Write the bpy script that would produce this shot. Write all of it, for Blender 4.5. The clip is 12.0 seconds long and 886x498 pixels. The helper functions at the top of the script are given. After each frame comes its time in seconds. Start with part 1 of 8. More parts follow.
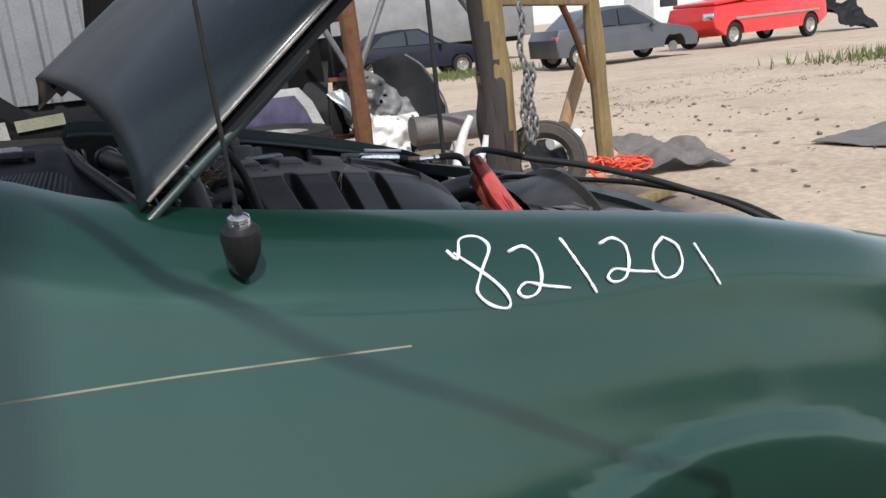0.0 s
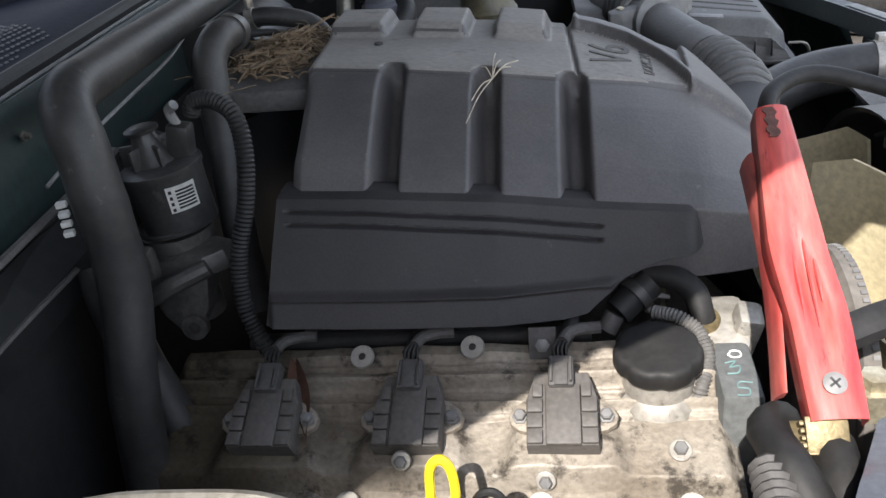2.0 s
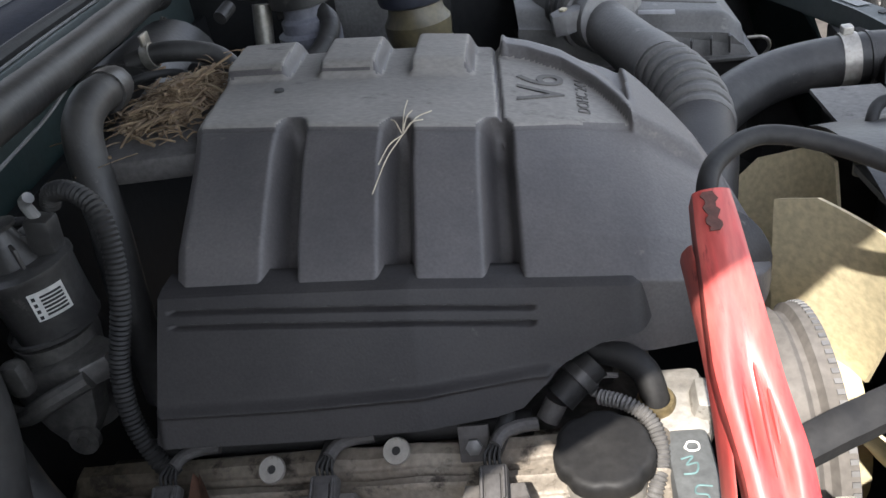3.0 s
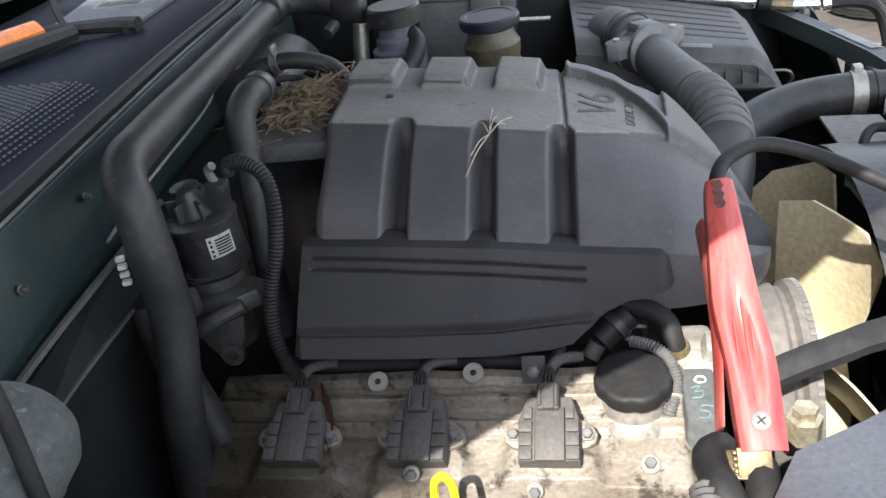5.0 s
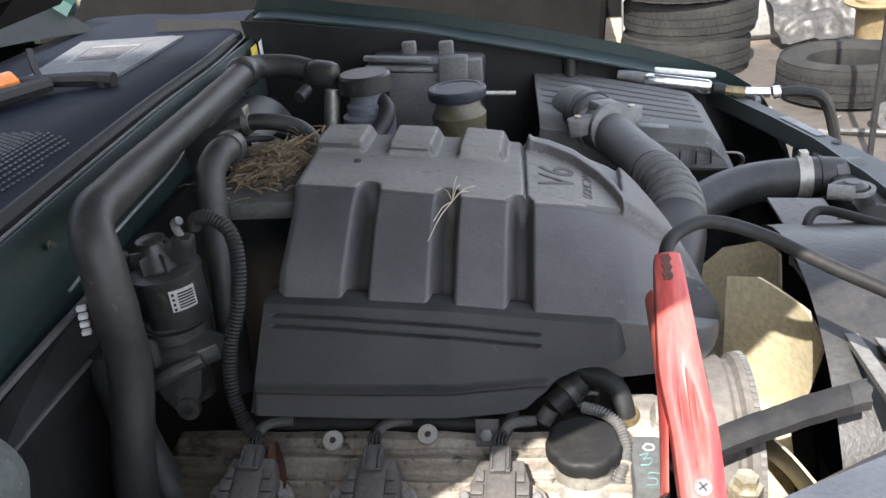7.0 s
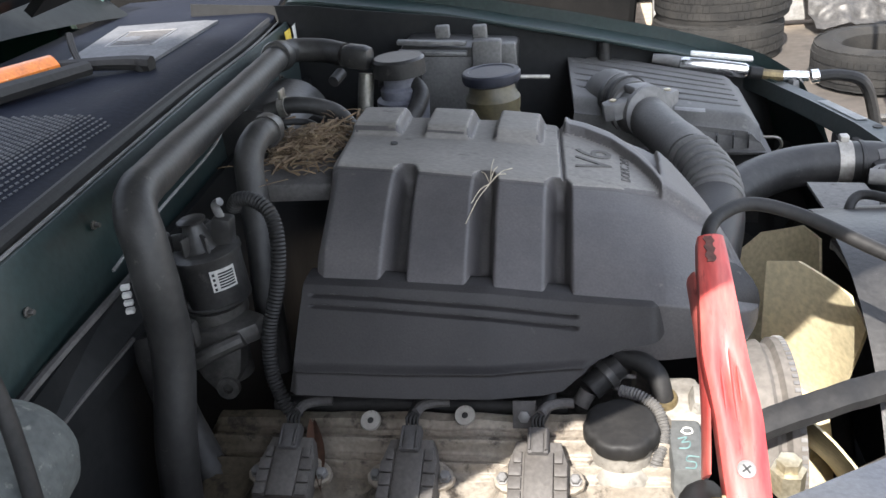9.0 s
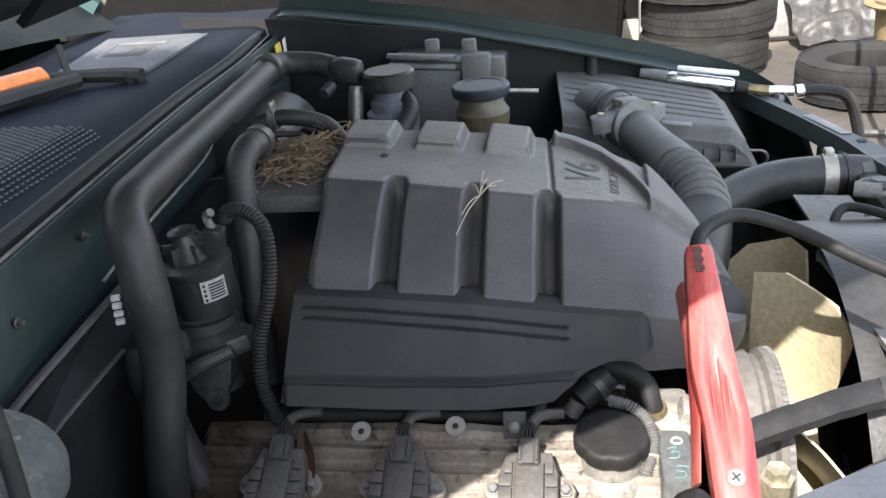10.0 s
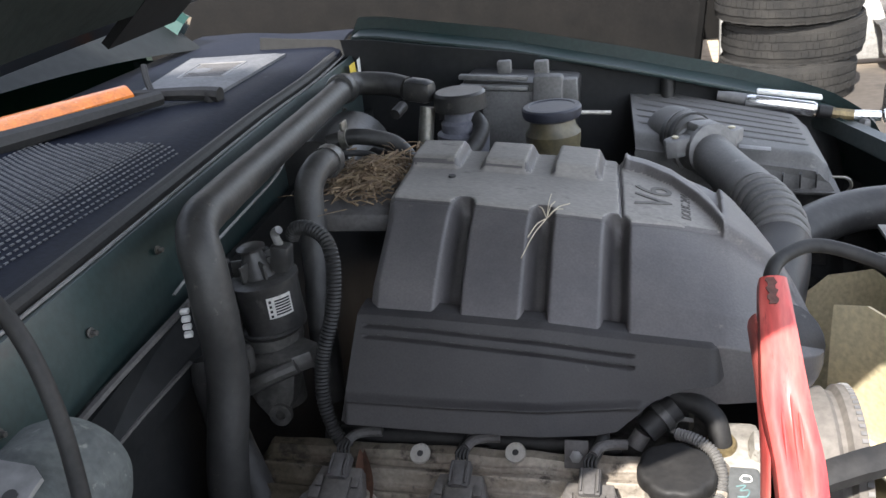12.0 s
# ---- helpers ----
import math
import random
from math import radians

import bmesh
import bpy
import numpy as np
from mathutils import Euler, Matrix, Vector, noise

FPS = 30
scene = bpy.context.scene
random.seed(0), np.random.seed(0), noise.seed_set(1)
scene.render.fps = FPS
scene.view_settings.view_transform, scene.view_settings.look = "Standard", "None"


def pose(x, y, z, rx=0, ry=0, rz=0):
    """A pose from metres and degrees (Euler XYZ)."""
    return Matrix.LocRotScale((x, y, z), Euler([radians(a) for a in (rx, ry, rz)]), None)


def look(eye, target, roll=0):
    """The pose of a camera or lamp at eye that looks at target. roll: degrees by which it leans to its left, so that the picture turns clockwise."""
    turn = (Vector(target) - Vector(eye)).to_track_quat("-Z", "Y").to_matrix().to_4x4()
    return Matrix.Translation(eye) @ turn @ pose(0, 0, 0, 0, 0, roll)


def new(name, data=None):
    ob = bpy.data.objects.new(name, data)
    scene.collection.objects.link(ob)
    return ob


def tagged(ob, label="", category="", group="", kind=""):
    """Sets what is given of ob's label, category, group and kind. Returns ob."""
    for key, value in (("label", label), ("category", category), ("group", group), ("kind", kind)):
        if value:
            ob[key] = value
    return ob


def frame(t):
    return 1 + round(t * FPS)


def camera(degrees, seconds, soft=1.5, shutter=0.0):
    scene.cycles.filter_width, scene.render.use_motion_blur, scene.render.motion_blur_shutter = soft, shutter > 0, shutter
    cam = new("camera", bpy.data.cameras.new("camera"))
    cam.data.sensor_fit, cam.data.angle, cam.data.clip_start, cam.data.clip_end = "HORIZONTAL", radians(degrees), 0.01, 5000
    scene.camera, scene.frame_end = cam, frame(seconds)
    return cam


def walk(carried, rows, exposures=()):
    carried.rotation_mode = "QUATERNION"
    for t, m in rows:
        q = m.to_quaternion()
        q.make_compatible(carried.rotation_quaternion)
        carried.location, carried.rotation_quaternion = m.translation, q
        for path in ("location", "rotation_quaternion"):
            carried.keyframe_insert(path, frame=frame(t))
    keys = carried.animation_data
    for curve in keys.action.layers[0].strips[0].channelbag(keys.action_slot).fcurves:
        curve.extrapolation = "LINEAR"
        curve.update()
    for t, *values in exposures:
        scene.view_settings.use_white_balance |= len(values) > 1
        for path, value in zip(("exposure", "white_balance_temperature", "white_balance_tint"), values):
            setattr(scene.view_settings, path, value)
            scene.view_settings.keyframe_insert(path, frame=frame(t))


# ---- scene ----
cam = camera(57.2, 12.0)
PATH = [
    (0, (-0.382, -1.287, 1.304), (0.356, 0.5, 0.793), -5.8),
    (0.5, (-0.235, -1.094, 1.306), (0.285, 0.744, 0.714), -3.2),
    (1, (-0.025, -0.9, 1.342), (0.042, 0.978, 0.657), -9.4),
    (1.5, (0.078, -0.708, 1.325), (-0.352, 1.085, 0.551), -10.5),
    (2, (0.102, -0.536, 1.288), (-0.253, 1.183, 0.331), -8.5),
    (2.5, (0.12, -0.446, 1.29), (-0.306, 1.18, 0.207), -11.1),
    (3, (0.148, -0.409, 1.314), (-0.182, 1.269, 0.276), -12.1),
    (3.5, (0.131, -0.448, 1.322), (-0.235, 1.241, 0.316), -10.0),
    (5.5, (0.149, -0.603, 1.391), (-0.272, 1.084, 0.403), -10.2),
    (6, (0.157, -0.598, 1.388), (-0.26, 1.124, 0.46), -9.4),
    (6.5, (0.154, -0.602, 1.388), (-0.151, 1.172, 0.516), -6.5),
    (7, (0.146, -0.608, 1.389), (-0.17, 1.167, 0.523), -6.3),
    (9, (0.134, -0.613, 1.386), (-0.244, 1.139, 0.499), -6.9),
    (9.5, (0.132, -0.614, 1.385), (-0.226, 1.152, 0.517), -6.6),
    (10, (0.132, -0.618, 1.385), (-0.216, 1.155, 0.526), -6.4),
    (10.5, (0.14, -0.619, 1.382), (-0.202, 1.16, 0.535), -6.5),
    (11, (0.143, -0.622, 1.381), (-0.228, 1.158, 0.548), -6.9),
    (11.5, (0.14, -0.628, 1.381), (-0.298, 1.13, 0.534), -7.0),
    (12, (0.137, -0.611, 1.385), (-0.38, 1.148, 0.587), -7.1),
]
EXPOSURE = [(0.0, 0.45, 6200, 11), (0.5, 0.55, 6200, 11), (0.8, 0.5, 6200, 11), (1.0, 0.5, 6200, 11), (1.5, 1.15, 6400, 12), (2.0, 1.9, 6450, 11), (2.5, 2.05, 6450, 11), (3.5, 2.05, 6450, 11), (5.5, 2.25, 6450, 11), (12.0, 2.3, 6450, 11)]
walk(cam, [(t, look(e, g, r)) for t, e, g, r in PATH], EXPOSURE)

# ---- world and light ----
world = bpy.data.worlds.new("sky")
scene.world = world
world.use_nodes = True
wn = world.node_tree
sky = wn.nodes.new("ShaderNodeTexSky")
sky.sky_type = "NISHITA"
sky.sun_disc = False
SUN_TO = Vector((-0.12, -0.67, 0.74)).normalized()
sky.sun_elevation = math.asin(SUN_TO.z)
sky.sun_rotation = math.atan2(SUN_TO.x, SUN_TO.y)
sky.air_density, sky.dust_density, sky.ozone_density = 1.0, 0.7, 0.4
haze = wn.nodes.new("ShaderNodeHueSaturation")
haze.inputs["Saturation"].default_value = 0.45
wn.links.new(sky.outputs[0], haze.inputs["Color"])
wn.links.new(haze.outputs[0], wn.nodes["Background"].inputs[0])
wn.nodes["Background"].inputs[1].default_value = 0.15
sun_data = bpy.data.lights.new("sun", "SUN")
sun_data.energy, sun_data.angle, sun_data.color = 3.0, radians(0.53), (1.0, 0.95, 0.88)
sun = new("sun", sun_data)
sun.matrix_world = look(SUN_TO * 50, (0, 0, 0))


# ---- materials ----
def mat(name, color, rough=0.6, metal=0.0, color2=None, scale=8.0, amount=0.5, bump=0.2, fine=120.0, coat=0.0,
        spots=None, spot_at=0.62, aniso_stretch=(1, 1, 1), vary=0.0, spec=0.5, grain=0.5):
    """A surface with stains at a large scale and grain at a small one, both in relief."""
    m = bpy.data.materials.new(name)
    m.use_nodes = True
    nt = m.node_tree
    b = nt.nodes["Principled BSDF"]
    tc = nt.nodes.new("ShaderNodeTexCoord")
    mp = nt.nodes.new("ShaderNodeMapping")
    mp.inputs["Scale"].default_value = aniso_stretch
    nt.links.new(tc.outputs["Object"], mp.inputs[0])
    big = nt.nodes.new("ShaderNodeTexNoise")
    big.inputs["Scale"].default_value, big.inputs["Detail"].default_value, big.inputs["Roughness"].default_value = scale, 6, 0.62
    small = nt.nodes.new("ShaderNodeTexNoise")
    small.inputs["Scale"].default_value, small.inputs["Detail"].default_value = fine, 4
    for n in (big, small):
        nt.links.new(mp.outputs[0], n.inputs[0])
    c2 = color2 or tuple(c * 0.6 for c in color)
    ramp = nt.nodes.new("ShaderNodeMapRange")
    ramp.inputs[1].default_value, ramp.inputs[2].default_value = 0.5 - 0.22, 0.5 + 0.22
    ramp.inputs[4].default_value = amount * 2 if amount < 0.5 else 1.0
    nt.links.new(big.outputs[0], ramp.inputs[0])
    mix = nt.nodes.new("ShaderNodeMix")
    mix.data_type = "RGBA"
    mix.inputs[6].default_value, mix.inputs[7].default_value = (*color, 1), (*c2, 1)
    nt.links.new(ramp.outputs[0], mix.inputs[0])
    last = mix.outputs[2]
    g = nt.nodes.new("ShaderNodeMix")
    g.data_type, g.blend_type = "RGBA", "MULTIPLY"
    g.inputs[0].default_value = grain
    gr = nt.nodes.new("ShaderNodeMapRange")
    gr.inputs[1].default_value, gr.inputs[2].default_value, gr.inputs[3].default_value, gr.inputs[4].default_value = 0.3, 0.7, 0.60, 1.32
    nt.links.new(small.outputs[0], gr.inputs[0])
    nt.links.new(last, g.inputs[6])
    nt.links.new(gr.outputs[0], g.inputs[7])
    last = g.outputs[2]
    if spots:
        sp = nt.nodes.new("ShaderNodeTexNoise")
        sp.inputs["Scale"].default_value, sp.inputs["Detail"].default_value, sp.inputs["Roughness"].default_value = scale * 4.3, 8, 0.7
        nt.links.new(mp.outputs[0], sp.inputs[0])
        sr = nt.nodes.new("ShaderNodeMapRange")
        sr.inputs[1].default_value, sr.inputs[2].default_value = spot_at - 0.05, spot_at + 0.05
        nt.links.new(sp.outputs[0], sr.inputs[0])
        sm = nt.nodes.new("ShaderNodeMix")
        sm.data_type = "RGBA"
        sm.inputs[7].default_value = (*spots, 1)
        nt.links.new(sr.outputs[0], sm.inputs[0])
        nt.links.new(last, sm.inputs[6])
        last = sm.outputs[2]
    if vary:
        oi = nt.nodes.new("ShaderNodeObjectInfo")
        vr = nt.nodes.new("ShaderNodeMapRange")
        vr.inputs[3].default_value, vr.inputs[4].default_value = 1 - vary, 1 + vary
        nt.links.new(oi.outputs["Random"], vr.inputs[0])
        vm = nt.nodes.new("ShaderNodeMix")
        vm.data_type, vm.blend_type = "RGBA", "MULTIPLY"
        vm.inputs[0].default_value = 1.0
        nt.links.new(last, vm.inputs[6])
        nt.links.new(vr.outputs[0], vm.inputs[7])
        last = vm.outputs[2]
    nt.links.new(last, b.inputs["Base Color"])
    rr = nt.nodes.new("ShaderNodeMapRange")
    rr.inputs[3].default_value, rr.inputs[4].default_value = max(0.02, rough - 0.12), min(1, rough + 0.12)
    nt.links.new(big.outputs[0], rr.inputs[0])
    nt.links.new(rr.outputs[0], b.inputs["Roughness"])
    b.inputs["Metallic"].default_value = metal
    b.inputs["Coat Weight"].default_value = coat
    b.inputs["Coat Roughness"].default_value = 0.12
    b.inputs["Specular IOR Level"].default_value = spec
    if bump:
        bp = nt.nodes.new("ShaderNodeBump")
        bp.inputs["Strength"].default_value, bp.inputs["Distance"].default_value = bump, 0.002
        nt.links.new(small.outputs[0], bp.inputs["Height"])
        nt.links.new(bp.outputs[0], b.inputs["Normal"])
    return m


GREEN = mat("green_paint", (0.0072, 0.046, 0.0295), 0.37, 0.5, (0.010, 0.050, 0.036), 3.0, 0.5, 0.008, 300, coat=0.75, grain=0.08)
GREEN_IN = mat("green_paint_dusty", (0.010, 0.028, 0.027), 0.5, 0.1, (0.030, 0.041, 0.040), 7.0, 0.5, 0.08, 140, coat=0.15)
BLACK_PAINT = mat("dark_underside_paint", (0.006, 0.007, 0.008), 0.65, 0.0, (0.016, 0.016, 0.016), 9, 0.5, 0.1, 90, spec=0.2)
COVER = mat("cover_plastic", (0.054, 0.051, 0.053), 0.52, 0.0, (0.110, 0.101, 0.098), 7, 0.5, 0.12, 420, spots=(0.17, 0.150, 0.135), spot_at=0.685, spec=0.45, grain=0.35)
# dusty top; light from above is also put into this paler tone
COVER_TOP = mat("toplit_dusty_plastic", (0.15, 0.141, 0.130), 0.8, 0.0, (0.235, 0.221, 0.204), 9, 0.5, 0.2, 300, spots=(0.10, 0.093, 0.085), spot_at=0.64, aniso_stretch=(0.55, 1.1, 1), grain=0.35)
PLASTIC = mat("black_plastic", (0.013, 0.013, 0.0135), 0.42, 0.0, (0.044, 0.042, 0.040), 16, 0.5, 0.2, 200, spots=(0.075, 0.07, 0.065), spot_at=0.67, spec=0.45)
PLASTIC_GREY = mat("grey_plastic", (0.085, 0.080, 0.078), 0.65, 0.0, (0.05, 0.047, 0.045), 30, 0.5, 0.15, 260, spec=0.35)
RUBBER = mat("black_rubber_hose", (0.017, 0.0168, 0.0168), 0.5, 0.0, (0.042, 0.040, 0.038), 20, 0.5, 0.25, 110, spots=(0.09, 0.083, 0.074), spot_at=0.67, spec=0.4)
RUBBER_DARK = mat("dark_rubber", (0.010, 0.010, 0.0105), 0.6, 0.0, (0.026, 0.025, 0.024), 22, 0.45, 0.12, 200, spec=0.3)
ALU = mat("cast_aluminium", (0.31, 0.28, 0.235), 0.6, 0.25, (0.16, 0.130, 0.098), 9, 0.5, 0.5, 210, spots=(0.06, 0.05, 0.04), spot_at=0.585)
ALU_BRIGHT = mat("bright_aluminium", (0.46, 0.44, 0.40), 0.5, 0.5, (0.26, 0.24, 0.21), 22, 0.5, 0.35, 160, spots=(0.13, 0.115, 0.10), spot_at=0.66)
STEEL = mat("steel_tube", (0.30, 0.29, 0.26), 0.42, 0.7, (0.17, 0.155, 0.13), 30, 0.5, 0.1, 200)
ZINC = mat("zinc_bolt", (0.6, 0.55, 0.42), 0.4, 0.7, (0.35, 0.3, 0.2), 60, 0.5, 0.1, 300)
# pale pink streaks stand for bright highlights as well as worn paint
RED = mat("worn_red_paint", (0.38, 0.018, 0.022), 0.40, 0.0, (0.47, 0.12, 0.10), 24, 0.5, 0.10, 160, spots=(0.16, 0.030, 0.030), spot_at=0.63, aniso_stretch=(1.8, 0.35, 0.35), coat=0.1)
YELLOW = mat("yellow_plastic", (0.85, 0.66, 0.02), 0.4, 0.0, (0.7, 0.5, 0.02), 40, 0.4, 0.05)
CREAM = mat("cream_plastic", (0.60, 0.52, 0.34), 0.55, 0.0, (0.50, 0.43, 0.28), 5, 0.5, 0.05, 160)
WHITE_MARK = mat("white_paint_pen", (0.85, 0.86, 0.84), 0.6, 0.0, (0.8, 0.8, 0.8), 30, 0.3, 0.0)
GRIMY_CAST = mat("grimy_cast_iron", (0.045, 0.043, 0.041), 0.5, 0.4, (0.11, 0.104, 0.095), 40, 0.5, 0.3, 160)
COIL_SHELL = mat("dusty_coil_shell", (0.060, 0.054, 0.050), 0.6, 0.0, (0.10, 0.092, 0.084), 24, 0.5, 0.2, 220)
CONDUIT = mat("pale_grey_conduit", (0.15, 0.145, 0.14), 0.6, 0.0, (0.09, 0.086, 0.08), 30, 0.5, 0.1, 200)
MARKED = mat("dusty_grey_casting", (0.13, 0.135, 0.135), 0.6, 0.0, (0.085, 0.09, 0.09), 30, 0.5, 0.15, 200)
TEAL_PEN = mat("teal_paint_pen", (0.16, 0.29, 0.29), 0.7, 0.0, (0.10, 0.16, 0.16), 90, 0.5, 0.0)
RAIL_PAINT = mat("grimy_rail_paint", (0.012, 0.024, 0.024), 0.5, 0.1, (0.036, 0.041, 0.040), 9.0, 0.5, 0.08, 140, coat=0.1)
OLD_LABEL = mat("faded_label", (0.36, 0.36, 0.35), 0.75, 0.0, (0.16, 0.17, 0.165), 60, 0.6, 0.05)
OLD_BRASS = mat("dull_brass", (0.26, 0.20, 0.10), 0.5, 0.6, (0.10, 0.08, 0.05), 60, 0.5, 0.2, 300)
WHITE_PAPER = mat("white_label", (0.78, 0.77, 0.74), 0.7, 0.0, (0.65, 0.64, 0.6), 30, 0.4, 0.0)
YELLOW_PAPER = mat("yellow_label", (0.75, 0.55, 0.06), 0.6, 0.0, (0.6, 0.45, 0.08), 30, 0.4, 0.0)
INK = mat("black_ink", (0.02, 0.02, 0.02), 0.7, 0.0, (0.03, 0.03, 0.03), 30, 0.3, 0.0)
BLUE_BOX = mat("dusty_dark_plastic", (0.045, 0.05, 0.065), 0.42, 0.0, (0.085, 0.09, 0.10), 9, 0.45, 0.15, 240, spots=(0.2, 0.2, 0.2), spot_at=0.68)
COWL = mat("cowl_plastic", (0.005, 0.0065, 0.012), 0.6, 0.0, (0.012, 0.014, 0.021), 8, 0.5, 0.15, 160, spots=(0.03, 0.032, 0.04), spot_at=0.68, spec=0.06)
# pale grey stands for sun on the dark cowl
COWL_SUNLIT = mat("sunlit_cowl", (0.115, 0.117, 0.122), 0.75, 0.0, (0.075, 0.077, 0.083), 14, 0.45, 0.15, 160, spec=0.3)
PINSTRIPE = mat("faded_pinstripe", (0.30, 0.27, 0.2), 0.6, 0.0, (0.16, 0.15, 0.1), 30, 0.5, 0.0)
ORANGE = mat("orange_lens", (0.72, 0.20, 0.02), 0.3, 0.0, (0.30, 0.085, 0.02), 26, 0.5, 0.15, 220, coat=0.4, spots=(0.55, 0.36, 0.20), spot_at=0.66)
SHROUD = mat("dusty_shroud_plastic", (0.085, 0.083, 0.08), 0.75, 0.0, (0.18, 0.174, 0.165), 9, 0.5, 0.2, 160, spots=(0.035, 0.034, 0.032), spot_at=0.62)
SCORCH = mat("scorched_end", (0.05, 0.03, 0.025), 0.8, 0.0, (0.14, 0.05, 0.04), 90, 0.5, 0.4, 200)
CAST = mat("grimy_cast_metal", (0.055, 0.053, 0.05), 0.5, 0.4, (0.14, 0.13, 0.12), 26, 0.5, 0.3, 200)
FELT = mat("dark_green_felt", (0.009, 0.015, 0.014), 0.9, 0.0, (0.018, 0.022, 0.021), 6, 0.5, 0.3, 80, spec=0.2)
DUSTY = mat("dusty_black_plastic", (0.075, 0.074, 0.072), 0.6, 0.0, (0.135, 0.13, 0.124), 8, 0.5, 0.15, 260, spots=(0.17, 0.163, 0.152), spot_at=0.66, spec=0.4, grain=0.3)
# cover plastic toned darker: the steep skirt's shade is in this colour
SKIRT = mat("shade_toned_plastic", (0.019, 0.018, 0.019), 0.5, 0.0, (0.042, 0.039, 0.038), 8, 0.5, 0.10, 520, spots=(0.09, 0.083, 0.078), spot_at=0.70, spec=0.22, grain=0.35)
DRUM = mat("dusty_drum", (0.060, 0.066, 0.066), 0.7, 0.0, (0.11, 0.118, 0.112), 18, 0.5, 0.3, 140, spots=(0.19, 0.19, 0.175), spot_at=0.64, spec=0.3)
BADGE = mat("badge_plastic", (0.085, 0.080, 0.076), 0.8, 0.0, (0.12, 0.113, 0.105), 20, 0.5, 0.1, 300)
# dark, so the added wall behind the camera throws little light back
DARK_SHEET = mat("dark_painted_sheet", (0.07, 0.075, 0.08), 0.6, 0.2, (0.05, 0.05, 0.05), 2, 0.5, 0.05, 60)
FUSE_GREY = mat("dusty_grey_box", (0.15, 0.148, 0.145), 0.7, 0.0, (0.10, 0.097, 0.094), 20, 0.5, 0.15, 200, spots=(0.055, 0.052, 0.05), spot_at=0.66)
# near-black paint: the shade over the wreck and rack is in it
SHADE_BLACK = mat("shade_black_paint", (0.0035, 0.0035, 0.0035), 0.8, 0.0, (0.008, 0.0075, 0.007), 6, 0.5, 0.2, 60, spec=0.1)
PALE_STRAW = mat("bleached_straw", (0.50, 0.45, 0.36), 0.9, 0.0, (0.36, 0.31, 0.23), 70, 0.5, 0.0)
# dim white and dull paper: the wreck's shade put into the colours
DIM_WHITE = mat("dim_dirty_white", (0.42, 0.42, 0.41), 0.5, 0.0, (0.24, 0.23, 0.21), 3, 0.5, 0.05, 60)
DULL_PAPER = mat("shade_dimmed_paper", (0.26, 0.27, 0.19), 0.8, 0.0, (0.18, 0.18, 0.12), 9, 0.5, 0.0)
CORRODED = mat("white_corroded_cast", (0.70, 0.69, 0.68), 0.75, 0.1, (0.36, 0.35, 0.34), 24, 0.5, 0.6, 150, spots=(0.20, 0.19, 0.18), spot_at=0.63)
# the car's green dulled to slate: the hood's shade, plus dusty mottling
HOOD_PAINT = mat("shaded_green_paint", (0.007, 0.013, 0.015), 0.45, 0.2, (0.016, 0.022, 0.026), 4, 0.5, 0.05, 200, coat=0.1, spots=(0.04, 0.046, 0.050), spot_at=0.68, spec=0.3)
LEAF = mat("brown_dry_leaf", (0.085, 0.036, 0.018), 0.85, 0.0, (0.04, 0.018, 0.01), 60, 0.5, 0.3, 200)
STRAW = mat("dry_straw", (0.19, 0.14, 0.085), 0.9, 0.0, (0.06, 0.035, 0.02), 70, 0.5, 0.1, vary=0.3)
RES = mat("old_reservoir_plastic", (0.12, 0.10, 0.055), 0.45, 0.0, (0.05, 0.045, 0.032), 26, 0.5, 0.05, 160)
RES_GREY = mat("grey_reservoir_plastic", (0.16, 0.165, 0.19), 0.5, 0.0, (0.1, 0.1, 0.12), 22, 0.5, 0.05, 160)
BLUE_CAP = mat("dark_blue_cap", (0.014, 0.016, 0.028), 0.5, 0.0, (0.03, 0.032, 0.042), 40, 0.5, 0.15)
CHROME = mat("chrome", (0.75, 0.75, 0.76), 0.2, 0.95, (0.6, 0.6, 0.6), 30, 0.4, 0.02)
RUST = mat("rusty_iron", (0.20, 0.085, 0.035), 0.85, 0.2, (0.09, 0.045, 0.025), 9, 0.5, 0.4, 130)
PALE_POLE = mat("pale_peeled_timber", (0.42, 0.27, 0.15), 0.8, 0.0, (0.28, 0.17, 0.09), 5, 0.5, 0.3, 60, aniso_stretch=(3, 3, 0.35))
WOOD = mat("weathered_timber", (0.27, 0.19, 0.075), 0.85, 0.0, (0.12, 0.085, 0.04), 5, 0.5, 0.5, 60, aniso_stretch=(3, 3, 0.35))
TYRE = mat("tyre_rubber", (0.011, 0.011, 0.011), 0.85, 0.0, (0.032, 0.030, 0.027), 7, 0.5, 0.3, 120, spec=0.25)
DUST_TYRE = mat("dusty_tyre_rubber", (0.032, 0.030, 0.027), 0.85, 0.0, (0.085, 0.073, 0.060), 5, 0.5, 0.3, 120)
SAND = mat("sandy_ground", (0.50, 0.40, 0.295), 0.95, 0.0, (0.37, 0.29, 0.21), 0.45, 0.5, 0.6, 18, spots=(0.27, 0.21, 0.155), spot_at=0.61)
CARPET = mat("grey_mat", (0.11, 0.10, 0.095), 0.95, 0.0, (0.16, 0.145, 0.13), 6, 0.5, 0.4, 60)
WHITE_PAINT = mat("white_car_paint", (0.75, 0.75, 0.73), 0.4, 0.0, (0.6, 0.58, 0.54), 4, 0.45, 0.03, coat=0.3)
SHED = mat("galvanised_sheet", (0.26, 0.265, 0.27), 0.55, 0.3, (0.19, 0.19, 0.19), 2, 0.5, 0.05, 60)
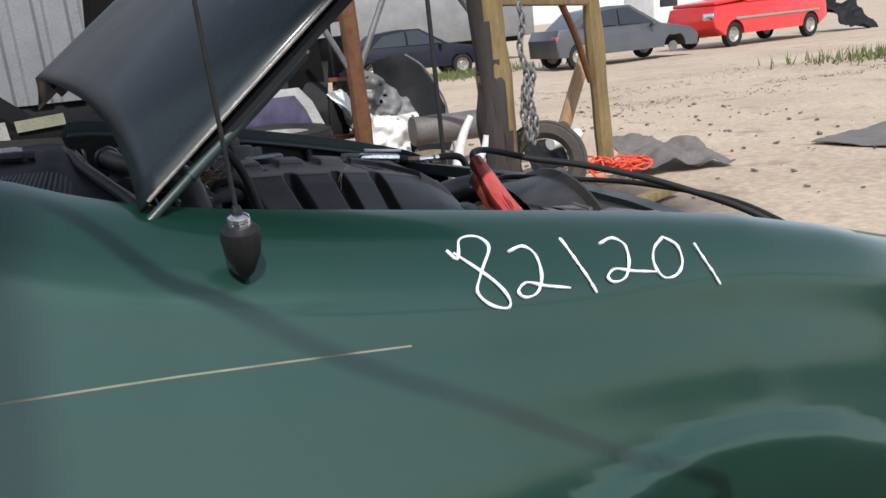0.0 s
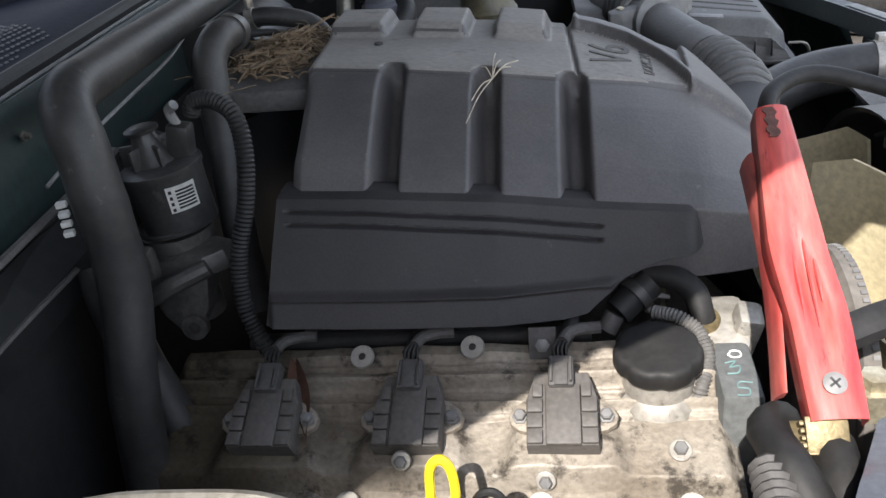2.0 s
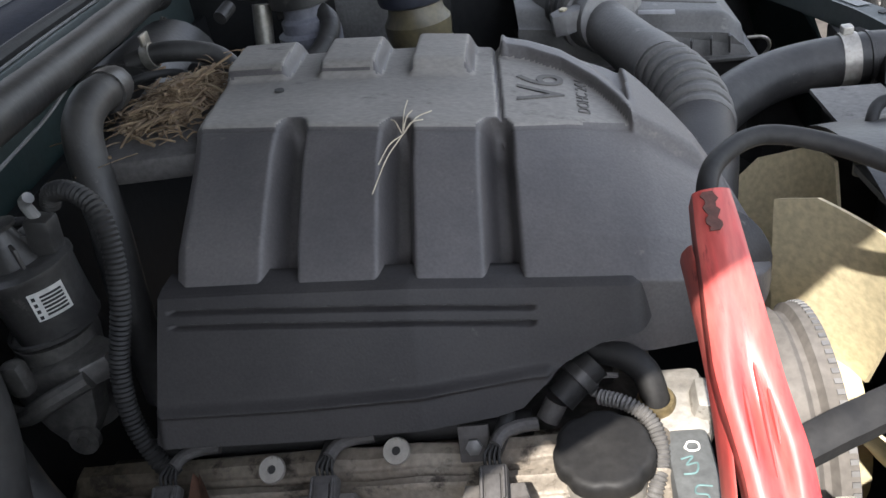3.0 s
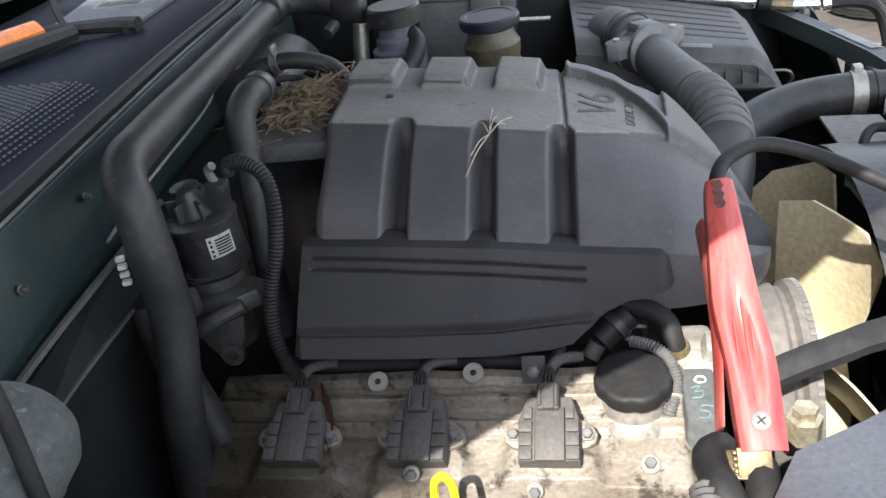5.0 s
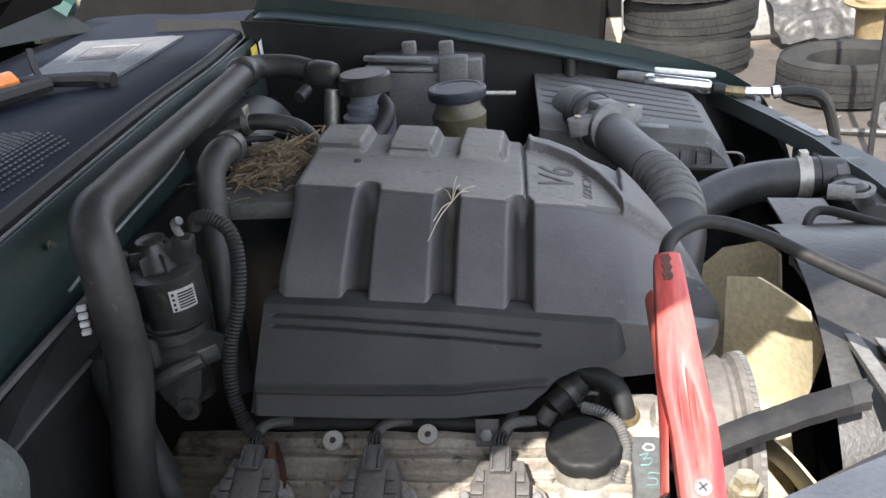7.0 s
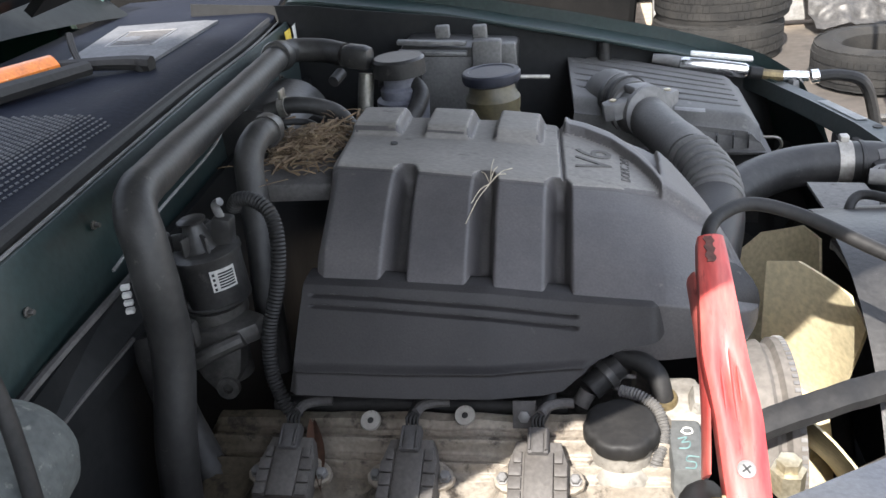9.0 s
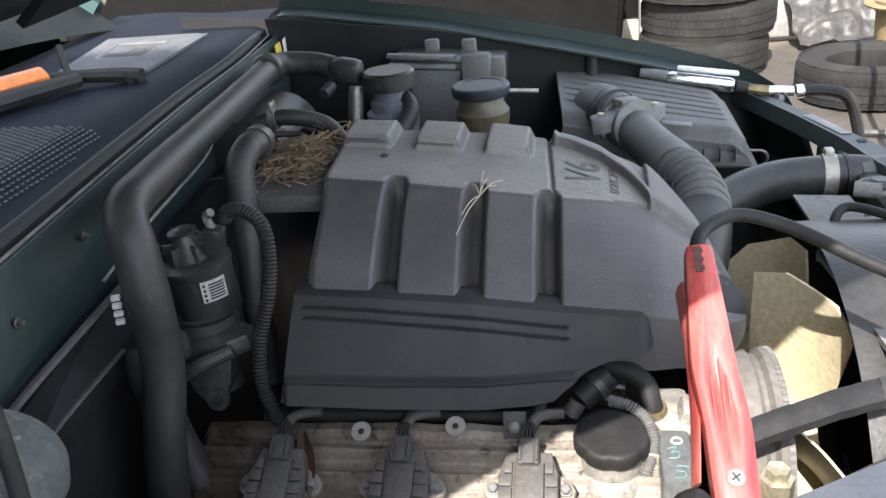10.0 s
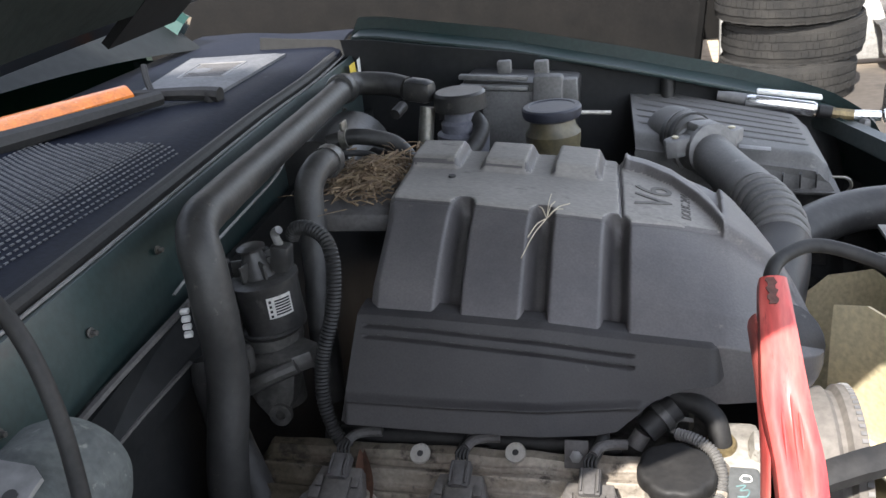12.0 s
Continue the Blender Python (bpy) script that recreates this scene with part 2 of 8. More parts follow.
GREY_CAR = mat("grey_car_paint", (0.062, 0.066, 0.075), 0.35, 0.3, (0.09, 0.09, 0.095), 1.5, 0.5, 0.02, coat=0.3)
BLUE_CAR = mat("dark_blue_car_paint", (0.006, 0.008, 0.016), 0.5, 0.0, (0.010, 0.012, 0.022), 1.5, 0.5, 0.0, spec=0.2)
RED_CAR = mat("red_car_paint", (0.62, 0.018, 0.015), 0.35, 0.0, (0.5, 0.015, 0.012), 1.5, 0.5, 0.02, coat=0.5)
GLASS_DUSTY = mat("dusty_dark_glass", (0.010, 0.012, 0.013), 0.5, 0.0, (0.020, 0.022, 0.022), 3, 0.5, 0.05, 60, spec=0.08)
GLASS_DARK = mat("dark_car_glass", (0.02, 0.025, 0.03), 0.08, 0.0, (0.03, 0.035, 0.04), 2, 0.4, 0.0)
DOOR_GLASS = mat("purplish_glass", (0.035, 0.030, 0.065), 0.15, 0.0, (0.09, 0.08, 0.15), 6, 0.5, 0.0)
GREY_METAL = mat("dull_grey_metal", (0.2, 0.2, 0.2), 0.6, 0.3, (0.12, 0.115, 0.11), 7, 0.5, 0.3, 90)
ORANGE_CORD = mat("orange_red_cord", (0.78, 0.09, 0.03), 0.6, 0.0, (0.6, 0.06, 0.03), 30, 0.4, 0.05)
GRASS = mat("weeds", (0.09, 0.13, 0.035), 0.9, 0.0, (0.15, 0.15, 0.06), 2, 0.5, 0.0)
BARK = mat("oil_soaked_rubber", (0.022, 0.018, 0.016), 0.8, 0.0, (0.052, 0.040, 0.033), 9, 0.5, 0.4, 70, aniso_stretch=(3, 3, 0.4))
GREY_BROWN = mat("grey_brown_steel", (0.17, 0.155, 0.145), 0.6, 0.2, (0.10, 0.085, 0.075), 5, 0.5, 0.3, 60)
TAN = mat("dirty_bucket_plastic", (0.27, 0.20, 0.10), 0.7, 0.0, (0.14, 0.10, 0.05), 9, 0.5, 0.1, 90)


def darken_ground(m):
    """Adds an unseen dark near side that dims reflected light, with an uneven edge."""
    nt = m.node_tree
    b = nt.nodes["Principled BSDF"]
    old = b.inputs["Base Color"].links[0].from_socket
    tc = nt.nodes.new("ShaderNodeTexCoord")
    sep = nt.nodes.new("ShaderNodeSeparateXYZ")
    nt.links.new(tc.outputs["Object"], sep.inputs[0])
    nz = nt.nodes.new("ShaderNodeTexNoise")
    nz.inputs["Scale"].default_value, nz.inputs["Detail"].default_value = 0.9, 6
    nt.links.new(tc.outputs["Object"], nz.inputs[0])
    add = nt.nodes.new("ShaderNodeMath")
    add.operation = "MULTIPLY_ADD"
    add.inputs[1].default_value = 2.2
    nt.links.new(nz.outputs[0], add.inputs[0])
    nt.links.new(sep.outputs[1], add.inputs[2])
    mr = nt.nodes.new("ShaderNodeMapRange")
    mr.inputs[1].default_value, mr.inputs[2].default_value, mr.inputs[3].default_value, mr.inputs[4].default_value = 0.15, 0.75, 1.0, 0.0
    nt.links.new(add.outputs[0], mr.inputs[0])
    mul = nt.nodes.new("ShaderNodeMix")
    mul.data_type, mul.blend_type = "RGBA", "MULTIPLY"
    mul.inputs[7].default_value = (0.13, 0.135, 0.15, 1)
    nt.links.new(mr.outputs[0], mul.inputs[0])
    nt.links.new(old, mul.inputs[6])
    # a second, round patch about the stacked tyres: shade put into the colour
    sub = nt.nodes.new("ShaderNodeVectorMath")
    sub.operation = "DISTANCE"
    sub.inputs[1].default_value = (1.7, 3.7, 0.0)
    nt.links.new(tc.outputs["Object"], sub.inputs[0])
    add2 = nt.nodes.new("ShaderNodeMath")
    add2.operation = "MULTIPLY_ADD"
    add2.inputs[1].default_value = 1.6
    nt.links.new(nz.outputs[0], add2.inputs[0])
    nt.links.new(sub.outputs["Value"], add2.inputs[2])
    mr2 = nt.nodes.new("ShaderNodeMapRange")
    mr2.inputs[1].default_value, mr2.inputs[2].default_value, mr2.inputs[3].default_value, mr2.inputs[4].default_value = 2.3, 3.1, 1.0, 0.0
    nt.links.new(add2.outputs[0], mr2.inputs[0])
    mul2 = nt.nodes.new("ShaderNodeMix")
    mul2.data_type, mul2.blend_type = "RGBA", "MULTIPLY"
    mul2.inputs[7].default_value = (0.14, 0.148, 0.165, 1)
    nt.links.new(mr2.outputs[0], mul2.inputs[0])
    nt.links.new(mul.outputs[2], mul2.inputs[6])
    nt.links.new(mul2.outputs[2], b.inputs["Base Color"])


darken_ground(SAND)


def oily_end(m):
    """Black oily grime over the rear end of a casting, with a ragged edge."""
    nt = m.node_tree
    b = nt.nodes["Principled BSDF"]
    old = b.inputs["Base Color"].links[0].from_socket
    tc = nt.nodes.new("ShaderNodeTexCoord")
    sep = nt.nodes.new("ShaderNodeSeparateXYZ")
    nt.links.new(tc.outputs["Object"], sep.inputs[0])
    nz = nt.nodes.new("ShaderNodeTexNoise")
    nz.inputs["Scale"].default_value, nz.inputs["Detail"].default_value = 17.0, 7
    nt.links.new(tc.outputs["Object"], nz.inputs[0])
    add = nt.nodes.new("ShaderNodeMath")
    add.operation = "MULTIPLY_ADD"
    add.inputs[1].default_value = 0.22
    nt.links.new(nz.outputs[0], add.inputs[0])
    nt.links.new(sep.outputs[0], add.inputs[2])
    mr = nt.nodes.new("ShaderNodeMapRange")
    mr.inputs[1].default_value, mr.inputs[2].default_value, mr.inputs[3].default_value, mr.inputs[4].default_value = -0.10, 0.06, 1.0, 0.0
    nt.links.new(add.outputs[0], mr.inputs[0])
    mx = nt.nodes.new("ShaderNodeMix")
    mx.data_type, mx.blend_type = "RGBA", "MULTIPLY"
    mx.inputs[7].default_value = (0.30, 0.28, 0.23, 1)
    nt.links.new(mr.outputs[0], mx.inputs[0])
    nt.links.new(old, mx.inputs[6])
    nt.links.new(mx.outputs[2], b.inputs["Base Color"])


VALVE_ALU = mat("stained_valve_cover", (0.31, 0.28, 0.235), 0.6, 0.25, (0.16, 0.130, 0.098), 9, 0.5, 0.5, 210, spots=(0.06, 0.05, 0.04), spot_at=0.585)
oily_end(VALVE_ALU)


# ---- building helpers ----
def part(name, bm, material, parent=None, label="", smooth=35):
    """Links a bmesh as one mesh object under its thing or part."""
    bmesh.ops.recalc_face_normals(bm, faces=bm.faces[:])
    me = bpy.data.meshes.new(name)
    bm.to_mesh(me)
    bm.free()
    me.materials.append(material)
    if smooth:
        me.shade_smooth()
        me.set_sharp_from_angle(angle=radians(smooth))
    ob = new(name, me)
    if parent is not None:
        ob.parent = parent
    if label:
        tagged(ob, label)
    return ob


def thing(name, label, category, group="", kind="", at=(0, 0, 0), rot=(0, 0, 0)):
    ob = new(name)
    ob.empty_display_size = 0.05
    ob.matrix_basis = pose(*at, *rot)
    return tagged(ob, label, category, group, kind)


def box(bm, size, at=(0, 0, 0), bevel=0.0, rot=(0, 0, 0), seg=2, taper=1.0):
    if not bevel:
        m = pose(*at, *rot)
        vs = [bm.verts.new(m @ Vector((sx * size[0] / 2, sy * size[1] / 2, sz * size[2] / 2))) for sx in (-1, 1) for sy in (-1, 1) for sz in (-1, 1)]
        for q in ((0, 1, 3, 2), (4, 6, 7, 5), (0, 4, 5, 1), (2, 3, 7, 6), (0, 2, 6, 4), (1, 5, 7, 3)):
            bm.faces.new([vs[k] for k in q])
        return vs
    ret = bmesh.ops.create_cube(bm, size=1.0)
    vs = ret["verts"]
    for v in vs:
        k = taper if v.co.z > 0 else 1.0
        v.co = Vector((v.co.x * size[0] * k, v.co.y * size[1] * k, v.co.z * size[2]))
    if bevel:
        es = list({e for v in vs for e in v.link_edges})
        r = bmesh.ops.bevel(bm, geom=es, offset=min(bevel, min(size) * 0.45), segments=seg, profile=0.5, affect="EDGES")
        vs = list({v for f in r["faces"] for v in f.verts} | {v for v in vs if v.is_valid})
    bmesh.ops.transform(bm, matrix=pose(*at, *rot), verts=vs)
    return vs


def catmull(pts, n=8):
    pts = [Vector(p) for p in pts]
    if len(pts) < 3:
        return pts
    ext = [2 * pts[0] - pts[1]] + pts + [2 * pts[-1] - pts[-2]]
    out = []
    for i in range(1, len(ext) - 2):
        p0, p1, p2, p3 = ext[i - 1:i + 3]
        for j in range(n):
            t = j / n
            out.append(0.5 * (2 * p1 + (p2 - p0) * t + (2 * p0 - 5 * p1 + 4 * p2 - p3) * t * t + (3 * p1 - p0 - 3 * p2 + p3) * t ** 3))
    out.append(pts[-1])
    return out


def tube(bm, pts, r, sides=12, n=8, rings=None, wall=0.0, wobble=0.0):
    """A round bar or hose along points; r a number, or a function of the way along from 0 to 1; rings: (count, depth) of corrugation."""
    path = catmull(pts, n)
    if rings:
        dense = []
        total = max(2, rings[0] * 4)
        ls = [0.0]
        for a, b in zip(path, path[1:]):
            ls.append(ls[-1] + (b - a).length)
        for i in range(total + 1):
            d = ls[-1] * i / total
            k = max(j for j in range(len(ls)) if ls[j] <= d + 1e-9)
            k = min(k, len(path) - 2)
            f = (d - ls[k]) / max(1e-9, ls[k + 1] - ls[k])
            dense.append(path[k].lerp(path[k + 1], f))
        path = dense
    up = Vector((0, 0, 1))
    loops = []
    nrm = None
    for i, p in enumerate(path):
        d = (path[min(i + 1, len(path) - 1)] - path[max(i - 1, 0)])
        if d.length < 1e-9:
            d = Vector((0, 0, 1))
        d.normalize()
        if nrm is None:
            nrm = d.orthogonal().normalized()
        nrm = (nrm - d * nrm.dot(d)).normalized()
        bi = d.cross(nrm)
        t = i / max(1, len(path) - 1)
        rad = r(t) if callable(r) else r
        if rings:
            rad -= rings[1] * (0.5 + 0.5 * math.cos(i * math.pi / 2))
        if wobble:
            rad *= 1 + wobble * noise.noise(p * 40)
        loops.append([bm.verts.new(p + (nrm * math.cos(a) + bi * math.sin(a)) * rad) for a in (2 * math.pi * k / sides for k in range(sides))])
    for la, lb in zip(loops, loops[1:]):
        for k in range(sides):
            bm.faces.new((la[k], la[(k + 1) % sides], lb[(k + 1) % sides], lb[k]))
    for lp in (loops[0], loops[-1]):
        bm.faces.new(lp)
    return bm


def lathe(bm, prof, sides=32, at=(0, 0, 0), rot=(0, 0, 0), lobes=0, lobe=0.0):
    """A turned shape from (radius, height) pairs about z, closed at both ends."""
    m = pose(*at, *rot)
    loops = []
    for r, z in prof:
        row = []
        for k in range(sides):
            a = 2 * math.pi * k / sides
            rr = r * (1 + lobe * (0.5 + 0.5 * math.cos(lobes * a)) ** 4) if lobes else r
            row.append(bm.verts.new(m @ Vector((rr * math.cos(a), rr * math.sin(a), z))))
        loops.append(row)
    for la, lb in zip(loops, loops[1:]):
        for k in range(sides):
            bm.faces.new((la[k], la[(k + 1) % sides], lb[(k + 1) % sides], lb[k]))
    bm.faces.new(loops[0])
    bm.faces.new(loops[-1])
    return bm


def ring(bm, prof, sides=32, at=(0, 0, 0), rot=(0, 0, 0)):
    """A closed turned ring from a closed (radius, height) outline."""
    m = pose(*at, *rot)
    loops = [[bm.verts.new(m @ Vector((r * math.cos(2 * math.pi * k / sides), r * math.sin(2 * math.pi * k / sides), z))) for k in range(sides)] for r, z in prof]
    for la, lb in zip(loops, loops[1:] + loops[:1]):
        for k in range(sides):
            bm.faces.new((la[k], la[(k + 1) % sides], lb[(k + 1) % sides], lb[k]))
    return bm


def grid(bm, nu, nv, f, thick=None):
    """A sheet f(u, v), u and v from 0 to 1; thick: an offset vector for a back sheet, closed round the rim."""
    vs = [[bm.verts.new(f(i / nu, j / nv)) for j in range(nv + 1)] for i in range(nu + 1)]
    for i in range(nu):
        for j in range(nv):
            bm.faces.new((vs[i][j], vs[i + 1][j], vs[i + 1][j + 1], vs[i][j + 1]))
    if thick is not None:
        th = Vector(thick)
        ws = [[bm.verts.new(v.co + th) for v in row] for row in vs]
        for i in range(nu):
            for j in range(nv):
                bm.faces.new((ws[i][j + 1], ws[i + 1][j + 1], ws[i + 1][j], ws[i][j]))
        rim = [(i, 0) for i in range(nu)] + [(nu, j) for j in range(nv)] + [(i, nv) for i in range(nu, 0, -1)] + [(0, j) for j in range(nv, 0, -1)]
        for (a, b), (c, d) in zip(rim, rim[1:] + rim[:1]):
            bm.faces.new((vs[a][b], ws[a][b], ws[c][d], vs[c][d]))
    return bm


def slab(bm, outline, z0, z1, bevel=0.0, m=None):
    """A flat outline (x, y) given thickness from z0 to z1, then moved by m."""
    lo = [bm.verts.new((x, y, z0)) for x, y in outline]
    hi = [bm.verts.new((x, y, z1)) for x, y in outline]
    n = len(outline)
    f0, f1 = bm.faces.new(lo[::-1]), bm.faces.new(hi)
    sides = [bm.faces.new((lo[k], lo[(k + 1) % n], hi[(k + 1) % n], hi[k])) for k in range(n)]
    vs = lo + hi
    if bevel:
        r = bmesh.ops.bevel(bm, geom=list(f1.edges), offset=bevel, segments=2, profile=0.5, affect="EDGES")
        vs = list({v for f in r["faces"] for v in f.verts} | {v for v in vs if v.is_valid})
    if m is not None:
        bmesh.ops.transform(bm, matrix=m, verts=vs)
    return vs


def lerp(a, b, t):
    return a + (b - a) * t


def step(a, b, x):
    t = max(0.0, min(1.0, (x - a) / (b - a)))
    return t * t * (3 - 2 * t)


def table(rows, x):
    """Straight-line reading from a short table of (x, value)."""
    if x <= rows[0][0]:
        return rows[0][1]
    for (a, va), (b, vb) in zip(rows, rows[1:]):
        if x <= b:
            return lerp(va, vb, (x - a) / (b - a))
    return rows[-1][1]


B = bmesh.new


def box_bm(size, bevel=0.0, at=(0, 0, 0), rot=(0, 0, 0)):
    b = B()
    box(b, size, at, bevel, rot)
    return b



# ---- the ground ----
def ground_z(x, y):
    return 0.03 * noise.noise(Vector((x * 0.35, y * 0.35, 0))) * step(1.5, 5.0, math.hypot(x, y)) + 0.012 * noise.noise(Vector((x * 2.1, y * 2.1, 3)))


bm = B()
grid(bm, 160, 160, lambda u, v: Vector((lerp(-9, 26, u), lerp(-9, 26, v), ground_z(lerp(-9, 26, u), lerp(-9, 26, v)) - 0.01)))
outer = [(-9, -9), (26, -9), (26, 26), (-9, 26)]
rim = [(-700, -700), (700, -700), (700, 700), (-700, 700)]
for k in range(4):
    a, b = outer[k], outer[(k + 1) % 4]
    c, d = rim[(k + 1) % 4], rim[k]
    bm.faces.new([bm.verts.new((p[0], p[1], -0.02)) for p in (a, b, c, d)])
ground = part("ground", bm, SAND)
tagged(ground, "sandy yard with tyre-packed dirt, scattered stains and shade-darkened areas", "ground", kind="structure")

# ---- the car with its hood up ----
YC = 0.19            # the car's middle line
HALF = 0.74          # from it to the fender's inner top edge


def rail_z(x, side=1):
    """Height of a fender's top edge, falling to the nose."""
    if side < 0:
        return table([(-0.95, 1.268), (-0.55, 1.250), (-0.454, 1.225), (-0.408, 1.205), (-0.353, 1.186), (-0.27, 1.168), (-0.12, 1.141), (0.066, 1.1075), (0.20, 1.082), (0.30, 1.061), (0.44, 1.023), (0.563, 0.985), (0.70, 0.945), (0.85, 0.88)], x)
    return table([(-0.9, 1.215), (-0.38, 1.180), (-0.13, 1.138), (0.10, 1.085), (0.27, 1.042), (0.375, 1.011), (0.455, 0.985), (0.62, 0.935), (0.85, 0.87)], x)


car = thing("car", "dark green off-road car with its hood propped up", "car")


def fender_section(x):
    """(out from the inner edge, down from the top edge) round the fender's outside."""
    nose = step(0.45, 0.95, x) * 0.10
    rows = [(0.0, 0.0), (0.012, -0.003), (0.03, -0.010), (0.047, -0.026), (0.06, -0.055), (0.072, -0.10), (0.084, -0.135), (0.092, -0.16),
            (0.105, -0.22), (0.118, -0.29), (0.122, -0.36), (0.118, -0.43), (0.108, -0.50), (0.10, -0.58)]
    fine = rows[:5] + [(table([(-b, a) for a, b in rows], d), -d) for d in (0.055 + 0.0125 * k for k in range(1, 43))]
    return fine, nose


ARCH = (0.17, 0.36)


def arch_drop(x):
    """The lower edge of the side at x: the wheel opening, or the sill."""
    dx = (x - ARCH[0]) / 0.40
    return ARCH[1] + 0.39 * math.sqrt(max(0, 1 - dx * dx)) if abs(dx) < 1 else 0.36


def swell(x, z, d):
    """How far the side stands out at a place: a soft belly, and the flare over the wheel."""
    out = 0.014 * math.exp(-((d + 0.275) / 0.075) ** 2)
    r = math.hypot(x - 0.10, z - 0.207)
    out += 0.009 * (1 - step(0.655, 0.668, r)) - 0.006 * math.exp(-((r - 0.60) / 0.04) ** 2)
    return out * step(-0.06, -0.13, d)


def shoulder(x, d):
    """The near side swells out towards the cowl."""
    return table([(-0.5, 0.034), (-0.09, 0.030), (0.02, 0.022), (0.15, 0.008), (0.25, 0.0)], x) * step(0.0, -0.07, d)


def fender(side):
    bm = B()
    xs = [-0.95 + 1.85 * i / 110 for i in range(111)]
    rows = []
    for x in xs:
        sec, nose = fender_section(x)
        top = rail_z(x, side)
        if side > 0:   # this corner is turned in and pushed down
            nose += table([(0.26, 0.0), (0.36, 0.010), (0.41, 0.028), (0.45, 0.06), (0.475, 0.10), (0.50, 0.18), (0.60, 0.22), (0.95, 0.20)], x)
            top -= table([(0.43, 0.0), (0.47, 0.008), (0.49, 0.03), (0.52, 0.12), (0.62, 0.15), (0.95, 0.10)], x)
            top -= 0.085 * step(-0.425, -0.475, x)   # tucked under the cowl
        row = []
        for o, dz in sec:
            z = top + dz
            low = arch_drop(x)
            z = max(z, low)
            bulge = swell(x, z, dz) + (shoulder(x, dz) if side < 0 else 0.0)
            row.append(Vector((x, YC + side * (HALF + o + bulge - nose), z)))
        rows.append(row)
    vs = [[bm.verts.new(p) for p in row] for row in rows]
    for a, b in zip(vs, vs[1:]):
        for k in range(len(a) - 1):
            if (a[k].co - a[k + 1].co).length > 1e-4 or (b[k].co - b[k + 1].co).length > 1e-4:
                bm.faces.new((a[k], b[k], b[k + 1], a[k + 1]))
    # rolled inner flange and the gutter that the hood closes on
    for a, b in zip(rows, rows[1:]):
        p, q = a[0], b[0]
        inn = [(0, 0), (0.0, -0.022), (-side * 0.022, -0.026), (-side * 0.05, -0.028), (-side * 0.052, -0.034)]
        loops = [[bm.verts.new(w + Vector((0, dy, dz))) for dy, dz in inn] for w in (p, q)]
        for k in range(len(inn) - 1):
            bm.faces.new((loops[0][k], loops[1][k], loops[1][k + 1], loops[0][k + 1]))
    bmesh.ops.remove_doubles(bm, verts=bm.verts[:], dist=0.0006)
    ob = part("fender", bm, GREEN, car, smooth=50)
    ob.data.materials.append(GREEN_IN)
    for p in ob.data.polygons:
        if side * (p.center.y - YC) < HALF + 0.004:
            p.material_index = 1
    sol = ob.modifiers.new("sheet", "SOLIDIFY")
    sol.thickness, sol.offset = 0.0015, 0
    return ob


near_fender = fender(-1)
far_fender = fender(1)

# wheel arch lip and dark liner
bm = B()
tube(bm, [(ARCH[0] + 0.40 * math.cos(a), YC - HALF - 0.138, ARCH[1] + 0.39 * math.sin(a)) for a in (math.pi * k / 16 for k in range(17))], 0.011, 8, 3)
part("arch_lip", bm, RUBBER_DARK, car)
bm = B()
grid(bm, 20, 4, lambda u, v: Vector((ARCH[0] + 0.41 * math.cos(math.pi * u), YC - HALF - 0.12 + 0.32 * v, ARCH[1] + 0.40 * math.sin(math.pi * u))))
part("wheel_liner", bm, RUBBER_DARK, car)
# far liner, unseen, added to block light through that arch
bm = B()
grid(bm, 20, 4, lambda u, v: Vector((ARCH[0] + 0.41 * math.cos(math.pi * u), YC + HALF + 0.10 - 0.30 * v, ARCH[1] + 0.40 * math.sin(math.pi * u))))
part("wheel_liner", bm, RUBBER_DARK, car)


def wheel(name, parent, r, w, at, rot, tyre_m=TYRE, rim_m=GREY_METAL, rim=True, dish=0.5, holes=5):
    """A wheel about its own z: tyre with tread blocks, dished rim with a hub."""
    holder = part(name, ring(B(), [(r * 0.60, -w * 0.36), (r * 0.72, -w * 0.5), (r * 0.9, -w * 0.49), (r * 0.985, -w * 0.40), (r, -w * 0.25), (r, w * 0.25), (r * 0.985, w * 0.40), (r * 0.9, w * 0.49), (r * 0.72, w * 0.5), (r * 0.60, w * 0.36), (r * 0.58, 0)], 40), tyre_m, parent)
    holder.matrix_basis = pose(*at, *rot)
    b2 = B()
    for row, off in ((-0.385, 0.3), (-0.20, 0), (0.0, 0.6), (0.20, 0.2), (0.385, 0.8)):
        for k in range(70):
            a = 2 * math.pi * (k + off) / 70
            rr = r - (0.012 if abs(row) > 0.35 else 0.0)
            box(b2, (0.006, r * 0.084, w * (0.168 - 0.012 * (k % 3))), (math.cos(a) * rr, math.sin(a) * rr, row * w), 0, (0, 0, math.degrees(a) + 4 * math.sin(row * 30)))
    t = part("tread", b2, tyre_m, holder, smooth=0)
    if rim:
        b3 = B()
        R = r * 0.61
        lathe(b3, [(R * 0.2, w * 0.05), (R * 0.28, w * 0.12), (R * 0.45, w * 0.02), (R * 0.75, w * 0.08), (R * 0.86, w * 0.30), (R, w * 0.38), (R * 1.02, w * 0.36), (R * 0.98, w * 0.1), (R * 0.9, -w * 0.3), (R * 1.0, -w * 0.38), (R * 0.5, -w * 0.3)], 32)
        for k in range(holes):
            a = 2 * math.pi * k / holes
            box(b3, (R * 0.42, R * 0.16, w * 0.06), (math.cos(a) * R * 0.55, math.sin(a) * R * 0.55, w * 0.08), 0.004, (0, 0, math.degrees(a)))
        part("rim", b3, rim_m, holder)
    return holder


